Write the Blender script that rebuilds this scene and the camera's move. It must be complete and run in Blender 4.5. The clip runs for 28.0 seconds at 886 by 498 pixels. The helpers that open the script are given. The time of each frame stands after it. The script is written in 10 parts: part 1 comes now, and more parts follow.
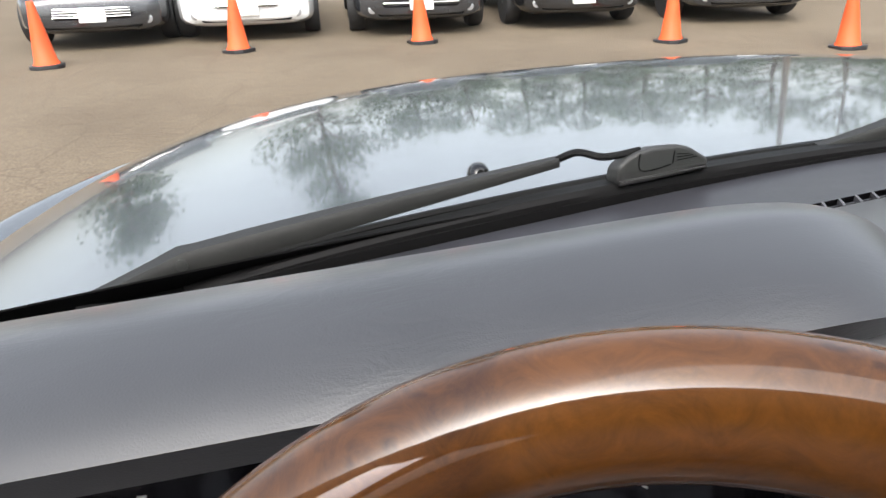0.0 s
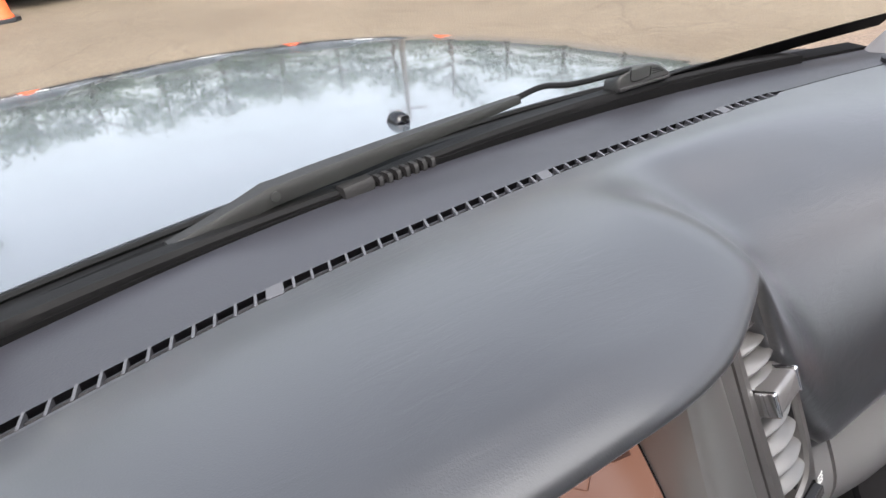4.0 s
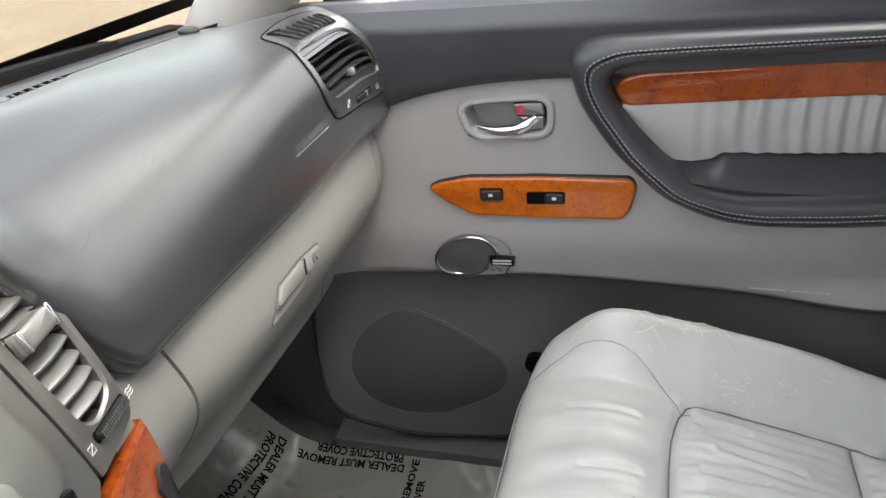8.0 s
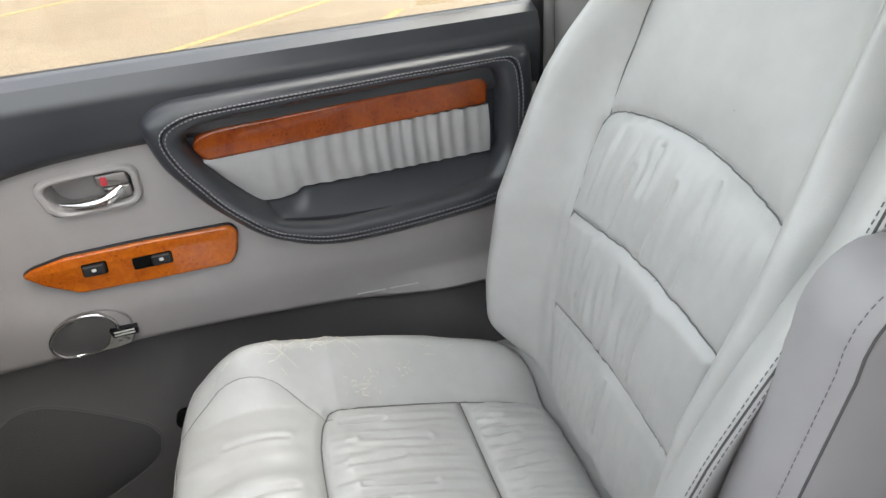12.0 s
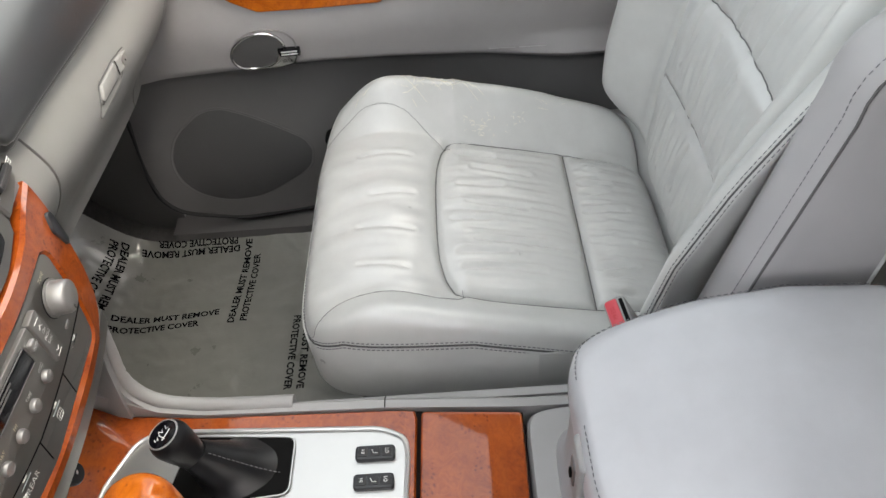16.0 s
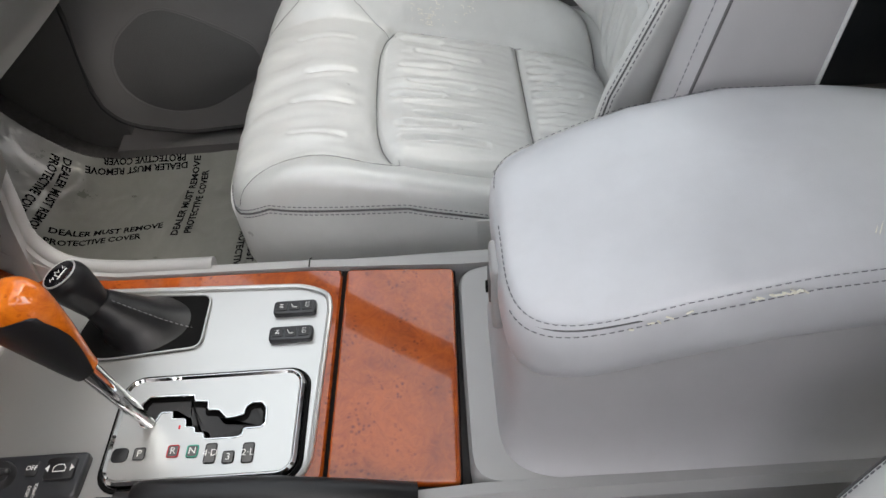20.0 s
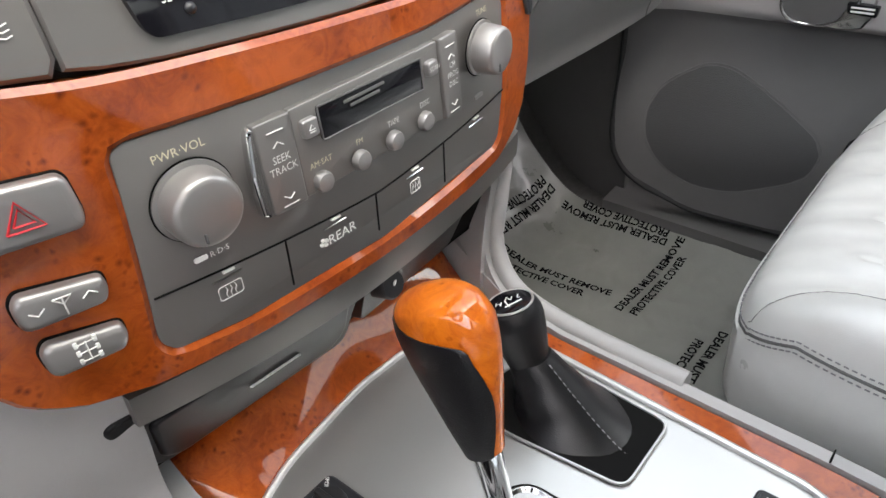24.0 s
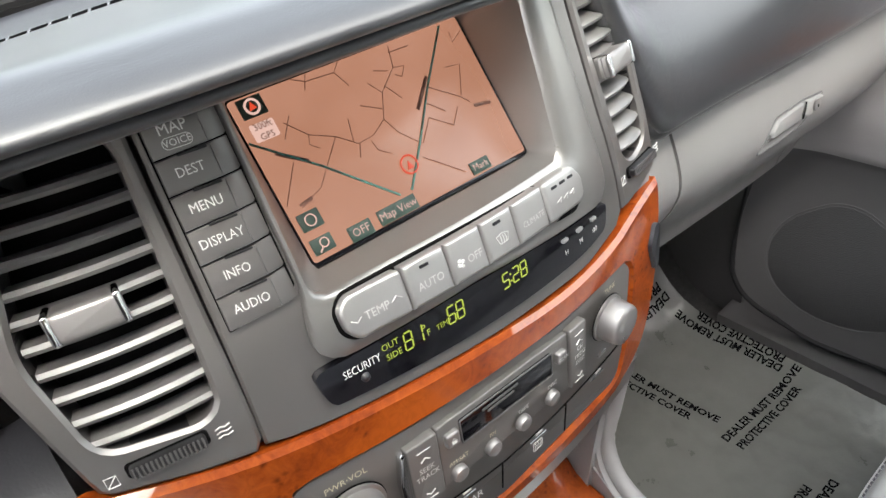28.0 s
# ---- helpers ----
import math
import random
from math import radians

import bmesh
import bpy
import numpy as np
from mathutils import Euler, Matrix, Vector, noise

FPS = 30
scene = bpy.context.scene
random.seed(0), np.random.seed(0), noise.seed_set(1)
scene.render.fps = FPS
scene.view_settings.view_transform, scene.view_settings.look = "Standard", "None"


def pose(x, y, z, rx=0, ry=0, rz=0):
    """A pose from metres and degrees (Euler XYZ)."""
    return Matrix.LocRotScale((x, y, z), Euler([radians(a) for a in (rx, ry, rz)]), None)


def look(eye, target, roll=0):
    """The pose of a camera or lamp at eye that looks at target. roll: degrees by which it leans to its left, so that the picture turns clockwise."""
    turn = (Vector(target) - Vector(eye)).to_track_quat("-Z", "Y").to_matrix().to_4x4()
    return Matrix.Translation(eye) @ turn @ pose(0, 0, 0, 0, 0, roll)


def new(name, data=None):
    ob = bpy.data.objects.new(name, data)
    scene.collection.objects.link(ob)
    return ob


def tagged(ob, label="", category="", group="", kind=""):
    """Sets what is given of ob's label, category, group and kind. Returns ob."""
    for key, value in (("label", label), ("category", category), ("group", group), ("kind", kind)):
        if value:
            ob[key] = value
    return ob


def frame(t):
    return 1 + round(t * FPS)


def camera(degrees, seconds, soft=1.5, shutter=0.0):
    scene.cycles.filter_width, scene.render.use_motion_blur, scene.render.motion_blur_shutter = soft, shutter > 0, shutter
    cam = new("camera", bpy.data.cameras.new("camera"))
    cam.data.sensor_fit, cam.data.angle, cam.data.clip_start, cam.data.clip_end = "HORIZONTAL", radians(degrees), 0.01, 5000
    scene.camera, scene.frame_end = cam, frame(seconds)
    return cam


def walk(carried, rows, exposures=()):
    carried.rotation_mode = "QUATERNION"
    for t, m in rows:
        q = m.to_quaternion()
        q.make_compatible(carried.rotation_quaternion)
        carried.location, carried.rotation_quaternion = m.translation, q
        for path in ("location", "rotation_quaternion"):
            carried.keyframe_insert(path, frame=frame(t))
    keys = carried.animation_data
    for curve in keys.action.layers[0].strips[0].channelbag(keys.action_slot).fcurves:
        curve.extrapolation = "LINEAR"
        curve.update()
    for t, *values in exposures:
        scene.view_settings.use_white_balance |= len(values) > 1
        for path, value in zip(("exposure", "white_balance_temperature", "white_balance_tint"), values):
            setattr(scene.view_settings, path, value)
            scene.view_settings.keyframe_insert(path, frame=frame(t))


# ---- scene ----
LENS = 62.69
PATH = [
    (0, (-0.4008, -0.1986, 0.2476), (-0.2882, 0.7203, -0.1295), -3.80),
    (0.5, (-0.3886, -0.1958, 0.2662), (-0.3108, 0.7233, -0.1202), -4.82),
    (1, (-0.3742, -0.1812, 0.2821), (-0.2866, 0.7266, -0.1281), -5.08),
    (1.5, (-0.3378, -0.1665, 0.2822), (-0.2254, 0.7296, -0.1472), -5.64),
    (2, (-0.2872, -0.1566, 0.2783), (-0.1188, 0.7233, -0.1659), -5.78),
    (2.5, (-0.2367, -0.1491, 0.2772), (0.0090, 0.7075, -0.1766), -5.89),
    (3, (-0.1969, -0.1414, 0.2771), (0.1333, 0.6837, -0.1815), -6.06),
    (3.5, (-0.1680, -0.1422, 0.2846), (0.2435, 0.6425, -0.1788), -6.05),
    (4, (-0.1427, -0.1553, 0.2937), (0.3424, 0.5830, -0.1749), -5.90),
    (4.5, (-0.1285, -0.1752, 0.2983), (0.4177, 0.5150, -0.1765), -5.93),
    (6.5, (-0.1060, -0.2930, 0.2812), (0.6175, 0.1855, -0.2163), -7.02),
    (7, (-0.0995, -0.3149, 0.2712), (0.6586, 0.1018, -0.2306), -6.87),
    (7.5, (-0.0945, -0.3291, 0.2603), (0.6960, 0.0198, -0.2431), -6.81),
    (8, (-0.0935, -0.3354, 0.2564), (0.7244, -0.0630, -0.2504), -6.77),
    (8.5, (-0.0940, -0.3411, 0.2505), (0.7476, -0.1597, -0.2581), -6.65),
    (9, (-0.1127, -0.3439, 0.2573), (0.7413, -0.2576, -0.2558), -6.62),
    (9.5, (-0.1510, -0.3436, 0.2765), (0.7047, -0.3496, -0.2409), -6.43),
    (10, (-0.1778, -0.3589, 0.2885), (0.6732, -0.4422, -0.2302), -6.23),
    (10.5, (-0.1853, -0.3713, 0.3115), (0.6590, -0.5212, -0.2030), -5.72),
    (11, (-0.1850, -0.3700, 0.3233), (0.6562, -0.5582, -0.1836), -5.35),
    (11.5, (-0.1738, -0.3764, 0.3201), (0.6640, -0.5801, -0.1864), -4.97),
    (12, (-0.1494, -0.3811, 0.3055), (0.6822, -0.5811, -0.2127), -4.48),
    (12.5, (-0.1319, -0.3781, 0.2907), (0.6785, -0.5283, -0.2757), -4.21),
    (13, (-0.1470, -0.3652, 0.2928), (0.6242, -0.4538, -0.3377), -4.09),
    (13.5, (-0.1660, -0.3552, 0.2948), (0.5673, -0.3892, -0.3842), -4.63),
    (15.5, (-0.2263, -0.3814, 0.2926), (0.4700, -0.3481, -0.4244), -5.90),
    (16, (-0.3074, -0.4064, 0.3297), (0.3869, -0.3710, -0.3890), -6.19),
    (16.5, (-0.3755, -0.4430, 0.3471), (0.3191, -0.4095, -0.3716), -6.20),
    (17, (-0.4212, -0.4963, 0.3466), (0.2734, -0.4663, -0.3721), -6.12),
    (17.5, (-0.4514, -0.5312, 0.3458), (0.2439, -0.5070, -0.3725), -6.14),
    (18, (-0.4623, -0.5402, 0.3381), (0.2342, -0.5239, -0.3792), -5.88),
    (18.5, (-0.4556, -0.5391, 0.3248), (0.2398, -0.5278, -0.3937), -5.90),
    (19, (-0.4351, -0.5218, 0.2884), (0.2598, -0.5155, -0.4307), -5.68),
    (19.5, (-0.4090, -0.4914, 0.2327), (0.2853, -0.4832, -0.4869), -5.51),
    (20, (-0.3888, -0.4563, 0.1849), (0.3059, -0.4357, -0.5340), -5.19),
    (20.5, (-0.3643, -0.4308, 0.1360), (0.3304, -0.3795, -0.5814), -5.06),
    (21, (-0.3405, -0.4051, 0.0948), (0.3522, -0.3051, -0.6195), -4.77),
    (21.5, (-0.3158, -0.3768, 0.0560), (0.3722, -0.2058, -0.6492), -4.87),
    (22, (-0.2987, -0.3540, 0.0438), (0.3830, -0.0995, -0.6422), -4.86),
    (22.5, (-0.2861, -0.3449, 0.0420), (0.3855, -0.0015, -0.6146), -4.92),
    (24.5, (-0.2424, -0.3103, 0.0413), (0.3398, 0.2626, -0.5356), -4.42),
    (25, (-0.2404, -0.3096, 0.0509), (0.3207, 0.2847, -0.5253), -4.71),
    (25.5, (-0.2302, -0.3056, 0.0841), (0.3157, 0.3029, -0.4920), -5.06),
    (26, (-0.2187, -0.2983, 0.1214), (0.3159, 0.3197, -0.4551), -5.36),
    (26.5, (-0.2136, -0.2868, 0.1544), (0.3117, 0.3377, -0.4236), -5.57),
    (27, (-0.2108, -0.2772, 0.1858), (0.3072, 0.3531, -0.3924), -5.79),
    (27.5, (-0.2097, -0.2725, 0.2052), (0.3012, 0.3626, -0.3741), -5.92),
    (28, (-0.2084, -0.2727, 0.2125), (0.2955, 0.3676, -0.3673), -6.15),
]
cam = camera(LENS, 28.0, soft=1.5)
LIGHT = [(0, 1.70, 6500, 18), (1, 1.95, 6450, 20), (4.5, 2.05, 6450, 20), (7, 2.5, 6900, 14), (10, 2.5, 6900, 14), (13, 2.65, 7000, 14), (22, 2.65, 6800, 14), (25, 3.05, 6600, 14), (28, 2.75, 6600, 14)]
walk(cam, [(t, look(eye, target, roll)) for t, eye, target, roll in PATH], LIGHT)

# ---- light ----
world = bpy.data.worlds.new("world")
scene.world = world
world.use_nodes = True
wn = world.node_tree.nodes
sky = wn.new("ShaderNodeTexSky")
sky.sky_type = 'NISHITA'
sky.sun_disc = False
sky.sun_elevation = radians(52)
sky.sun_rotation = radians(205)
sky.air_density, sky.dust_density, sky.ozone_density = 1.2, 5.0, 1.0
wn["Background"].inputs[1].default_value = 0.15
pale = wn.new("ShaderNodeHueSaturation")
pale.inputs["Saturation"].default_value = 0.35
world.node_tree.links.new(sky.outputs[0], pale.inputs["Color"])
world.node_tree.links.new(pale.outputs[0], wn["Background"].inputs[0])
sun = new("sun", bpy.data.lights.new("sun", 'SUN'))
sun.data.energy, sun.data.angle, sun.data.color = 0.6, radians(60), (1.0, 0.96, 0.9)
sun.matrix_world = look((3, -6, 9), (0, 0, 0))

# ---- materials ----
def nodes_of(name):
    m = bpy.data.materials.new(name)
    m.use_nodes = True
    nt = m.node_tree
    return m, nt, nt.nodes["Principled BSDF"]


def put(nt, kind, **values):
    n = nt.nodes.new(kind)
    for k, v in values.items():
        n.inputs[k.replace("_", " ")].default_value = v
    return n


def surface(name, color, rough=0.5, metal=0.0, grain=0.0, grain_size=0.002, mottle=0.12, mottle_size=0.06, coat=0.0, kind="noise", rough_var=0.08):
    """A plain painted, moulded or covered surface: colour that drifts softly, gloss that varies and a fine relief."""
    m, nt, b = nodes_of(name)
    lk = nt.links.new
    co = nt.nodes.new("ShaderNodeTexCoord")
    big = put(nt, "ShaderNodeTexNoise", Scale=1 / mottle_size, Detail=5.0, Roughness=0.6)
    lk(co.outputs["Object"], big.inputs["Vector"])
    ramp = nt.nodes.new("ShaderNodeMapRange")
    ramp.inputs["From Min"].default_value, ramp.inputs["From Max"].default_value = 0.25, 0.75
    ramp.inputs["To Min"].default_value, ramp.inputs["To Max"].default_value = 1 - mottle, 1 + mottle
    lk(big.outputs["Fac"], ramp.inputs["Value"])
    mul = nt.nodes.new("ShaderNodeVectorMath")
    mul.operation = 'MULTIPLY'
    mul.inputs[0].default_value = color[:3]
    lk(ramp.outputs[0], mul.inputs[1])
    lk(mul.outputs[0], b.inputs["Base Color"])
    rr = nt.nodes.new("ShaderNodeMapRange")
    rr.inputs["To Min"].default_value, rr.inputs["To Max"].default_value = max(0.02, rough - rough_var), min(1, rough + rough_var)
    lk(big.outputs["Fac"], rr.inputs["Value"])
    lk(rr.outputs[0], b.inputs["Roughness"])
    b.inputs["Metallic"].default_value = metal
    b.inputs["Coat Weight"].default_value = coat
    b.inputs["Coat Roughness"].default_value = 0.04
    if grain:
        if kind == "leather":
            t = put(nt, "ShaderNodeTexVoronoi", Scale=1 / grain_size)
            t.feature = 'DISTANCE_TO_EDGE'
            out = t.outputs["Distance"]
        else:
            t = put(nt, "ShaderNodeTexNoise", Scale=1 / grain_size, Detail=3.0)
            out = t.outputs["Fac"]
        lk(co.outputs["Object"], t.inputs["Vector"])
        bump = put(nt, "ShaderNodeBump", Strength=grain, Distance=grain_size * 0.4)
        lk(out, bump.inputs["Height"])
        lk(bump.outputs[0], b.inputs["Normal"])
    return m


def burl(name, dark, light, gloss=0.12):
    """Lacquered burl veneer: cloudy figure with small dark eyes under a clear coat."""
    m, nt, b = nodes_of(name)
    lk = nt.links.new
    co = nt.nodes.new("ShaderNodeTexCoord")
    warp = put(nt, "ShaderNodeTexNoise", Scale=14.0, Detail=6.0, Distortion=1.6)
    lk(co.outputs["Object"], warp.inputs["Vector"])
    fine = put(nt, "ShaderNodeTexNoise", Scale=60.0, Detail=8.0, Roughness=0.7, Distortion=2.5)
    lk(co.outputs["Object"], fine.inputs["Vector"])
    mix = nt.nodes.new("ShaderNodeMath")
    mix.operation = 'MULTIPLY_ADD'
    mix.inputs[1].default_value = 0.5
    lk(fine.outputs["Fac"], mix.inputs[0])
    half = nt.nodes.new("ShaderNodeMath")
    half.operation = 'MULTIPLY'
    half.inputs[1].default_value = 0.5
    lk(warp.outputs["Fac"], half.inputs[0])
    lk(half.outputs[0], mix.inputs[2])
    ramp = nt.nodes.new("ShaderNodeValToRGB")
    e = ramp.color_ramp.elements
    e[0].position, e[0].color = 0.34, (*dark, 1)
    e[1].position, e[1].color = 0.62, (*light, 1)
    lk(mix.outputs[0], ramp.inputs[0])
    eyes = put(nt, "ShaderNodeTexVoronoi", Scale=190.0, Randomness=1.0)
    wv = nt.nodes.new("ShaderNodeVectorMath")
    wv.operation = 'MULTIPLY_ADD'
    wv.inputs[1].default_value = (0.03, 0.012, 0.012)
    lk(warp.outputs["Color"], wv.inputs[0])
    lk(co.outputs["Object"], wv.inputs[2])
    lk(wv.outputs[0], eyes.inputs["Vector"])
    spot = nt.nodes.new("ShaderNodeMapRange")
    spot.inputs["From Min"].default_value, spot.inputs["From Max"].default_value = 0.03, 0.42
    lk(eyes.outputs["Distance"], spot.inputs["Value"])
    patch = put(nt, "ShaderNodeTexNoise", Scale=38.0, Detail=4.0, Distortion=0.8)
    lk(co.outputs["Object"], patch.inputs["Vector"])
    pm = nt.nodes.new("ShaderNodeMapRange")
    pm.inputs["From Min"].default_value, pm.inputs["From Max"].default_value = 0.52, 0.60
    pm.inputs["To Min"].default_value, pm.inputs["To Max"].default_value = 1.0, 0.0
    lk(patch.outputs["Fac"], pm.inputs["Value"])
    both = nt.nodes.new("ShaderNodeMath")
    both.operation = 'MAXIMUM'
    lk(spot.outputs[0], both.inputs[0])
    lk(pm.outputs[0], both.inputs[1])
    col = nt.nodes.new("ShaderNodeMix")
    col.data_type = 'RGBA'
    col.inputs[6].default_value = (dark[0] * 0.62, dark[1] * 0.5, dark[2] * 0.4, 1)
    lk(both.outputs[0], col.inputs[0])
    lk(ramp.outputs[0], col.inputs[7])
    lk(col.outputs[2], b.inputs["Base Color"])
    b.inputs["Roughness"].default_value = 0.5
    b.inputs["Specular IOR Level"].default_value = 0.1
    b.inputs["Coat Weight"].default_value = 1.0
    b.inputs["Coat Roughness"].default_value = gloss * 0.3
    b.inputs["Coat IOR"].default_value = 1.55
    return m


def glow(name, color, power):
    m, nt, b = nodes_of(name)
    b.inputs["Base Color"].default_value = (0.01, 0.01, 0.01, 1)
    b.inputs["Emission Color"].default_value = (*color, 1)
    b.inputs["Emission Strength"].default_value = power
    return m


def pane(name, tint=(1, 1, 1), gloss=0.9):
    m = bpy.data.materials.new(name)
    m.use_nodes = True
    nt = m.node_tree
    nt.nodes.clear()
    o = nt.nodes.new("ShaderNodeOutputMaterial")
    tr = nt.nodes.new("ShaderNodeBsdfTransparent")
    tr.inputs[0].default_value = (*tint, 1)
    gl = nt.nodes.new("ShaderNodeBsdfGlossy")
    gl.inputs["Roughness"].default_value = 0.02
    gl.inputs["Color"].default_value = (gloss, gloss, gloss, 1)
    mx = nt.nodes.new("ShaderNodeMixShader")
    mx.inputs[0].default_value = 0.018 * gloss
    nt.links.new(tr.outputs[0], mx.inputs[1])
    nt.links.new(gl.outputs[0], mx.inputs[2])
    nt.links.new(mx.outputs[0], o.inputs[0])
    return m


def creased_vinyl():
    """Charcoal vinyl: fine pores, soft wandering creases and a cloudy sheen."""
    m = surface("charcoal_grained_vinyl", (0.0225, 0.0242, 0.0268), 0.42, grain=0.2, grain_size=0.0013, kind="leather", mottle=0.22, mottle_size=0.05)
    nt = m.node_tree
    lk = nt.links.new
    b = nt.nodes["Principled BSDF"]
    co = nt.nodes.new("ShaderNodeTexCoord")
    mp = nt.nodes.new("ShaderNodeMapping")
    mp.inputs["Scale"].default_value = (1.0, 3.2, 2.0)
    mp.inputs["Rotation"].default_value = (0, 0, 0.5)
    lk(co.outputs["Object"], mp.inputs["Vector"])
    cr = put(nt, "ShaderNodeTexNoise", Scale=34.0, Detail=5.0, Roughness=0.62, Distortion=1.2)
    lk(mp.outputs[0], cr.inputs["Vector"])
    where = put(nt, "ShaderNodeTexNoise", Scale=7.0, Detail=2.0)
    lk(co.outputs["Object"], where.inputs["Vector"])
    wr = nt.nodes.new("ShaderNodeMapRange")
    wr.inputs["From Min"].default_value, wr.inputs["From Max"].default_value = 0.45, 0.65
    lk(where.outputs["Fac"], wr.inputs["Value"])
    mm = nt.nodes.new("ShaderNodeMath")
    mm.operation = 'MULTIPLY'
    lk(cr.outputs["Fac"], mm.inputs[0])
    lk(wr.outputs[0], mm.inputs[1])
    bump = put(nt, "ShaderNodeBump", Strength=0.26, Distance=0.004)
    lk(mm.outputs[0], bump.inputs["Height"])
    lk(b.inputs["Normal"].links[0].from_socket, bump.inputs["Normal"])
    lk(bump.outputs[0], b.inputs["Normal"])
    b.inputs["Specular IOR Level"].default_value = 0.75
    b.inputs["Coat Weight"].default_value = 0.85
    b.inputs["Coat Roughness"].default_value = 0.29
    b.inputs["Sheen Weight"].default_value = 0.14
    b.inputs["Sheen Roughness"].default_value = 0.28
    b.inputs["Sheen Tint"].default_value = (0.92, 0.95, 1.0, 1)
    return m


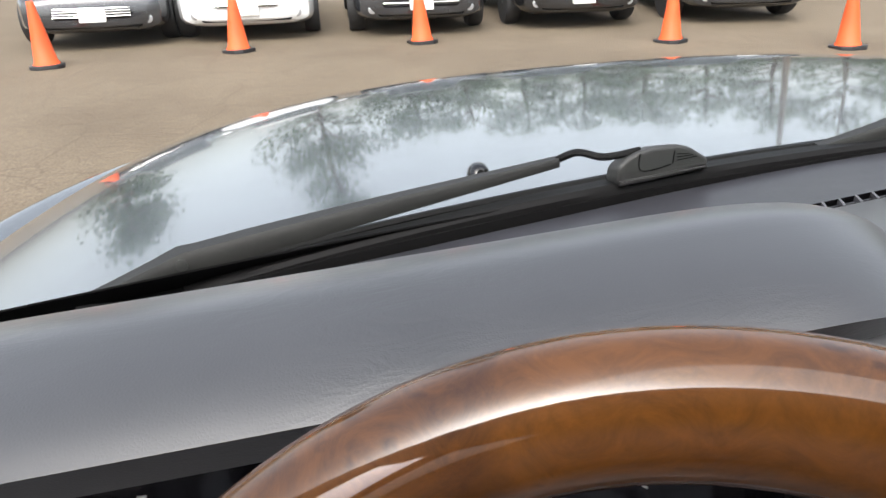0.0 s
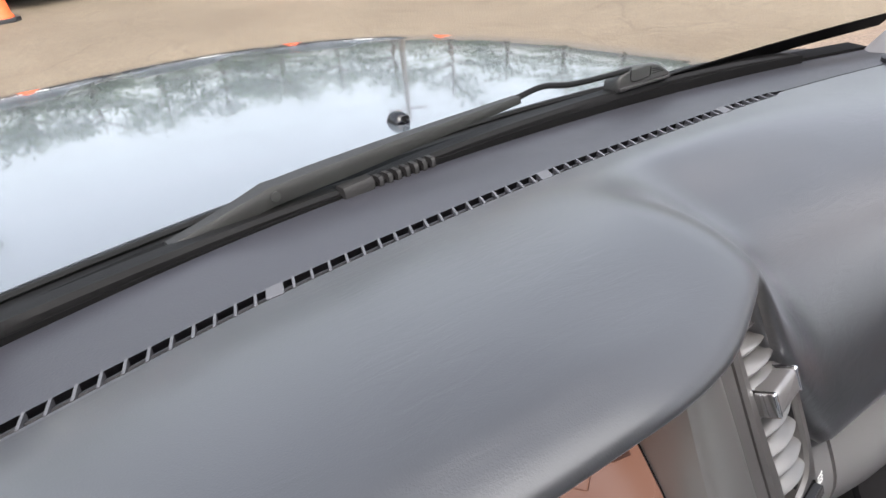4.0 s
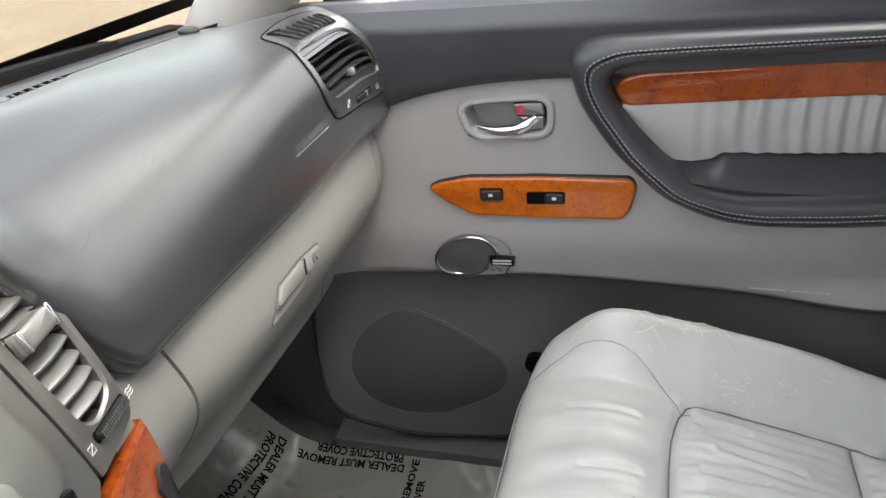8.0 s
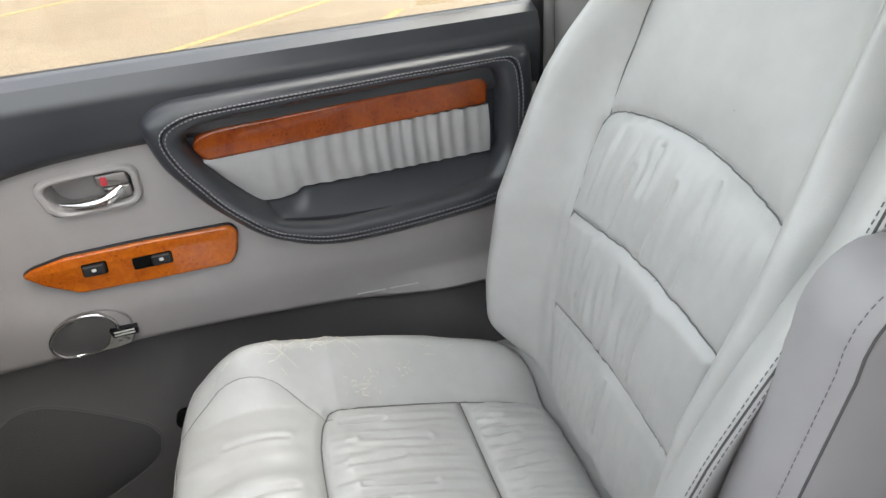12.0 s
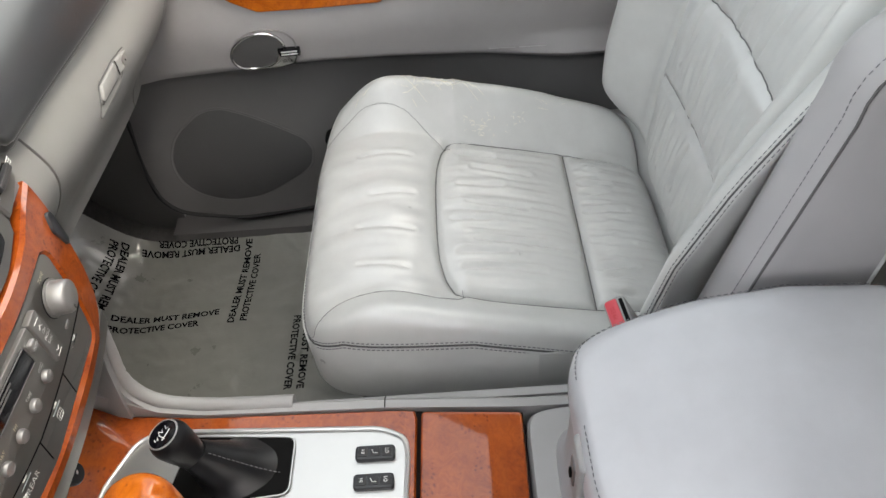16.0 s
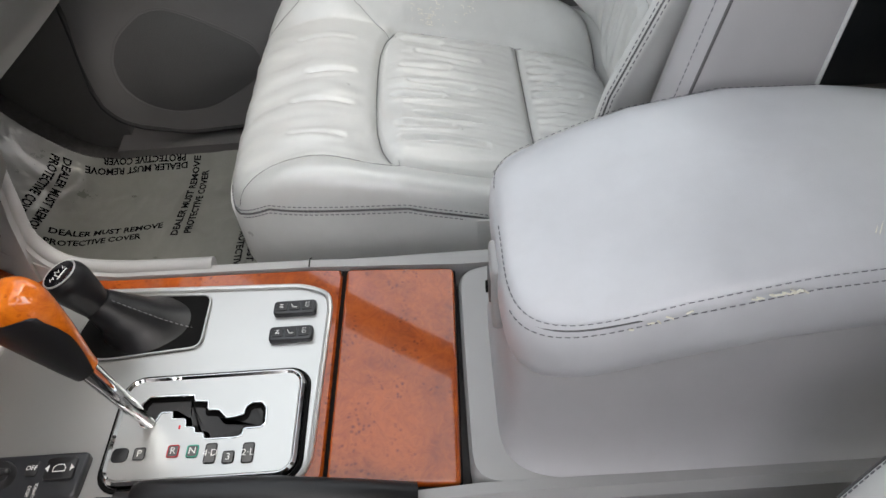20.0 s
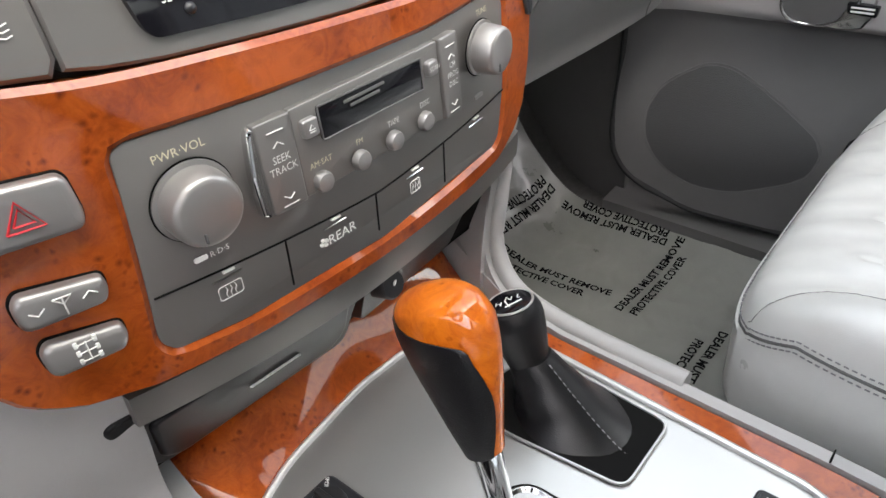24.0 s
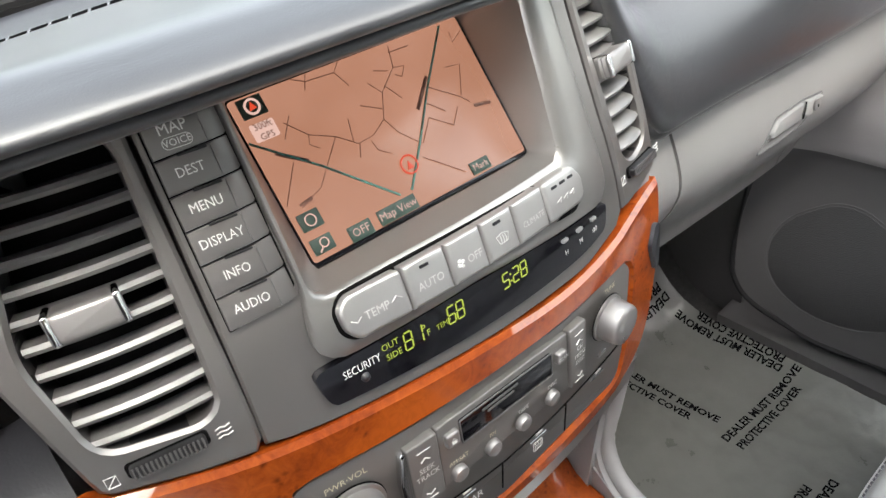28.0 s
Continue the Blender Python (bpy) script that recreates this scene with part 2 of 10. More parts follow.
M = {
    "dash": creased_vinyl(),
    "dash_soft": surface("dark_soft_vinyl", (0.030, 0.031, 0.036), 0.42, grain=0.25, grain_size=0.0015, mottle=0.1),
    "black": surface("black_plastic", (0.012, 0.012, 0.013), 0.4, grain=0.15, grain_size=0.001),
    "gloss_black": surface("gloss_black", (0.006, 0.006, 0.008), 0.08, mottle=0.0, rough_var=0.02),
    "rubber": surface("rubber", (0.02, 0.02, 0.021), 0.65, grain=0.2),
    "wiper": surface("weathered_black_plastic", (0.007, 0.007, 0.007), 0.6, grain=0.2, mottle=0.25, mottle_size=0.02),
    "wiper_cap": surface("grey_plastic_cap", (0.029, 0.029, 0.0285), 0.5, grain=0.2),
    "void": surface("dark_recess", (0.004, 0.004, 0.004), 0.8),
    "grey": surface("grey_moulded_plastic", (0.30, 0.295, 0.29), 0.48, grain=0.25, grain_size=0.0009, mottle=0.05),
    "grey_dash": surface("grey_dash_plastic", (0.24, 0.236, 0.228), 0.42, grain=0.25, grain_size=0.0009, mottle=0.05),
    "grey_door": surface("grey_door_vinyl", (0.375, 0.360, 0.355), 0.42, grain=0.25, grain_size=0.001, mottle=0.05),
    "grey_dark": surface("dark_grey_plastic", (0.10, 0.098, 0.097), 0.5, grain=0.25, mottle=0.06),
    "leather": surface("grey_leather", (0.52, 0.525, 0.51), 0.31, grain=0.3, grain_size=0.0013, kind="leather", mottle=0.07, mottle_size=0.05),
    "leather_side": surface("grey_vinyl", (0.375, 0.366, 0.372), 0.45, grain=0.2, grain_size=0.0012, kind="leather", mottle=0.05),
    "leather_arm": surface("armrest_leather", (0.47, 0.47, 0.485), 0.36, grain=0.22, grain_size=0.0012, kind="leather", mottle=0.08),
    "leather_black": surface("black_leather", (0.007, 0.007, 0.008), 0.34, grain=0.3, grain_size=0.0015, kind="leather"),
    "pad": surface("charcoal_leather", (0.034, 0.0375, 0.045), 0.33, grain=0.2, grain_size=0.0013, kind="leather", mottle=0.08),
    "pleat": surface("pleated_leather", (0.40, 0.40, 0.395), 0.42, grain=0.2, kind="leather"),
    "thread": surface("grey_thread", (0.30, 0.30, 0.32), 0.7, mottle=0.0),
    "thread_dark": surface("dark_thread", (0.17, 0.17, 0.18), 0.7, mottle=0.0),
    "crack": surface("worn_leather", (0.74, 0.71, 0.62), 0.8, mottle=0.2, mottle_size=0.004),
    "seam": surface("seam_shadow", (0.10, 0.10, 0.10), 0.8),
    "wood": burl("burl_wood", (0.185, 0.027, 0.003), (0.39, 0.078, 0.008)),
    "wood_light": burl("light_burl_wood", (0.38, 0.066, 0.003), (0.66, 0.165, 0.008)),
    "bezel": surface("warm_grey_metallic_paint", (0.225, 0.216, 0.206), 0.35, metal=0.72, grain=0.1, grain_size=0.0006, mottle=0.03),
    "radio": surface("radio_grey_paint", (0.20, 0.193, 0.183), 0.40, metal=0.5, grain=0.12, grain_size=0.0006, mottle=0.03),
    "silver": surface("silver_paint", (0.55, 0.55, 0.54), 0.32, metal=0.6, mottle=0.02),
    "satin": surface("satin_silver", (0.50, 0.50, 0.488), 0.34, metal=0.85, mottle=0.02, rough_var=0.02),
    "chrome": surface("chrome", (0.80, 0.80, 0.80), 0.06, metal=1.0, mottle=0.02, rough_var=0.02),
    "knob": surface("knob_grey", (0.30, 0.29, 0.28), 0.36, metal=0.6, mottle=0.03),
    "button": surface("switch_black", (0.018, 0.019, 0.022), 0.35, mottle=0.05),
    "carpet": surface("grey_carpet", (0.075, 0.072, 0.070), 0.95, grain=1.0, grain_size=0.003, mottle=0.2, mottle_size=0.01),
    "rear_carpet": surface("pale_grey_carpet", (0.20, 0.19, 0.185), 0.95, grain=1.0, grain_size=0.003, mottle=0.18, mottle_size=0.03),
    "headliner": surface("grey_headliner", (0.42, 0.41, 0.40), 0.9, grain=0.4, grain_size=0.002),
    "ink": surface("black_ink", (0.01, 0.01, 0.012), 0.5, mottle=0.0),
    # Paler than the pad: light caught by the raised letters, put into the colour.
    "emboss_lit": surface("emboss_highlight_grey", (0.17, 0.17, 0.17), 0.5, mottle=0.0),
    "key_ink": surface("pale_key_print", (0.62, 0.62, 0.60), 0.6, mottle=0.0),
    "ink_matt": surface("matt_black_print", (0.006, 0.006, 0.007), 0.9, mottle=0.0),
    "white_ink": surface("white_ink", (0.75, 0.75, 0.72), 0.6, mottle=0.0),
    "cream_ink": surface("cream_ink", (0.62, 0.57, 0.40), 0.6, mottle=0.0),
    "red_ink": surface("red_ink", (0.55, 0.02, 0.03), 0.5, mottle=0.0),
    "green_ink": surface("green_ink", (0.02, 0.35, 0.24), 0.5, mottle=0.0),
    "red_plastic": surface("red_plastic", (0.65, 0.06, 0.08), 0.4, mottle=0.03),
    "car_paint": surface("grey_blue_car_paint", (0.105, 0.120, 0.135), 0.2, metal=0.38, coat=0.9, mottle=0.01),
    "glass": pane("window_glass", (0.93, 0.96, 0.94)),
    "privacy_glass": pane("privacy_glass", (0.50, 0.52, 0.51)),
    "vent_slat": surface("dark_vent_slat", (0.030, 0.030, 0.031), 0.35, mottle=0.03),
    "slat": surface("vent_slat_paint", (0.20, 0.196, 0.19), 0.34, metal=0.35, mottle=0.03),
    # Paler copy of the bezel paint: sky light on the screen frame as colour.
    "frame_lit_paint": surface("lit_metallic_paint", (0.30, 0.295, 0.28), 0.33, metal=0.72, grain=0.08, grain_size=0.0006, mottle=0.03),
    "key_silver": surface("silver_key_paint", (0.40, 0.40, 0.385), 0.34, metal=0.6, mottle=0.02),
    "drawer": surface("satin_black_plastic", (0.008, 0.008, 0.009), 0.34, mottle=0.05),
    "lcd": glow("lcd_green", (0.62, 0.78, 0.08), 0.11),
}

for glossy, level in (("leather", 1.0), ("leather_arm", 0.9), ("pad", 0.8), ("leather_side", 0.6)):
    M[glossy].node_tree.nodes["Principled BSDF"].inputs["Specular IOR Level"].default_value = level
for matte, level in (("ink_matt", 0.05), ("wiper", 0.15), ("void", 0.1), ("leather_black", 0.35), ("drawer", 0.25)):
    M[matte].node_tree.nodes["Principled BSDF"].inputs["Specular IOR Level"].default_value = level

# ---- building tools ----
from mathutils.geometry import tessellate_polygon


def mesh_of(name, verts, faces, smooth=True):
    me = bpy.data.meshes.new(name)
    me.from_pydata([tuple(v) for v in verts], [], faces)
    me.validate()
    me.update()
    if smooth:
        me.polygons.foreach_set("use_smooth", [True] * len(me.polygons))
        me.set_sharp_from_angle(angle=radians(38))
    return me


def fix_normals(me):
    bm = bmesh.new()
    bm.from_mesh(me)
    bmesh.ops.recalc_face_normals(bm, faces=bm.faces)
    bm.to_mesh(me)
    bm.free()


def part(name, data, material, parent=None, label=""):
    """One mesh object under a thing or a part. data: (verts, faces)."""
    me = data if isinstance(data, bpy.types.Mesh) else mesh_of(name, *data)
    me.materials.clear()
    me.materials.append(M[material] if isinstance(material, str) else material)
    ob = new(name, me)
    if parent is not None:
        ob.parent = parent
        ob.matrix_parent_inverse = WORLD_OF[parent.name].inverted()
    WORLD_OF[ob.name] = Matrix.Identity(4)
    if label:
        ob["label"] = label
    return ob


WORLD_OF = {}


def thing(name, at, label, category, group="", kind=""):
    ob = new(name)
    ob.empty_display_size = 0.05
    ob.location = at
    WORLD_OF[ob.name] = Matrix.Translation(at)
    return tagged(ob, label, category, group, kind)


def join(*datas):
    vs, fs = [], []
    for v, f in datas:
        n = len(vs)
        vs += list(v)
        fs += [tuple(i + n for i in q) for q in f]
    return vs, fs


def rrect(w, h, r, n=5, cx=0.0, cy=0.0):
    """Outline of a rounded rectangle, anticlockwise."""
    r = min(r, w / 2 - 1e-5, h / 2 - 1e-5)
    out = []
    for sx, sy, a0 in ((1, 1, 0), (-1, 1, 90), (-1, -1, 180), (1, -1, 270)):
        for k in range(n + 1):
            a = radians(a0 + 90 * k / n)
            out.append((cx + sx * (w / 2 - r) + r * math.cos(a), cy + sy * (h / 2 - r) + r * math.sin(a)))
    return out


def ellipse(rx, ry, n=28, cx=0.0, cy=0.0):
    return [(cx + rx * math.cos(2 * math.pi * k / n), cy + ry * math.sin(2 * math.pi * k / n)) for k in range(n)]


def rounded(points, r, n=5):
    """A closed polygon with its corners rounded."""
    out, c = [], len(points)
    for i in range(c):
        p = Vector(points[i])
        a, b = Vector(points[i - 1]) - p, Vector(points[(i + 1) % c]) - p
        k = min(r, a.length * 0.45, b.length * 0.45)
        a, b = p + a.normalized() * k, p + b.normalized() * k
        for s in range(n + 1):
            t = s / n
            q = a * (1 - t) ** 2 + p * 2 * t * (1 - t) + b * t * t
            out.append((q.x, q.y))
    return out


def area(o):
    return 0.5 * sum(o[i - 1][0] * o[i][1] - o[i][0] * o[i - 1][1] for i in range(len(o)))


def inset(o, d):
    """The outline moved inwards by d."""
    out, n = [], len(o)
    s = 1 if area(o) > 0 else -1
    for i in range(n):
        a = Vector(o[i]) - Vector(o[i - 1])
        b = Vector(o[(i + 1) % n]) - Vector(o[i])
        if a.length < 1e-9:
            a = b
        if b.length < 1e-9:
            b = a
        na, nb = Vector((-a.y, a.x)).normalized() * s, Vector((-b.y, b.x)).normalized() * s
        m = na + nb
        m = m / max(0.35, m.dot(m) / 2) if m.length > 1e-6 else na
        out.append((o[i][0] + m.x * d, o[i][1] + m.y * d))
    return out


def plate(outline, place, top, bottom=-0.004, edge=0.001, steps=2, flat=0.0):
    """A slab with a rounded upper edge. place(u, v, h) puts a point of the outline at height h into the world. flat: width of a
    level border inside the rounding, which keeps the face true."""
    o = outline if area(outline) > 0 else outline[::-1]
    n = len(o)
    rings = [(o, bottom), (o, top - edge)]
    for k in range(1, steps + 1):
        a = math.pi / 2 * k / steps
        rings.append((inset(o, edge * (1 - math.cos(a))), top - edge * (1 - math.sin(a))))
    if flat:
        rings.append((inset(o, edge + flat), top))
    vs, fs = [], []
    for ring, h in rings:
        vs += [place(u, v, h) for u, v in ring]
    for r in range(len(rings) - 1):
        for i in range(n):
            j = (i + 1) % n
            fs.append((r * n + i, r * n + j, (r + 1) * n + j, (r + 1) * n + i))
    last = (len(rings) - 1) * n
    fs.append(tuple(reversed(range(n))))
    fs.append(tuple(last + i for i in range(n)))
    return vs, fs


def frame_plate(outer, inner, place, top, bottom=-0.004, edge=0.001):
    """A slab with a hole: outer and inner outlines with the same number of points."""
    o = outer if area(outer) > 0 else outer[::-1]
    q = inner if area(inner) > 0 else inner[::-1]
    n = len(o)
    rings = [(o, bottom), (o, top - edge), (inset(o, edge), top), (inset(q, -edge), top), (q, top - edge), (q, bottom)]
    vs, fs = [], []
    for ring, h in rings:
        vs += [place(u, v, h) for u, v in ring]
    for r in range(len(rings)):
        s = (r + 1) % len(rings)
        for i in range(n):
            j = (i + 1) % n
            fs.append((r * n + i, r * n + j, s * n + j, s * n + i))
    return vs, fs


def sheet(f, nu, nv, thick=0.004, back=(0, 0, -1)):
    """A surface f(s, t), s and t from 0 to 1, with thickness towards back."""
    b = Vector(back)
    top = [Vector(f(i / nu, j / nv)) for j in range(nv + 1) for i in range(nu + 1)]
    low = [v + b * thick for v in top]
    k, w = len(top), nu + 1
    fs = []
    for j in range(nv):
        for i in range(nu):
            a = j * w + i
            fs.append((a, a + 1, a + w + 1, a + w))
            fs.append((k + a, k + a + w, k + a + w + 1, k + a + 1))
    for i in range(nu):
        fs.append((i, k + i, k + i + 1, i + 1))
        a = nv * w + i
        fs.append((a, a + 1, k + a + 1, k + a))
    for j in range(nv):
        a = j * w
        fs.append((a, a + w, k + a + w, k + a))
        a = j * w + nu
        fs.append((a, k + a, k + a + w, a + w))
    return top + low, fs


def rings(sections, closed=False, caps=True):
    """A skin over rings of points."""
    n = len(sections[0])
    vs = [p for s in sections for p in s]
    fs = []
    m = len(sections)
    for r in range(m if closed else m - 1):
        q = (r + 1) % m
        for i in range(n):
            j = (i + 1) % n
            fs.append((r * n + i, r * n + j, q * n + j, q * n + i))
    if caps and not closed:
        fs.append(tuple(reversed(range(n))))
        fs.append(tuple((m - 1) * n + i for i in range(n)))
    return vs, fs


def tube(path, r, n=8, closed=False, flat=1.0, up=(0, 0, 1)):
    """A round bar along a path; r may be a list. flat squeezes it along up."""
    pts = [Vector(p) for p in path]
    m = len(pts)
    out = []
    for i, p in enumerate(pts):
        if closed:
            d = pts[(i + 1) % m] - pts[i - 1]
        else:
            d = pts[min(i + 1, m - 1)] - pts[max(i - 1, 0)]
        d.normalize()
        a = d.cross(Vector(up))
        if a.length < 1e-4:
            a = d.cross(Vector((1, 0.2, 0)))
        a.normalize()
        c = a.cross(d)
        k = r[i] if isinstance(r, (list, tuple)) else r
        out.append([p + a * math.cos(t) * k + c * math.sin(t) * k * flat for t in (2 * math.pi * q / n for q in range(n))])
    return rings(out, closed)


def smooth_path(points, n=8, closed=False):
    """Catmull-Rom through the points."""
    p = [Vector(q) for q in points]
    m = len(p)
    out = []
    for i in range(m if closed else m - 1):
        a, b, c, d = (p[(i - 1) % m], p[i], p[(i + 1) % m], p[(i + 2) % m]) if closed else (p[max(i - 1, 0)], p[i], p[i + 1], p[min(i + 2, m - 1)])
        for k in range(n):
            t = k / n
            out.append(0.5 * (2 * b + (c - a) * t + (2 * a - 5 * b + 4 * c - d) * t * t + (3 * b - a - 3 * c + d) * t ** 3))
    if not closed:
        out.append(p[-1])
    return out


def stitches(path, length=0.004, gap=0.0025, r=0.0006, lift=(0, 0, 0.0005)):
    """A row of short thread stitches along a path."""
    pts = [Vector(p) + Vector(lift) for p in path]
    datas, run, on, start = [], 0.0, True, pts[0]
    for a, b in zip(pts, pts[1:]):
        d, done = (b - a).length, 0.0
        while d - done > 1e-6:
            need = (length if on else gap) - run
            step = min(need, d - done)
            done += step
            run += step
            if run >= (length if on else gap) - 1e-6:
                q = a.lerp(b, done / d)
                if on:
                    datas.append(tube([start, q], r, 4))
                on, run, start = not on, 0.0, q
    return join(*datas)


def box(cx, cy, cz, sx, sy, sz, r=0.004):
    """A box with rounded edges."""
    o = rrect(sx, sy, r, 3)
    return plate(o, lambda u, v, h: (cx + u, cy + v, cz + h), sz / 2, -sz / 2, min(r, sz / 2 * 0.9), 3)


def lathe(profile, at, axis, n=28):
    """Turns (radius, height) round an axis through at."""
    ax = Vector(axis).normalized()
    a = ax.cross(Vector((0.3, 0.1, 1))).normalized()
    c = ax.cross(a)
    at = Vector(at)
    return rings([[at + ax * h + (a * math.cos(t) + c * math.sin(t)) * r for t in (2 * math.pi * k / n for k in range(n))] for r, h in profile])


LETTERS = []


def text(string, size, material, parent, place, cu, cv, turn=0.0, align='CENTER', squeeze=1.0, thick=0.0002, name="lettering", lift=0.0004, label="", bold=0.0):
    """Writing laid onto place(u, v, h), centred on (cu, cv). size: height of the letters; turn: degrees."""
    cv_ = bpy.data.curves.new(name, 'FONT')
    cv_.body, cv_.align_x, cv_.align_y = string, align, 'CENTER'
    cv_.size, cv_.resolution_u = size / 0.72, 2
    cv_.offset = bold * size
    ob = new("draft", cv_)
    LETTERS.append((ob, name, material, parent, place, cu, cv, radians(turn), squeeze, lift, label))


def finish_letters():
    bpy.context.view_layer.update()
    dg = bpy.context.evaluated_depsgraph_get()
    for ob, name, material, parent, place, cu, cv, turn, squeeze, lift, label in LETTERS:
        me = bpy.data.meshes.new_from_object(ob.evaluated_get(dg))
        ca, sa = math.cos(turn), math.sin(turn)
        bm = bmesh.new()
        bm.from_mesh(me)
        for v in bm.verts:
            x, y = v.co.x * squeeze, v.co.y
            v.co = place(cu + x * ca - y * sa, cv + x * sa + y * ca, lift)
        bm.to_mesh(me)
        bm.free()
        data = ob.data
        bpy.data.objects.remove(ob)
        bpy.data.curves.remove(data)
        part(name, me, material, parent, label)


def ease(a, b, x):
    t = max(0.0, min(1.0, (x - a) / (b - a)))
    return t * t * (3 - 2 * t)


def curve_of(pairs):
    """A smooth function through (x, y) pairs."""
    xs, ys = [p[0] for p in pairs], [p[1] for p in pairs]
    slopes = [(ys[min(i + 1, len(xs) - 1)] - ys[max(i - 1, 0)]) / (xs[min(i + 1, len(xs) - 1)] - xs[max(i - 1, 0)]) for i in range(len(xs))]

    def f(x):
        if x <= xs[0]:
            return ys[0]
        if x >= xs[-1]:
            return ys[-1]
        i = max(k for k in range(len(xs) - 1) if xs[k] <= x)
        h = xs[i + 1] - xs[i]
        t = (x - xs[i]) / h
        return (2 * t ** 3 - 3 * t * t + 1) * ys[i] + (t ** 3 - 2 * t * t + t) * h * slopes[i] + (3 * t * t - 2 * t ** 3) * ys[i + 1] + (t ** 3 - t * t) * h * slopes[i + 1]
    return f

# ---- ground and sky side ----
def ground_z(x, y):
    r = math.hypot(x, y)
    k = 1 - ease(25, 70, r)
    return -1.2 + (-0.034 * x + 0.046 * y) * k


def lot_material():
    m, nt, b = nodes_of("sandy_worn_asphalt")
    lk = nt.links.new
    co = nt.nodes.new("ShaderNodeTexCoord")
    big = put(nt, "ShaderNodeTexNoise", Scale=0.5, Detail=8.0, Roughness=0.65)
    fine = put(nt, "ShaderNodeTexNoise", Scale=34.0, Detail=8.0, Roughness=0.8)
    stone = put(nt, "ShaderNodeTexVoronoi", Scale=42.0)
    crack = put(nt, "ShaderNodeTexVoronoi", Scale=0.9)
    crack.feature = 'DISTANCE_TO_EDGE'
    wob = nt.nodes.new("ShaderNodeVectorMath")
    wob.operation = 'MULTIPLY_ADD'
    wob.inputs[1].default_value = (0.5, 0.5, 0.5)
    lk(big.outputs["Color"], wob.inputs[0])
    lk(co.outputs["Object"], wob.inputs[2])
    lk(wob.outputs[0], crack.inputs["Vector"])
    for n in (big, fine, stone):
        lk(co.outputs["Object"], n.inputs["Vector"])
    r1 = nt.nodes.new("ShaderNodeValToRGB")
    e = r1.color_ramp.elements
    e[0].position, e[0].color = 0.3, (0.102, 0.076, 0.049, 1)
    e[1].position, e[1].color = 0.72, (0.160, 0.124, 0.084, 1)
    lk(big.outputs["Fac"], r1.inputs[0])
    r2 = nt.nodes.new("ShaderNodeMapRange")
    r2.inputs["From Min"].default_value, r2.inputs["From Max"].default_value = 0.3, 0.7
    r2.inputs["To Min"].default_value, r2.inputs["To Max"].default_value = 0.45, 1.55
    lk(fine.outputs["Fac"], r2.inputs["Value"])
    r3 = nt.nodes.new("ShaderNodeMapRange")
    r3.inputs["From Max"].default_value = 0.012
    r3.inputs["To Min"].default_value = 0.75
    lk(crack.outputs["Distance"], r3.inputs["Value"])
    m1 = nt.nodes.new("ShaderNodeMath")
    m1.operation = 'MULTIPLY'
    lk(r2.outputs[0], m1.inputs[0])
    lk(r3.outputs[0], m1.inputs[1])
    mul = nt.nodes.new("ShaderNodeVectorMath")
    mul.operation = 'MULTIPLY'
    lk(r1.outputs[0], mul.inputs[0])
    lk(m1.outputs[0], mul.inputs[1])
    lk(mul.outputs[0], b.inputs["Base Color"])
    b.inputs["Roughness"].default_value = 0.9
    bump = put(nt, "ShaderNodeBump", Strength=0.6, Distance=0.01)
    lk(stone.outputs["Distance"], bump.inputs["Height"])
    lk(bump.outputs[0], b.inputs["Normal"])
    return m


M["lot"] = lot_material()
M["grass"] = surface("grass_green", (0.06, 0.12, 0.02), 0.9, grain=1.0, grain_size=0.03, mottle=0.5, mottle_size=0.3)
M["paint_yellow"] = surface("worn_yellow_paint", (0.19, 0.135, 0.048), 0.8, mottle=0.5, mottle_size=0.05)


def ground_sheet():
    radii = [0.0, 1, 2, 3, 4, 5, 6, 7, 8, 9, 10, 11, 12, 13, 14, 16, 18, 21, 25, 30, 36, 45, 58, 75, 110, 200, 450, 1200, 3000]
    n = 64
    vs = [(0, 0, ground_z(0, 0))]
    fs = []
    for r in radii[1:]:
        for k in range(n):
            a = 2 * math.pi * k / n
            x, y = r * math.cos(a), r * math.sin(a)
            vs.append((x, y, ground_z(x, y)))
    for k in range(n):
        fs.append((0, 1 + k, 1 + (k + 1) % n))
    for j in range(len(radii) - 2):
        for k in range(n):
            a, b = 1 + j * n + k, 1 + j * n + (k + 1) % n
            fs.append((a, a + n, b + n, b))
    return vs, fs


ground = tagged(part("ground", ground_sheet(), "lot"), "sandy tan worn asphalt of a car lot, cracked", "ground", kind="structure")

# ---- shell of the car round the seats ----
CAR = thing("car_body", (0, 0, -1.2), "grey-blue painted car body with black window rubbers and grey pillars", "car", kind="structure")


def slab(quads, th, inward):
    """A thick skin over a grid of points given as rows."""
    rows_ = quads
    nu, nv = len(rows_[0]) - 1, len(rows_) - 1

    def f(s, t):
        i, j = min(int(s * nu + 1e-6), nu), min(int(t * nv + 1e-6), nv)
        return rows_[j][i]
    return sheet(f, nu, nv, th, inward)


# roof and its rails, left open for the glass all round
def roof_z(x, y):
    return 0.66 - 0.10 * (x / 0.7) ** 2 - 0.05 * ease(-0.9, -0.45, y)


def roof_slab(x0, x1, y0, y1, nx, ny):
    return slab([[(x0 + (x1 - x0) * k / nx, y, roof_z(x0 + (x1 - x0) * k / nx, y)) for k in range(nx + 1)] for y in [y0 + (y1 - y0) * q / ny for q in range(ny + 1)]], 0.05, (0, 0, 1))


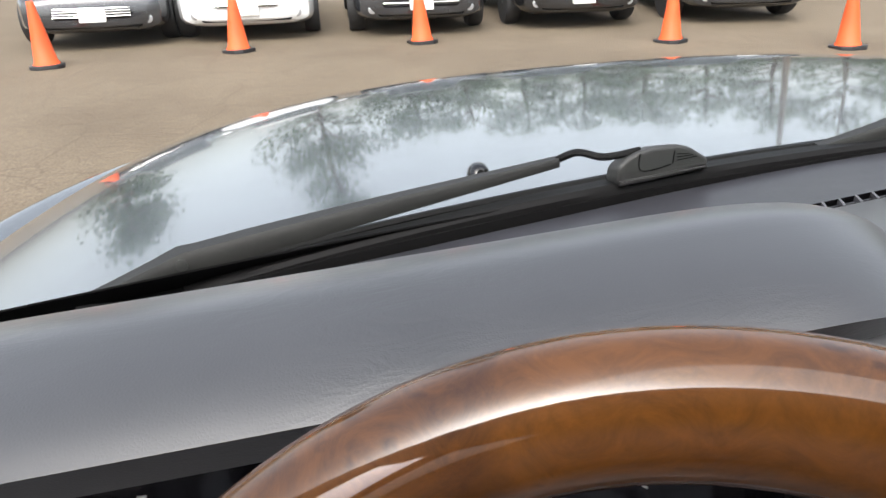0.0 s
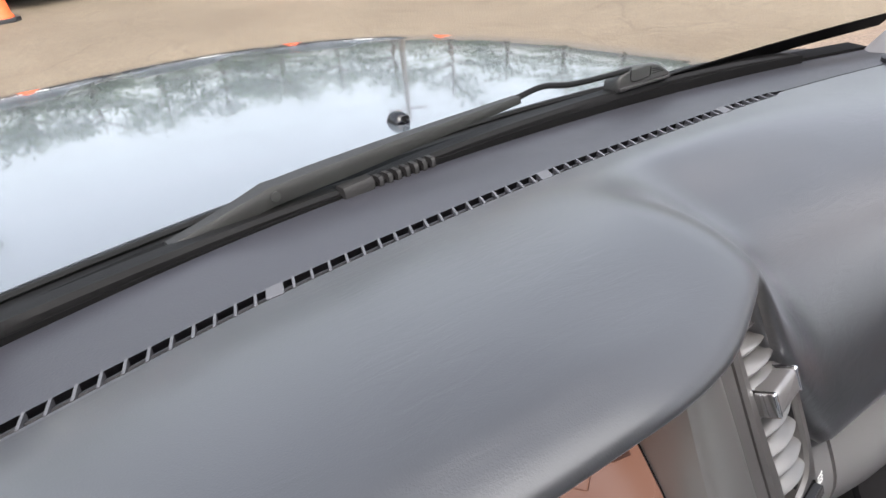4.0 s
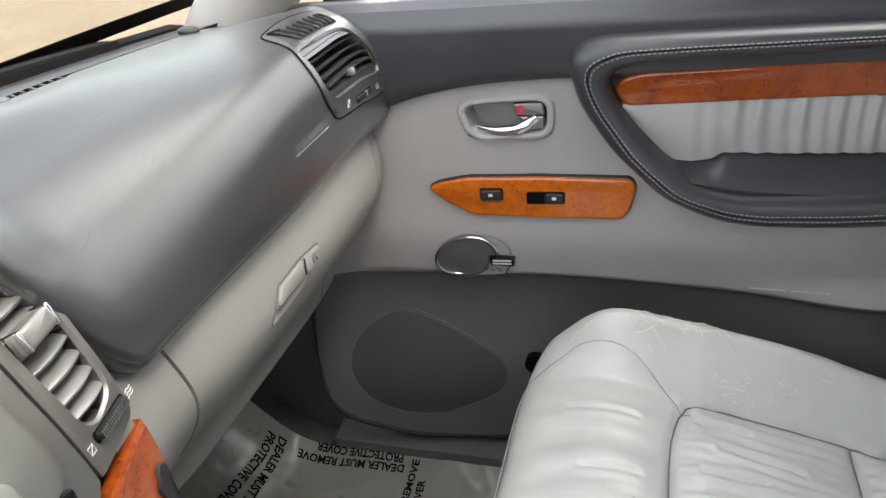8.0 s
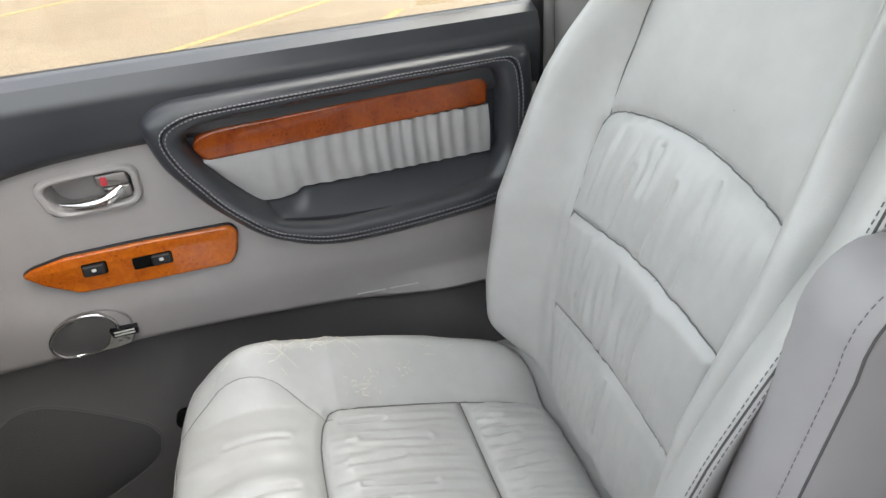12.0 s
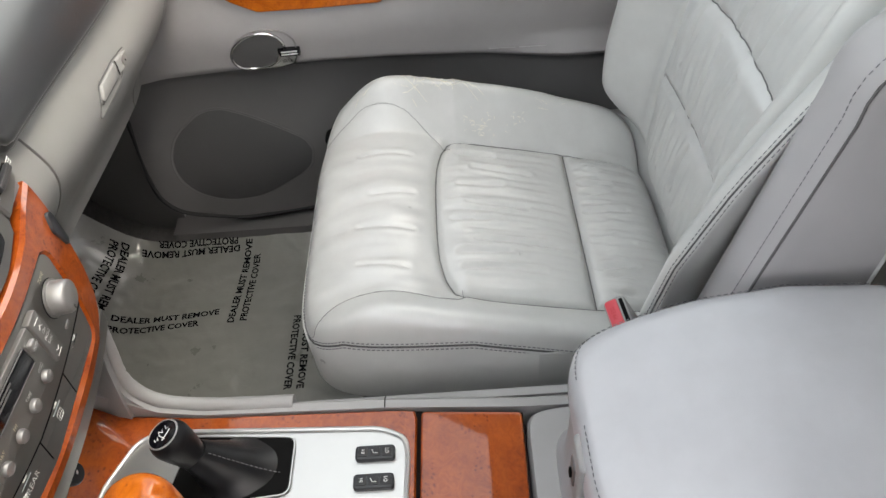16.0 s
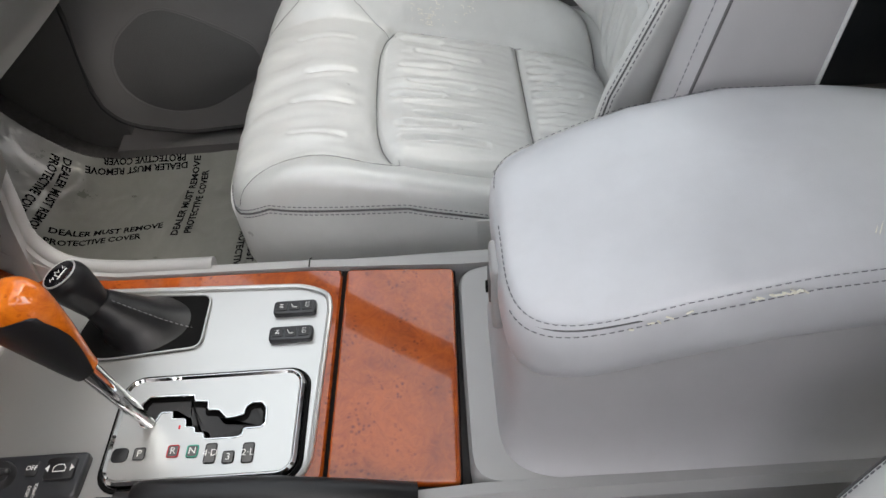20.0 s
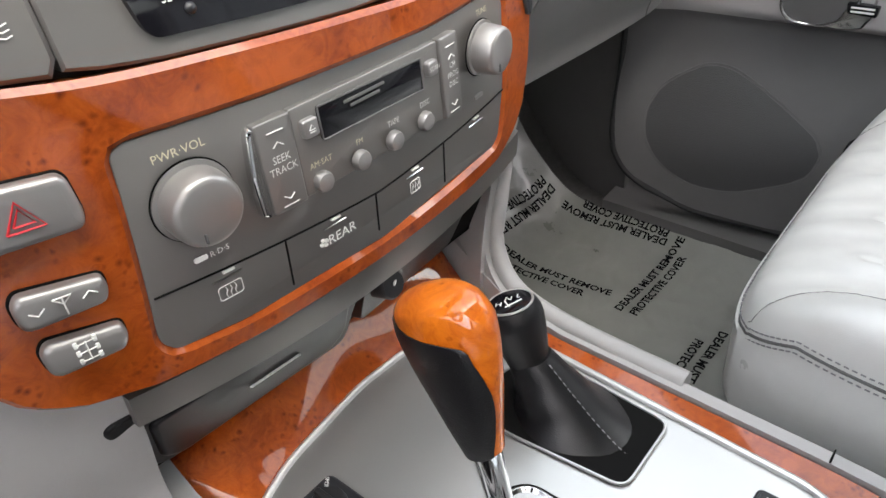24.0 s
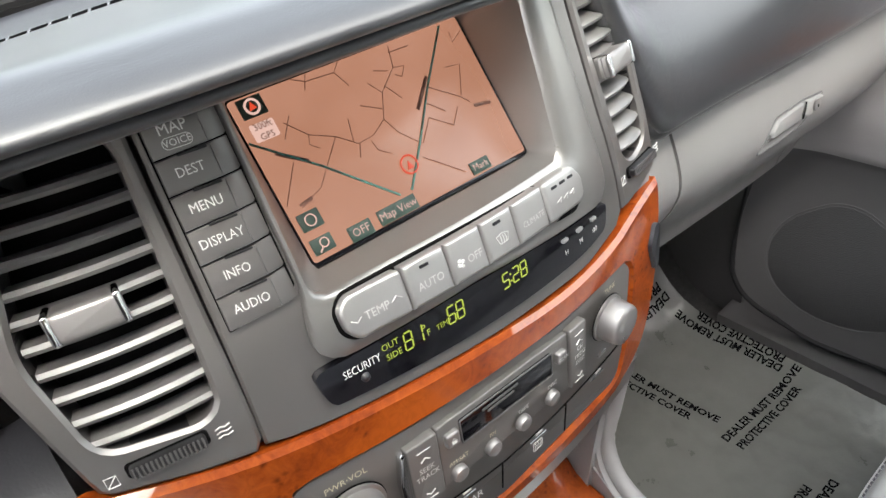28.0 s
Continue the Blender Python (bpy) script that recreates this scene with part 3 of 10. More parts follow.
tagged(part("ceiling", roof_slab(-0.66, 0.66, -0.42, -2.7, 12, 12), "headliner"), "pale grey cloth headliner of the car", "ceiling", kind="structure")
for sx in (1, -1):
    part("rocker_panel", box(sx * 0.83, -1.1, -0.70, 0.09, 3.0, 0.50, 0.03), "car_paint", CAR)
    # windscreen pillar, lower foot broad where it meets the dash
    apath = smooth_path([(sx * 0.768, 0.222, 0.01), (sx * 0.753, 0.150, 0.10), (sx * 0.722, 0.005, 0.235), (sx * 0.680, -0.20, 0.40), (sx * 0.630, -0.45, 0.575)], 6)
    part("windscreen_pillar", tube(apath, [0.076 - 0.034 * ease(0, 16, k) for k in range(len(apath))], 18, flat=0.8), "grey", CAR, "pale grey windscreen pillar trim with a broad foot")
    bp = [(sx * 0.80, -0.86, -0.62), (sx * 0.80, -0.84, -0.2), (sx * 0.795, -0.83, 0.07), (sx * 0.76, -0.84, 0.3), (sx * 0.67, -0.86, 0.60)]
    part("door_pillar", tube(smooth_path(bp, 6), 0.042, 14), "grey", CAR, "grey door pillar core")

    def lean(z):
        return 0.13 * max(0.0, (z - 0.06) / 0.54) ** 2

    def cover(s, t):
        z = -0.64 + 1.22 * t
        y0, y1 = -0.790, float(np.interp(z, [-0.64, -0.50, -0.34, -0.10, 0.06, 0.6], [-1.04, -1.075, -1.095, -1.0, -0.935, -0.915]))
        e = (1 - abs(2 * s - 1) ** 5)
        proud = 0.020 * e * (1.0 - 0.35 * ease(0.034, 0.044, z))
        return (sx * (0.792 - lean(z) - proud), y0 + (y1 - y0) * s, z)
    part("pillar_cover", sheet(cover, 28, 120, 0.008, (sx, 0, 0)), "grey_door", CAR, "pale grey two-part pillar cover with a step at belt height")
    part("pillar_seal", tube([(sx * (0.797 - lean(z)), -0.766, z) for z in [-0.62 + 0.1 * k for k in range(13)]], 0.010, 10), "rubber", CAR, "black door seal")
    part("pillar_strip", tube([(sx * (0.797 - lean(z)), -0.781, z) for z in [-0.62 + 0.1 * k for k in range(13)]], 0.011, 12), "grey", CAR, "narrow grey strip beside the seal")
    part("entry_seal", tube(smooth_path([(sx * 0.775, -1.045, -0.64), (sx * 0.775, -1.085, -0.50), (sx * 0.775, -1.105, -0.34), (sx * 0.775, -1.01, -0.10), (sx * 0.778, -0.945, 0.06)], 6), 0.018, 12), "grey_door", CAR, "pale grey rear door seal")
    for yy in (-1.85, -2.7):
        part("rear_pillar", tube([(sx * 0.8, yy, -0.5), (sx * 0.79, yy, 0.07), (sx * 0.66, yy + 0.1, 0.6)], 0.07, 10), "grey", CAR)
    part("roof_rail", tube(smooth_path([(sx * 0.63, -0.42, 0.585), (sx * 0.665, -0.9, 0.60), (sx * 0.67, -1.8, 0.60), (sx * 0.65, -2.75, 0.58)], 5), 0.035, 10), "headliner", CAR)
    # windows
    for y0, y1 in (((-0.02, -0.80),) if sx > 0 else ()) + ((-0.88, -1.8), (-1.9, -2.75)):
        def win(s, t, y0=y0, y1=y1):
            z = 0.04 + 0.54 * t
            y = y0 + (y1 - y0) * s - (0.36 * t if y0 > -0.1 and s < 0.5 else 0) * (1 - 2 * s)
            return (sx * (0.80 - 0.13 * t * t), y, z)
        if y0 > -0.1:
            w = part("side_window_glass", sheet(win, 6, 6, 0.004, (sx, 0, 0)), "glass", CAR, "clear side window pane")
            w.visible_shadow = False
        else:
            part("rear_side_glass", sheet(win, 6, 6, 0.004, (sx, 0, 0)), "privacy_glass", CAR, "dark tinted rear side window")
# tail gate and far wall of the cabin
part("tail_gate", slab([[(-0.8, -2.76, -0.6), (0.8, -2.76, -0.6)], [(-0.8, -2.78, 0.1), (0.8, -2.78, 0.1)]], 0.06, (0, -1, 0)), "grey", CAR)
part("floor_pan", slab([[(-0.85, y, z) for z in ()] or [(x, y, z) for x in ((-0.85, 0.85) if y < 0.4 else (-0.735, 0.735))] for y, z in ((-2.78, -0.66), (-0.2, -0.70), (0.14, -0.69), (0.34, -0.62), (0.50, -0.42), (0.54, -0.01))], 0.05, (0, 0.3, -1)), "carpet", CAR, "dark grey carpet over the floor pan")
part("tail_gate_glass", slab([[(-0.8, -2.77, 0.1), (0.8, -2.77, 0.1)], [(-0.66, -2.68, 0.60), (0.66, -2.68, 0.60)]], 0.004, (0, -1, 0)), "privacy_glass", CAR, "dark tinted rear window")
# windscreen
def glass_foot(x):
    return 0.298 + 0.10 * x - 0.17 * x * x


def screen_pt(s, t):
    x = -0.78 + 1.56 * s
    y0 = glass_foot(x) - 0.006
    x2 = x * (1 - 0.19 * t)
    return (x2, y0 - 0.72 * t + 0.03 * math.sin(t * 3.1), 0.078 + 0.53 * t + 0.03 * math.sin(t * 3.1))
ws = part("windscreen", sheet(screen_pt, 14, 10, 0.004, (0, 0.4, 1)), "glass", CAR, "clear windscreen glass")
ws.visible_shadow = False

part("black_border", sheet(lambda s, t: Vector(screen_pt(s, 0.030 * t)) + Vector((0, -0.0012, -0.0016)), 60, 4, 0.001, (0, 0.4, 1)), "void", CAR, "black border printed along the glass foot")

# ---- bonnet, wings, cowl ----
def bonnet_r(x, y):
    return ((abs(x) / 0.78) ** 2.6 + (max(0.0, y - 0.30) / 0.99) ** 2.6) ** (1 / 2.6)


def bonnet_z(x, y):
    r = bonnet_r(x, y - 0.06 * x * (1 - ease(0.3, 1.2, y)))
    return 0.080 - 0.035 * r ** 2 - 0.042 * r ** 6 - 0.35 * max(0.0, r - 0.97) ** 1.3


def bonnet_pt(s, t):
    x = 0.792 * math.sin((-1 + 2 * s) * math.pi / 2)
    y0 = glass_foot(x) + 0.062
    y1 = max(y0 + 0.02, 0.30 + 0.99 * max(0.0, 1.06 ** 2.6 - (abs(x) / 0.78) ** 2.6) ** (1 / 2.6))
    y = y0 + (y1 - y0) * t ** 0.8
    return (x, y, bonnet_z(x, y))


part("bonnet", sheet(bonnet_pt, 72, 60, 0.02), "car_paint", CAR, "grey-blue bonnet that mirrors trees and sky")
for sx in (1, -1):
    def wing(s, t, sx=sx):
        r = 1.045 + 0.11 * s
        if t < 0.35:
            x, y = 0.78 * r, -0.05 + 0.35 * t / 0.35
        else:
            a = radians(62) * (t - 0.35) / 0.65
            x, y = 0.78 * r * math.cos(a) ** (2 / 2.6), 0.30 + 0.99 * r * math.sin(a) ** (2 / 2.6)
        z = -0.026 + 0.010 * math.sin(min(1, s * 2.5) * math.pi / 2) - 0.6 * max(0.0, s - 0.35) ** 2 - 0.02 * ease(0.4, 1, t)
        return (sx * x, y, z)
    part("wing", sheet(wing, 18, 40, 0.015, (0, 0, -1)), "car_paint", CAR, "grey-blue front wing")
    part("bonnet_gap", tube([Vector(wing(0.0, k / 30)) + Vector((-sx * 0.006, 0, -0.012)) for k in range(31)], 0.012, 6), "void", CAR)
part("cowl", sheet(lambda s, t: ((-0.76 + 1.52 * s), glass_foot(-0.76 + 1.52 * s) - 0.024 + 0.115 * t, 0.068 + 0.008 * math.sin(t * 3.1) - 0.03 * abs(-1 + 2 * s) ** 2.4), 30, 6, 0.02), "wiper", CAR, "weathered black plastic cowl")
part("bonnet_seal", tube([((-0.74 + 1.48 * k / 30), glass_foot(-0.74 + 1.48 * k / 30) + 0.058, 0.077 - 0.035 * abs(-1 + 2 * k / 30) ** 2.4) for k in range(31)], 0.003, 6), "wiper", CAR)

# ---- dashboard ----
M["rib"] = surface("rib_grey", (0.075, 0.076, 0.08), 0.45)
DASH = thing("dashboard", (0, 0.1, -0.3), "charcoal grained dashboard with a pale grey lower half", "dashboard")
slot_y = curve_of([(-0.75, 0.045), (-0.55, 0.098), (-0.34, 0.132), (-0.175, 0.151), (-0.04, 0.168), (0.17, 0.184), (0.30, 0.188), (0.46, 0.190), (0.75, 0.17)])
slot_z = curve_of([(-0.75, 0.085), (-0.34, 0.095), (-0.04, 0.105), (0.18, 0.101), (0.46, 0.088), (0.75, 0.070)])
lip_y = curve_of([(-0.75, -0.01), (-0.3, -0.022), (-0.18, -0.030), (-0.13, -0.034), (-0.055, -0.036), (0.0, -0.037), (0.03, -0.036), (0.07, -0.028), (0.115, -0.008), (0.14, 0.006), (0.2, 0.02)])


def glass_y(x):
    return glass_foot(x)


def pad_front(x):
    """(y, z) of the pad from the demister slot down to its lower edge."""
    ys, zs, ly = slot_y(x), slot_z(x), lip_y(x)
    mid = [(ys, zs), (ys * 0.72 + ly * 0.28, zs + 0.014), (ys * 0.4 + ly * 0.6, zs + 0.024), (ly + 0.036, 0.1315), (ly + 0.016, 0.1285), (ly + 0.004, 0.1240), (ly, 0.1195), (ly + 0.003, 0.1160), (ly + 0.010, 0.1150), (ly + 0.03, 0.1150)]
    side = [(ys, zs), (0.145, zs + 0.003), (0.105, 0.083), (0.066, 0.069), (0.035, 0.045), (0.013, 0.016), (0.001, -0.012), (-0.003, -0.035), (0.000, -0.049), (0.008, -0.053)]
    far = [(ys, zs), (0.145, zs + 0.001), (0.085, 0.0865), (0.045, 0.081), (0.015, 0.069), (-0.005, 0.040), (-0.0105, 0.010), (-0.0115, -0.030), (-0.008, -0.049), (0.002, -0.053)]
    q = ease(0.25, 0.52, x)
    d = 0.010 * ease(0.64, 0.75, x)
    side = [(a[0] * (1 - q) + b[0] * q, a[1] * (1 - q) + b[1] * q - d) for a, b in zip(side, far)]
    k = ease(0.125, 0.235, x)
    low_ = 0.005 * ease(0.0, 0.09, x)
    mid = [(p_, q_ - low_ * (i_ > 2)) for i_, (p_, q_) in enumerate(mid)]
    out = [(a[0] * (1 - k) + b[0] * k, a[1] * (1 - k) + b[1] * k) for a, b in zip(mid, side)]
    return [Vector((a, b, 0)) for a, b in out]


def columns(x0, x1, nx, profile, per=6):
    cols = []
    for i in range(nx + 1):
        x = x0 + (x1 - x0) * i / nx
        cols.append([Vector((x, p.x, p.y)) for p in smooth_path(profile(x), per)])
    nv = len(cols[0]) - 1
    return sheet(lambda s, t: cols[min(nx, round(s * nx))][min(nv, round(t * nv))], nx, nv, 0.010, (0, 0.55, -0.8))


def slot_half(x):
    return 0.0048 * ease(-0.33, -0.31, x) * (1 - ease(0.44, 0.458, x))


def front_profile(x):
    p = pad_front(x)
    p[0] = p[0] + Vector((-slot_half(x), -0.0005, 0))
    return p


def rear_profile(x):
    g, y, z = glass_y(x), slot_y(x) + slot_half(x), slot_z(x)
    return [Vector((g + 0.012, z - 0.034, 0)), Vector((g - 0.010, z - 0.016, 0)), Vector((g * 0.6 + y * 0.4, z - 0.010, 0)), Vector((y + 0.012, z - 0.0015, 0)), Vector((y, z, 0))]


TOP_PAD = part("top_pad", columns(-0.745, 0.742, 150, front_profile), "dash", DASH, "black grained vinyl top pad, lightly creased")
part("demister_shelf", columns(-0.745, 0.742, 100, rear_profile, 4), "dash_soft", DASH, "smooth dark grey shelf below the windscreen")
part("glass_seal", sheet(lambda s, t: (-0.74 + 1.48 * s, glass_y(-0.74 + 1.48 * s) - 0.022 + 0.022 * t, slot_z(-0.74 + 1.48 * s) - 0.0095 + 0.002 * t), 60, 3, 0.01), "void", DASH, "black band below the glass")
part("demister_trough", tube([(x, slot_y(x), slot_z(x) - 0.011) for x in [-0.34 + 0.02 * k for k in range(41)]], 0.007, 6), "void", DASH)
part("demister_bar", tube([(x, slot_y(x) + 0.0005, slot_z(x) - 0.003) for x in [-0.33 + 0.02 * k for k in range(40)]], 0.0012, 6), "black", DASH)
x = -0.322
k = 0
while x < 0.452:
    wide = 0.0050 if k % 18 == 7 else 0.0008
    ang = 0.0022
    y, z = slot_y(x), slot_z(x)
    rib = rings([[(x + ang * q + a, y + b, z + c) for a, b, c in ((-wide, 0.0058 * q, 0.0002), (wide, 0.0058 * q, 0.0002), (wide, 0.0058 * q, -0.004), (-wide, 0.0058 * q, -0.004))] for q in (-1, 1)])
    part("demister_rib", rib, "rib", DASH)
    x += 0.0114
    k += 1


def on_pad(u, s, h):
    """A point of the passenger's face of the pad: u across, s the length up from its lower edge, h proud."""
    path = PAD_PATH.setdefault(round(u, 4), list(reversed(smooth_path(pad_front(u), 6))))
    run = 0.0
    for a, b in zip(path, path[1:]):
        d = (b - a).length
        if run + d >= s or b is path[-1]:
            t = (s - run) / d
            p, g = a.lerp(b, t), (b - a).normalized()
            return Vector((u, p.x - g.y * h, p.y + g.x * h))
        run += d


PAD_PATH = {}

# hood over the gauges
def hood_pt(s, t):
    a = math.sin((-1 + 2 * s) * math.pi / 2)
    x = -0.412 + 0.240 * a
    out = max(0.0, 1 - abs(a) ** 7)
    back = 0.066 + 0.060 * out ** 0.6
    arch = max(0.0, 1 - abs(a) ** 8.0)
    crest_y, lip = 0.060 - 0.034 * arch, -0.076 * arch + 0.050
    rise = (0.050 + 0.008 * a) * arch
    base = slot_z(x) + 0.002
    if t < 0.62:
        k = t / 0.62
        y = back + (crest_y - back) * k
        z = base + rise * math.sin(k * math.pi / 2) ** 0.9
    else:
        k = (t - 0.62) / 0.38
        y = crest_y + (lip - crest_y) * (0.75 * k + 0.25 * math.sin(k * math.pi / 2))
        z = base + rise - 0.010 * k - 0.006 * k ** 3 - 0.012 * (1 - arch) * k
    return (x, y, z)


part("gauge_hood", sheet(hood_pt, 56, 30, 0.014, (0, 0.5, -1)), "dash", DASH, "black grained hood over the gauges")

# gauges
CLUSTER = thing("gauge_cluster", (-0.41, 0.06, 0.03), "black gauge cluster with white figures and pale needles", "gauge cluster")


def on_gauge(u, v, h):
    return Vector((u, 0.056 - h * 0.94 - 0.30 * (0.10 - v) * 0.0 + 0.25 * (v - 0.04), v + h * 0.3))


part("gauge_box", box(-0.41, 0.115, 0.0, 0.36, 0.09, 0.15, 0.01), "void", CLUSTER)
part("gauge_face", plate(rrect(0.36, 0.14, 0.04, cx=-0.40, cy=0.035), on_gauge, 0.003, -0.004), "gloss_black", CLUSTER)


def dial(cx, cy, r, marks, a0, a1, figures, needle):
    ring = []
    n = marks
    for k in range(n + 1):
        a = radians(a0 + (a1 - a0) * k / n)
        r0 = r * (0.88 if k % 2 == 0 else 0.93)
        w = 0.0005
        c, s = math.cos(a), math.sin(a)
        ring.append(rings([[on_gauge(cx + c * q - s * w, cy + s * q + c * w, 0.004), on_gauge(cx + c * q + s * w, cy + s * q - c * w, 0.004), on_gauge(cx + c * q + s * w, cy + s * q - c * w, 0.003), on_gauge(cx + c * q - s * w, cy + s * q + c * w, 0.003)] for q in (r0, r)]))
    part("scale_marks", join(*ring), "white_ink", CLUSTER)
    for figure, a in figures:
        a = radians(a)
        text(figure, 0.0062, "white_ink", CLUSTER, on_gauge, cx + 0.74 * r * math.cos(a), cy + 0.74 * r * math.sin(a), name="figure", lift=0.0045)
    a = radians(needle)
    part("needle", tube([on_gauge(cx, cy, 0.006), on_gauge(cx + r * 0.8 * math.cos(a), cy + r * 0.8 * math.sin(a), 0.006)], [0.0011, 0.0004], 6), "white_ink", CLUSTER)


dial(-0.322, 0.045, 0.044, 28, 215, -35, (("1", 164), ("2", 133), ("3", 106), ("4", 80), ("5", 55), ("6", 27), ("7", 0)), 200)
dial(-0.447, 0.045, 0.055, 32, 215, -35, (("20", 150), ("40", 115), ("60", 80), ("80", 45), ("90", 29), ("100", 19), ("110", 8)), 215)
dial(-0.266, 0.058, 0.014, 8, 100, -40, (), 12)
text("L", 0.0042, "white_ink", CLUSTER, on_gauge, -0.2525, 0.056, name="figure", lift=0.0045)
text("H", 0.0042, "white_ink", CLUSTER, on_gauge, -0.2570, 0.051, name="figure", lift=0.0045)
part("turn_lamp", plate(rrect(0.006, 0.0042, 0.001, 3, -0.371, 0.073), on_gauge, 0.0045, 0.003, 0.0003), glow("green_lamp", (0.05, 0.9, 0.2), 0.15), CLUSTER, "green lit lamp")

# driver's side below the pad
part("driver_panel", slab([[(-0.74, 0.03, -0.035), (-0.215, 0.03, -0.035)], [(-0.74, -0.01, -0.06), (-0.215, -0.01, -0.06)], [(-0.74, 0.0, -0.2), (-0.215, 0.0, -0.2)], [(-0.74, 0.10, -0.38), (-0.215, 0.10, -0.38)]], 0.02, (0, 1, 0)), "dash_soft", DASH)

# grey lower half before the passenger
def glove_pt(x, t):
    y = 0.016 - 0.022 * math.sin(min(t, 0.36) / 0.36 * math.pi * 0.5) + 0.090 * ease(0.22, 1.0, t) ** 1.25
    z = -0.050 - 0.218 * t - 0.012 * ease(0.2, 0.6, x)
    return Vector((x, y + 0.012 * (1 - ease(0.22, 0.34, x)), z))


def outer_seam(t):
    return 0.707 - 0.135 * t + 0.055 * t * t


def inner_seam(t):
    return 0.264 + 0.006 * math.sin(t * 2.6)


part("glove_box_lid", sheet(lambda s, t: glove_pt(inner_seam(t) + (outer_seam(t) - inner_seam(t)) * s, t), 40, 24, 0.02, (0, 1, 0)), "grey_dash", DASH, "pale grey glove box lid")
part("dash_end_panel", sheet(lambda s, t: glove_pt(outer_seam(t) + 0.0032 + (0.740 - outer_seam(t)) * s, t) + Vector((0, 0.02 * s * s, 0.004 * s)), 10, 24, 0.02, (0, 1, 0)), "grey_dash", DASH, "pale grey end panel of the dash")
part("dash_inner_panel", sheet(lambda s, t: glove_pt(0.1835 + (inner_seam(t) - 0.0032 - 0.1835) * s, t) + Vector((0, -0.012 * (1 - s) - 0.01 * (1 - s) * t, 0)), 12, 24, 0.02, (0, 1, 0)), "grey_dash", DASH, "pale grey panel beside the centre stack")
part("knee_panel", slab([[(0.2, 0.098, -0.262), (0.74, 0.105, -0.268)], [(0.2, 0.30, -0.29), (0.74, 0.30, -0.29)]], 0.02, (0, 0, 1)), "grey_dark", DASH)


def on_glove(u, v, h):
    """u across, v the height below the pad's edge as 0 to 1, h proud."""
    a, b = glove_pt(u, v - 0.02), glove_pt(u, v + 0.02)
    g = (b - a).normalized()
    n = Vector((0, g.z, -g.y)) if g.z < 0 else Vector((0, -g.z, g.y))
    n = Vector((0, -abs(g.z), g.y * (-1 if g.z < 0 else 1) * -1))
    return glove_pt(u, v) + n.normalized() * h


latch_o = rounded([(0.497, 0.220), (0.456, 0.206), (0.406, 0.216), (0.394, 0.262), (0.379, 0.346), (0.430, 0.340), (0.455, 0.326), (0.470, 0.288)], 0.006, 4)
latch = part("glove_latch", plate(latch_o, on_glove, 0.0012, -0.01, 0.0010, 2), "grey_dash", DASH, "pale grey glove box latch with a lock")
part("latch_gap", tube([on_glove(u, v, 0.0006) for u, v in latch_o], 0.0009, 5, closed=True), "grey_dark", latch)
part("latch_handle", plate(rounded([(0.456, 0.212), (0.408, 0.221), (0.398, 0.262), (0.395, 0.286), (0.448, 0.279)], 0.005, 4), on_glove, 0.0042, 0.0, 0.0022, 4), "grey_dash", latch, "pale grey pull of the latch")
part("lock_plate", plate(rounded([(0.461, 0.213), (0.493, 0.225), (0.470, 0.284), (0.455, 0.276)], 0.004, 4), on_glove, 0.0050, 0.0, 0.0016, 3), "grey_dash", latch)
part("handle_joint", tube([on_glove(u, v, 0.0040) for u, v in ((0.459, 0.209), (0.456, 0.24), (0.452, 0.280))], 0.0007, 5), "void", latch)
# Flat dark plate below the handle, the recess's shade given as colour.
part("finger_recess_shade", plate(rounded([(0.394, 0.290), (0.450, 0.283), (0.448, 0.296), (0.392, 0.304)], 0.004, 4), on_glove, 0.0020, 0.0, 0.0004), "grey_dark", latch, "dark plate painted as the shade of the finger recess")
part("latch_lock", lathe([(0.0062, 0), (0.0062, 0.002), (0.003, 0.0022), (0.0005, 0.0022)], on_glove(0.475, 0.243, 0.005), (0, -1, 0.1), 16), "knob", latch)
part("keyhole", plate(rrect(0.0016, 0.012, 0.0006, 2, 0.475, 0.243), on_glove, 0.0078, 0.0070, 0.0001), "void", latch)
text("SRS AIRBAG", 0.0072, "emboss_lit", DASH, on_pad, 0.5165, 0.0630, name="airbag_lettering", lift=0.0008, squeeze=1.42, bold=0.02, label="embossed lettering on the pad")
part("lettering_rule", plate(rrect(0.076, 0.0011, 0.0004, cx=0.5165, cy=0.0565), on_pad, 0.0008, -0.001, 0.0002), "emboss_lit", DASH)

# passenger's vent at the end of the dash
VENT = thing("dash_side_vent", (0.62, 0, 0.03), "dark grey side vent with black slats in the dash", "air vent")
vent_open = rounded([(0.567, 0.137), (0.678, 0.132), (0.692, 0.125), (0.702, 0.107), (0.714, 0.080), (0.708, 0.072), (0.583, 0.077), (0.569, 0.092)], 0.008, 5)
vent_edge = rounded([(0.574, 0.058), (0.588, 0.0535), (0.680, 0.0445), (0.722, 0.047), (0.733, 0.060), (0.727, 0.085), (0.716, 0.115), (0.716, 0.150), (0.711, 0.184), (0.62, 0.187), (0.571, 0.180), (0.570, 0.150), (0.561, 0.125), (0.560, 0.085)], 0.012, 5)
VC = Vector((0.638, 0.105))


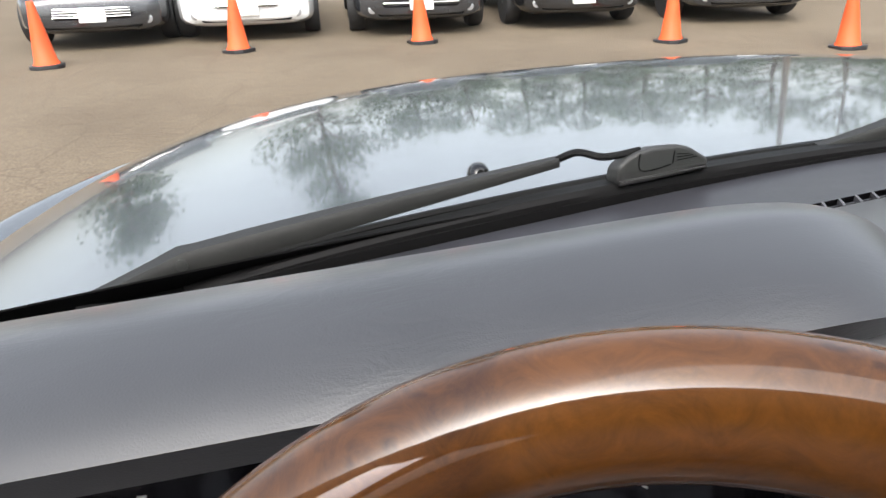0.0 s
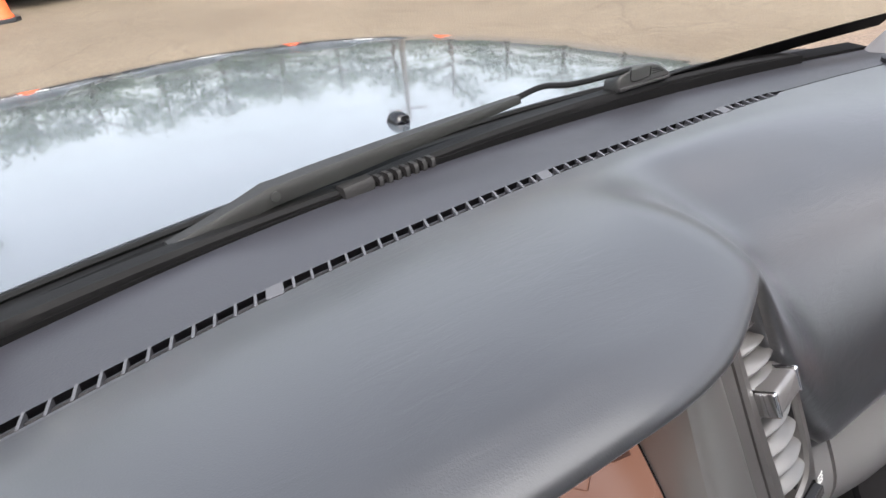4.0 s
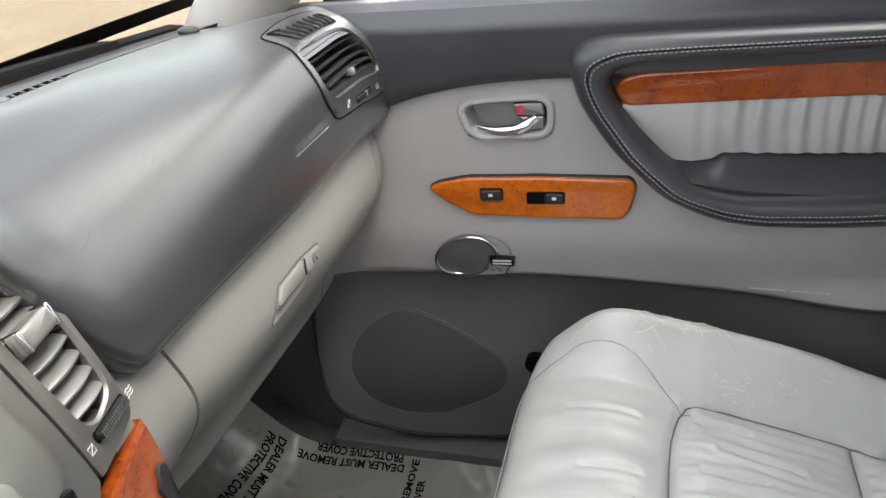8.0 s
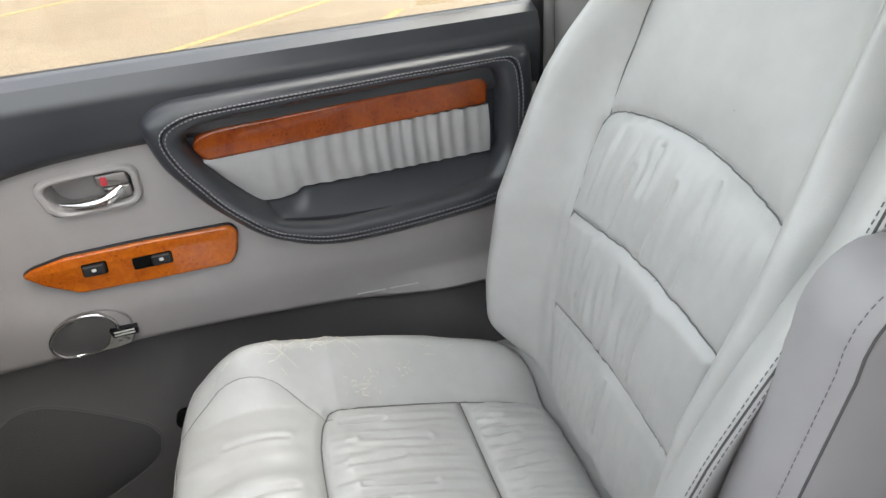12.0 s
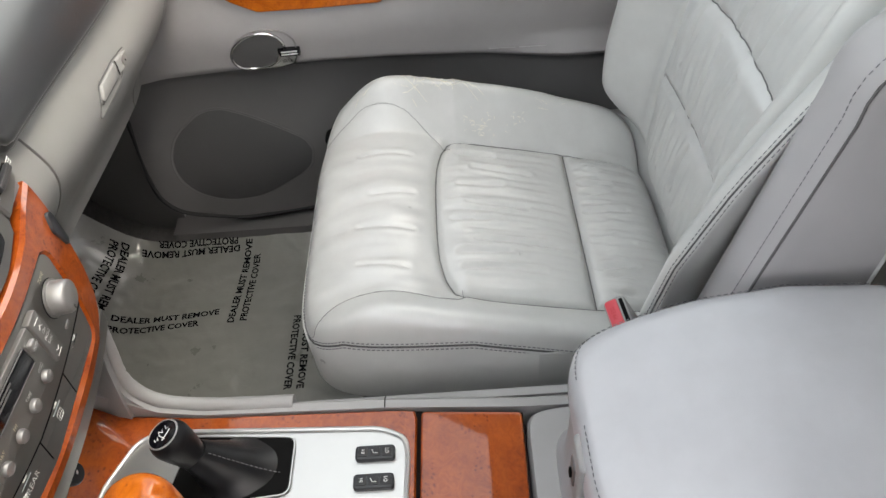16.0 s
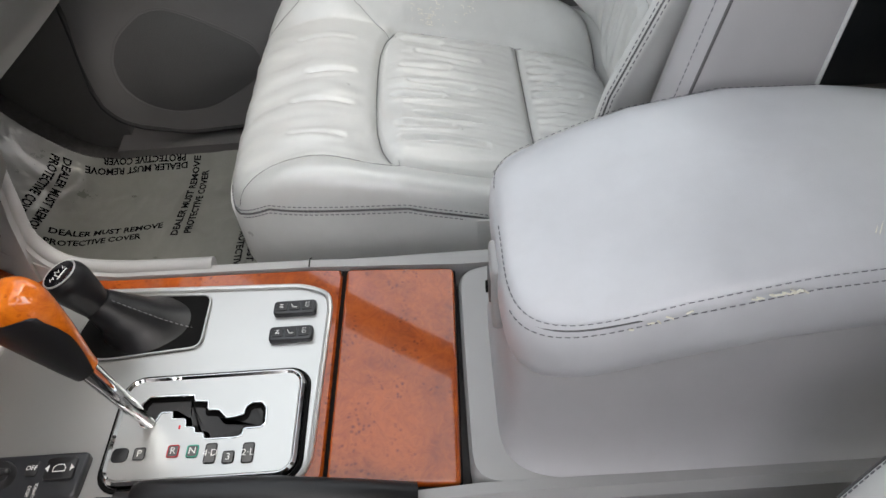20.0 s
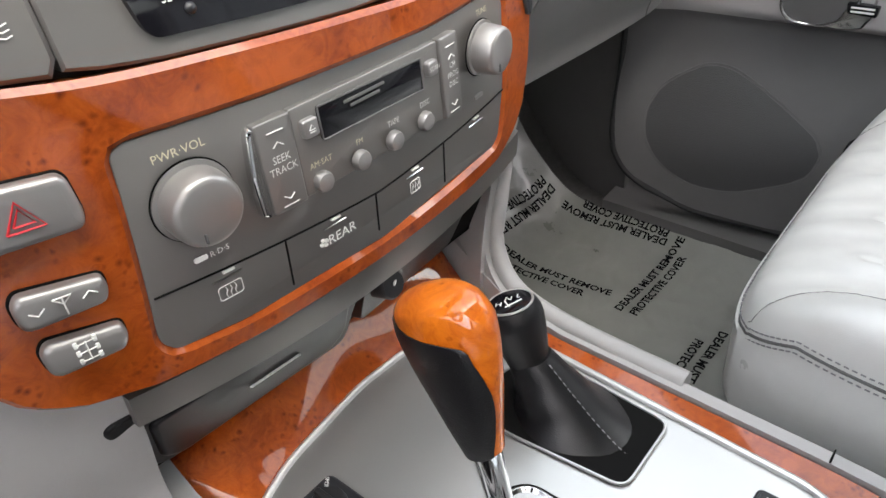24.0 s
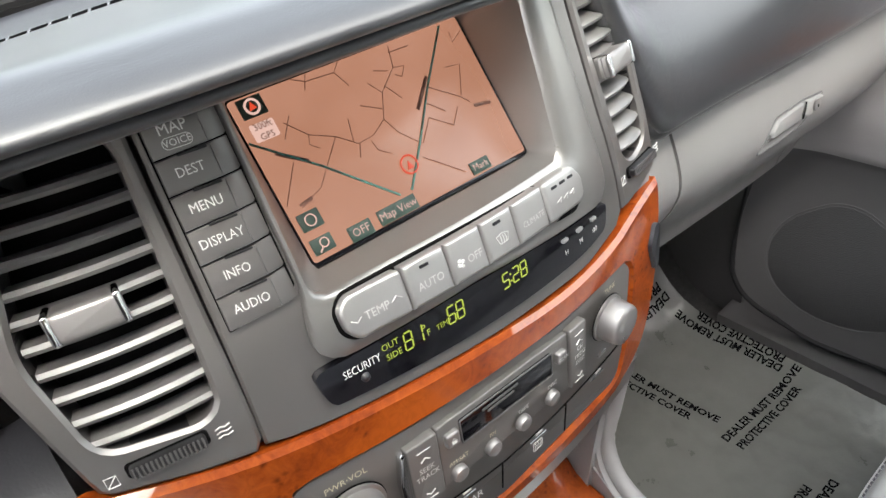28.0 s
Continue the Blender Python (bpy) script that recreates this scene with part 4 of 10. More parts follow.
def even(o, c, n=120):
    """Points of an outline at even bearings round c."""
    out = []
    for k in range(n):
        d = Vector((math.cos(2 * math.pi * k / n), math.sin(2 * math.pi * k / n)))
        best = 0.0
        for i in range(len(o)):
            p, q = Vector(o[i - 1]) - c, Vector(o[i]) - c
            e = q - p
            den = d.x * e.y - d.y * e.x
            if abs(den) > 1e-12:
                t, w = (p.x * e.y - p.y * e.x) / den, (p.x * d.y - p.y * d.x) / den
                if t > best and -1e-9 <= w <= 1 + 1e-9:
                    best = t
        out.append(tuple(c + d * best))
    return out


v_out, v_in = even(vent_edge, VC), even(vent_open, VC)
vent_mesh = []
for s_, h in ((0.0, -0.002), (0.0, 0.0008), (0.06, 0.0022), (0.3, 0.0030), (0.6, 0.0032), (0.94, 0.0030), (1.0, 0.0012), (1.0, -0.030)):
    vent_mesh.append([on_pad(a[0] + (b[0] - a[0]) * s_, a[1] + (b[1] - a[1]) * s_, h) for a, b in zip(v_out, v_in)])
part("bezel", rings(vent_mesh, caps=False), "dash", VENT, "dark grey bezel")
part("bezel_groove", tube([on_pad(u, v, 0.0004) for u, v in v_out], 0.0012, 5, closed=True), "void", VENT)
part("recess", plate(vent_open, on_pad, -0.028, -0.032, 0.0005), "void", VENT)
for k in range(6):
    s_ = 0.0815 + 0.0097 * k
    u0, u1 = 0.572 + 0.010 * ease(3, 0, k), 0.708 - 0.0045 * k
    slat = sheet(lambda a, b, s_=s_, u0=u0, u1=u1: on_pad(u0 + (u1 - u0) * a, s_ + 0.0010 * math.sin(b * math.pi) + 0.0035 * b, 0.0012 - 0.016 * b), 14, 4, 0.0022, (0, 0.4, -0.8))
    part("slat", slat, "vent_slat", VENT)
vk = part("vane_knob", plate(rrect(0.011, 0.0075, 0.002, 4, 0.637, 0.0885), on_pad, 0.0050, -0.004, 0.0015, 3), "slat", VENT)
part("knob_ridge", plate(rrect(0.0012, 0.0075, 0.0004, 2, 0.637, 0.0885), on_pad, 0.0056, 0.003, 0.0003), "silver", vk)
part("wheel_slot", plate(rrect(0.044, 0.0085, 0.002, cx=0.652, cy=0.0575), on_pad, 0.0036, 0.0, 0.0004), "void", VENT)
wheel = part("thumb_wheel", plate(rrect(0.038, 0.0062, 0.002, cx=0.650, cy=0.0575), on_pad, 0.0062, 0.0, 0.002), "black", VENT)
part("wheel_mark", plate(rrect(0.004, 0.0058, 0.0006, cx=0.656, cy=0.0575), on_pad, 0.0066, 0.004, 0.0003), "satin", wheel)
seg_marks = []
for q in (-1, 0, 1):
    seg_marks.append(tube([on_pad(0.695 + 0.0035 * q, 0.0535, 0.0036), on_pad(0.6958 + 0.0035 * q, 0.0565, 0.0036), on_pad(0.6950 + 0.0035 * q, 0.0600, 0.0036)], 0.0005, 4))
part("airflow_mark", join(*seg_marks), "satin", VENT)
part("shut_mark", tube([on_pad(u, v, 0.0036) for u, v in ((0.603, 0.0585), (0.611, 0.0585), (0.611, 0.0655), (0.603, 0.0655), (0.603, 0.0585), (0.611, 0.0655))], 0.0005, 4), "satin", VENT)
part("side_demister", plate(rounded([(0.581, 0.1775), (0.690, 0.1690), (0.676, 0.1445), (0.590, 0.1490)], 0.003, 3), on_pad, 0.0036, 0.0, 0.0003), "void", VENT)
for k in range(9):
    part("demister_fin", sheet(lambda a, b, k=k: on_pad(0.591 + 0.0108 * k + 0.0085 * a + (-0.006 + 0.0012 * k) * b, 0.1465 - 0.0004 * k + (0.0235 - 0.0004 * k) * b, 0.0060 - 0.0020 * a), 2, 3, 0.002, (0, 0, -1)), "dash_soft", VENT)
# opening through the pad behind the vent
bm = bmesh.new()
bm.from_mesh(TOP_PAD.data)
gone = []
for f in bm.faces:
    c = f.calc_center_median()
    if 0.576 < c.x < 0.700 and c.y < 0.05 and on_pad(c.x, 0.082, 0).z < c.z + 0.001 and c.z < on_pad(c.x, 0.127, 0).z:
        gone.append(f)
bmesh.ops.delete(bm, geom=gone, context='FACES')
bm.to_mesh(TOP_PAD.data)
bm.free()
part("sun_sensor", lathe([(0.012, -0.003), (0.012, 0.001), (0.009, 0.0025), (0.002, 0.003)], (0.635, slot_y(0.635), slot_z(0.635) + 0.003), (0, -0.1, 1), 20), "black", DASH)

# ---- steering wheel ----
WHEEL = thing("steering_wheel", (-0.40, -0.10, -0.05), "wood and black leather steering wheel", "steering wheel")
W_C = Vector((-0.3619, -0.1668, 0.0640))
W_U, W_V = Vector((math.cos(-0.3156), math.sin(-0.3156), 0)), Vector((-math.sin(-0.3156) * math.sin(0.7142), math.cos(-0.3156) * math.sin(0.7142), math.cos(0.7142)))
W_N = W_U.cross(W_V)


def on_wheel(a, r, h=0.0):
    return W_C + (W_U * math.cos(a) + W_V * math.sin(a)) * r + W_N * h


def arc(a0, a1, r, n):
    return [on_wheel(radians(a0 + (a1 - a0) * k / n), r) for k in range(n + 1)]


part("wood_rim", tube(arc(28, 152, 0.130, 48), 0.0155, 20, flat=1.0, up=W_N), burl("wheel_wood", (0.034, 0.010, 0.001), (0.115, 0.040, 0.004)), WHEEL, "glossy burl wood upper rim")
part("leather_rim", tube(arc(152, 388, 0.130, 60), 0.016, 14, up=W_N), "leather_black", WHEEL)
for a in (0, 180):
    part("spoke", tube([on_wheel(radians(a), 0.06, -0.02), on_wheel(radians(a), 0.12, -0.012), on_wheel(radians(a), 0.128, 0)], [0.03, 0.022, 0.02], 10, flat=0.4, up=W_N), "grey_dark", WHEEL)
part("hub", lathe([(0.075, -0.03), (0.08, -0.01), (0.065, 0.005), (0.03, 0.012), (0.005, 0.013)], W_C - W_N * 0.02, W_N, 32), "grey_dark", WHEEL)

# ---- centre stack ----
STACK = thing("centre_stack", (0, 0, -0.3), "warm grey metallic centre stack with burl wood trim", "dashboard console")
face_c = curve_of([(-0.40, -0.03), (-0.30, -0.030), (-0.25, -0.044), (-0.20, -0.049), (-0.14, -0.0495), (-0.11, -0.048), (-0.049, -0.040), (-0.016, -0.030), (0.008, -0.020), (0.068, 0.004), (0.10, 0.016), (0.13, 0.028)])


def face(u, v, h):
    """A point of the stack's face: u across, v its height, h proud of it."""
    e = 1e-3
    dy = (face_c(v + e) - face_c(v - e)) / (2 * e)
    n = Vector((1.2 * u, -1, dy)).normalized()
    return Vector((u, face_c(v) + 0.6 * u * u, v)) + n * h


def band(lo, hi, left, right, top, nu=40, nv=14, thick=0.006):
    """A curved panel between two edges lo(u), hi(u)."""
    def f(s, t):
        u = left + (right - left) * s
        return face(u, lo(u) + (hi(u) - lo(u)) * t, top)
    return sheet(f, nu, nv, thick, (0, 1, 0))


def resample(o, n):
    """n even points along an outline, starting beside its first."""
    pts = [Vector(p) for p in o] + [Vector(o[0])]
    cum = [0.0]
    for a, b in zip(pts, pts[1:]):
        cum.append(cum[-1] + (b - a).length)
    out = []
    for k in range(n):
        d = cum[-1] * k / n
        i = max(j for j in range(len(cum) - 1) if cum[j] <= d + 1e-12)
        g = cum[i + 1] - cum[i]
        q = pts[i].lerp(pts[i + 1], (d - cum[i]) / g if g > 1e-12 else 0)
        out.append((q.x, q.y))
    return out


def ring_panel(outer, inner, top, thick=0.012, n=96, edge=0.0015):
    """A panel with one hole: both outlines begin at about the same bearing."""
    c = Vector((sum(p[0] for p in inner) / len(inner), sum(p[1] for p in inner) / len(inner)))

    def at_bearings(o):
        out = []
        for k in range(n):
            a = 2 * math.pi * k / n
            d = Vector((math.cos(a), math.sin(a)))
            best = None
            for i in range(len(o)):
                p, q = Vector(o[i - 1]) - c, Vector(o[i]) - c
                e = q - p
                den = d.x * e.y - d.y * e.x
                if abs(den) < 1e-12:
                    continue
                t = (p.x * e.y - p.y * e.x) / den
                w = (p.x * d.y - p.y * d.x) / den
                if t > 0 and -1e-9 <= w <= 1 + 1e-9 and (best is None or t > best):
                    best = t
            out.append(tuple(c + d * (best or 0)))
        return out
    return frame_plate(at_bearings(outer), at_bearings(inner), face, top, top - thick, edge)


# the middle panel round the screen
seam_l = lambda v: -0.1335 - 0.0046 * ease(0.08, -0.06, v)
mid_outer = rounded([(-0.1316, 0.104), (-0.1378, -0.0595), (-0.10, -0.0648), (0.0, -0.073), (0.09, -0.0765), (0.1365, -0.0655), (0.1316, 0.104)], 0.003, 3)
hole = rounded([(-0.0925, 0.0985), (-0.0905, 0.002), (-0.0855, -0.0015), (0.083, -0.0015), (0.0875, 0.003), (0.0925, 0.0985)], 0.006, 4)
part("middle_panel", ring_panel(mid_outer, hole, 0.0, 0.016), "bezel", STACK, "warm grey metallic panel round the screen")
FC = Vector((0.004, 0.040))
frame_out = even(rounded([(-0.0962, 0.100), (-0.0945, 0.004), (-0.0990, -0.010), (-0.1000, -0.026), (-0.0900, -0.0335), (0.0, -0.0335), (0.08, -0.0392), (0.112, -0.0405), (0.121, -0.030), (0.119, 0.03), (0.114, 0.100)], 0.008, 4), FC, 140)
frame_in = even(hole, FC, 140)
frame_rings = []
for s_, h in ((0.0, -0.002), (0.0, 0.0020), (0.08, 0.0040), (0.20, 0.0046), (0.55, 0.0044), (0.80, 0.0032), (0.93, 0.0012), (1.0, -0.0012)):
    frame_rings.append([face(a[0] + (b[0] - a[0]) * s_, a[1] + (b[1] - a[1]) * s_, h) for a, b in zip(frame_out, frame_in)])
part("screen_frame", rings(frame_rings, caps=False), "frame_lit_paint", STACK, "raised warm grey frame round the screen with a rolled inner edge")
SCR_O, SCR_U, SCR_V = Vector((0.001, 0.0, -0.0005)), Vector((1, 0, 0)), Vector((0, 0.0566, 0.0728)).normalized()
SCR_N = SCR_U.cross(SCR_V)


def on_screen(u, v, h):
    return SCR_O + SCR_U * u + SCR_V * v + SCR_N * h


# funnel between the hole's rim and the screen
def funnel():
    n = 96
    a = resample(rounded([(-0.0925, 0.0985), (-0.0905, 0.002), (-0.0855, -0.0015), (0.083, -0.0015), (0.0875, 0.003), (0.0925, 0.0985)], 0.006, 4), n)
    b = resample(rounded([(-0.0785, 0.0935), (-0.0785, -0.001), (-0.077, -0.002), (0.077, -0.002), (0.0785, -0.001), (0.0785, 0.0935)], 0.004, 4), n)
    return rings([[face(u, v, -0.001) for u, v in a], [on_screen(u, v, 0.001) for u, v in b], [on_screen(u, v, -0.003) for u, v in b]], caps=False)


part("screen_surround", funnel(), "frame_lit_paint", STACK, "warm grey metallic slope round the screen")
NAV = part("display_screen", plate(rrect(0.157, 0.0945, 0.003, cy=0.046), on_screen, 0.0, -0.006, 0.0003), "gloss_black", STACK, "navigation screen showing a peach street map")


def screen_picture():
    m, nt, b = nodes_of("lit_map_picture")
    co = nt.nodes.new("ShaderNodeTexCoord")
    no = put(nt, "ShaderNodeTexNoise", Scale=18.0, Detail=2.0)
    nt.links.new(co.outputs["Object"], no.inputs["Vector"])
    rp = nt.nodes.new("ShaderNodeValToRGB")
    e = rp.color_ramp.elements
    e[0].position, e[0].color = 0.3, (0.62, 0.29, 0.175, 1)
    e[1].position, e[1].color = 0.75, (0.74, 0.37, 0.24, 1)
    nt.links.new(no.outputs["Fac"], rp.inputs[0])
    nt.links.new(rp.outputs[0], b.inputs["Emission Color"])
    b.inputs["Emission Strength"].default_value = 0.11
    b.inputs["Base Color"].default_value = (0.02, 0.02, 0.02, 1)
    b.inputs["Roughness"].default_value = 0.25
    return m


M["map"] = screen_picture()
M["map_teal"] = surface("map_teal", (0.02, 0.14, 0.12), 0.5, mottle=0.0)
M["map_line"] = surface("map_brown", (0.16, 0.07, 0.045), 0.5, mottle=0.0)
M["map_green"] = surface("map_dark_green", (0.012, 0.035, 0.025), 0.5, mottle=0.0)
M["map_red"] = glow("map_red", (0.8, 0.08, 0.03), 0.14)
M["map_pink"] = glow("map_pink", (0.9, 0.6, 0.5), 0.13)
part("map_picture", plate(rrect(0.1535, 0.0905, 0.002, cy=0.0463), on_screen, 0.0004, 0.0, 0.0001), "map", NAV)


def m_uv(px, py):
    """Places on the map from hundredths of its width and height."""
    return -0.0767 + 0.1535 * px, 0.0010 + 0.0905 * (1 - py)


def m_line(points, width, mat, name="street", h=0.0009):
    pts = [on_screen(*m_uv(*p), h) for p in points]
    part(name, tube(pts, width, 4), mat, NAV)


m_line([(0, .251), (.193, .529), (.403, .878)], 0.0007, "map_teal", "main_road")
m_line([(.907, .022), (.721, .364), (.579, .65), (.456, .882)], 0.0007, "map_teal", "main_road")
for pts in ([(.143, .217), (.203, .334), (.289, .405), (.356, .497), (.422, .49), (.492, .429), (.54, .275), (.632, .159), (.656, .023)],
            [(.289, .405), (.202, .547), (.149, .635), (.088, .668)], [(.106, .442), (.009, .651)], [(.36, .5), (.336, .574)], [(.405, .515), (.413, .581), (.458, .638)]):
    m_line(pts, 0.00026, "map_line")
for pts in ([(.492, .429), (.52, .534), (.586, .655)], [(.342, .471), (.364, .343)], [(.507, .365), (.435, .298)], [(.54, .275), (.504, .192)], [(.604, .167), (.55, .134)],
            [(.632, .159), (.678, .174), (.648, .231), (.624, .204)], [(.561, .239), (.603, .353)], [(.641, .064), (.734, .067)], [(.238, .0), (.287, .045), (.403, .057), (.44, .0)]):
    m_line(pts, 0.00026, "map_line")
for pts in ([(.403, .057), (.432, .159)], [(.3, .007), (.271, .093)], [(.203, .334), (.188, .386), (.216, .429)], [(.173, .191), (.12, .304)], [(.727, .356), (.837, .49), (.871, .551)],
            [(.69, .447), (.746, .535)], [(.593, .659), (.667, .533), (.752, .641), (.806, .548)], [(.841, .284), (.91, .299), (.849, .484)], [(.564, .739), (.701, .942)], [(.938, .078), (.929, .152), (.99, .1)]):
    m_line(pts, 0.00026, "map_line")
for px, py, a, w in ((0.112, 0.412, -36, 0.018), (0.694, 0.373, 44, 0.022), (0.92, 0.596, -10, 0.012), (0.079, 0.672, 10, 0.008)):
    u, v = m_uv(px, py)
    bar = [(u + p * math.cos(radians(a)) - q * math.sin(radians(a)), v + p * math.sin(radians(a)) + q * math.cos(radians(a))) for p, q in rrect(w, 0.0022, 0.0004, 2)]
    part("name_bar", plate(bar, on_screen, 0.0008, 0.0004, 0.0001), "map_line", NAV)


def m_button(px, py, w, h, label_, size=0.0045):
    u, v = m_uv(px, py)
    b_ = part("map_button", plate(rrect(w, h, 0.0006, cx=u, cy=v), on_screen, 0.0011, 0.0004, 0.0002), "map_green", NAV)
    if label_:
        text(label_, size, "map_pink", b_, on_screen, u, v, name="caption", lift=0.0014)
    return b_, u, v


m_button(0.367, 0.95, 0.026, 0.0085, "Map View")
m_button(0.203, 0.955, 0.0145, 0.0085, "OFF")
m_button(0.771, 0.946, 0.0145, 0.0075, "Mark", 0.004)
b_, u, v = m_button(0.072, 0.069, 0.014, 0.0105, "")
part("compass", tube([on_screen(u + 0.0038 * math.cos(a), v + 0.0038 * math.sin(a), 0.0016) for a in [k * math.pi / 8 for k in range(16)]], 0.0007, 5, closed=True), "map_pink", b_)
part("compass_needle", plate([(u - 0.0022, v - 0.002), (u + 0.0022, v - 0.0012), (u, v + 0.0026)], on_screen, 0.0017, 0.0009, 0.0002), "map_red", b_)
b_, u, v = m_button(0.059, 0.771, 0.0125, 0.0095, "")
part("ring_icon", tube([on_screen(u + 0.003 * math.cos(a), v + 0.003 * math.sin(a), 0.0016) for a in [k * math.pi / 8 for k in range(16)]], 0.0004, 5, closed=True), "map_pink", b_)
b_, u, v = m_button(0.057, 0.922, 0.0125, 0.0085, "")
part("lens_icon", tube([on_screen(u + 0.001 + 0.0024 * math.cos(a), v + 0.0006 + 0.0024 * math.sin(a), 0.0016) for a in [k * math.pi / 8 for k in range(16)]], 0.0004, 5, closed=True), "map_pink", b_)
part("lens_handle", tube([on_screen(u - 0.0008, v - 0.0012, 0.0016), on_screen(u - 0.0032, v - 0.0034, 0.0016)], 0.0005, 5), "map_pink", b_)
b_ = part("scale_box", plate(rrect(0.0135, 0.0095, 0.001, cx=m_uv(0.073, 0.215)[0], cy=m_uv(0.073, 0.215)[1]), on_screen, 0.0008, 0.0004, 0.0001), "map_pink", NAV)
text("300ft", 0.0036, "map_line", b_, on_screen, m_uv(0.073, 0.19)[0], m_uv(0.073, 0.185)[1], name="caption", lift=0.0012)
text("GPS", 0.0034, "map_line", b_, on_screen, m_uv(0.073, 0.19)[0], m_uv(0.073, 0.247)[1], name="caption", lift=0.0012)
u, v = m_uv(0.495, 0.739)
part("position_ring", tube([on_screen(u + 0.0052 * math.cos(a), v + 0.0052 * math.sin(a), 0.0013) for a in [k * math.pi / 12 for k in range(24)]], 0.0006, 5, closed=True), "map_red", NAV)
part("position_arrow", plate([(u - 0.0020, v - 0.0026), (u + 0.0022, v - 0.0026), (u + 0.0002, v + 0.0020)], on_screen, 0.0015, 0.0005, 0.0002), "map_red", NAV)

# ---- keys beside and below the screen ----
def key(outline, mat="bezel", parent=None, top=0.0035, edge=0.0008, name="push_button", label="", back=-0.002):
    return part(name, plate(outline, face, top, back, edge), mat, parent or STACK, label)


def seg(points, r, mat, parent, name="mark", h=0.0042, place=None):
    return part(name, tube([(place or face)(u, v, h) for u, v in points], r, 5), mat, parent)


part("key_well", plate(rounded([(-0.1300, 0.0912), (-0.1312, -0.0005), (-0.0990, 0.0050), (-0.0955, 0.0075), (-0.0965, 0.0935)], 0.0015, 3), face, 0.0006, -0.002, 0.0003), "void", STACK)
key_names = ("MAP", "DEST", "MENU", "DISPLAY", "INFO", "AUDIO")
for k, word in enumerate(key_names):
    z1 = 0.0905 - 0.01505 * k
    z0 = z1 - 0.0143
    dz = 0.0016
    b_ = key([(-0.1293 - 0.0003 * k, z0), (-0.1056, z0 + dz * 0.72), (-0.1056, z1 + dz * 0.72), (-0.1290 - 0.0003 * k, z1)], "bezel", top=0.0038, edge=0.0005)
    part("key_slope", plate([(-0.1056, z0 + dz * 0.72), (-0.0978, z0 + dz), (-0.0965, z0 + dz + 0.001), (-0.0970, z1 + dz), (-0.1056, z1 + dz * 0.72)], lambda u, v, h: face(u, v, h - 0.30 * (u + 0.1056)), 0.0038, -0.001, 0.0003), "bezel", b_)
    if k == 0:
        text("MAP", 0.0046, "white_ink", b_, face, -0.1172, z0 + 0.0105, name="caption", lift=0.0042)
        text("VOICE", 0.0030, "white_ink", b_, face, -0.1172, z0 + 0.0048, name="caption", lift=0.0042)
        part("caption_ring", tube([face(u, v, 0.0041) for u, v in rrect(0.0125, 0.0046, 0.0022, 4, -0.1172, z0 + 0.0048)], 0.00018, 4, closed=True), "white_ink", b_)
    else:
        text(word, 0.0042, "white_ink", b_, face, -0.1172, z0 + 0.0078, name="caption", lift=0.0042, squeeze=0.92)
    if k:
        part("key_lamp", plate(rrect(0.013, 0.0012, 0.0005, 3, -0.1135, z1 + 0.0004), face, 0.0044, 0.003, 0.0002), "black", b_)

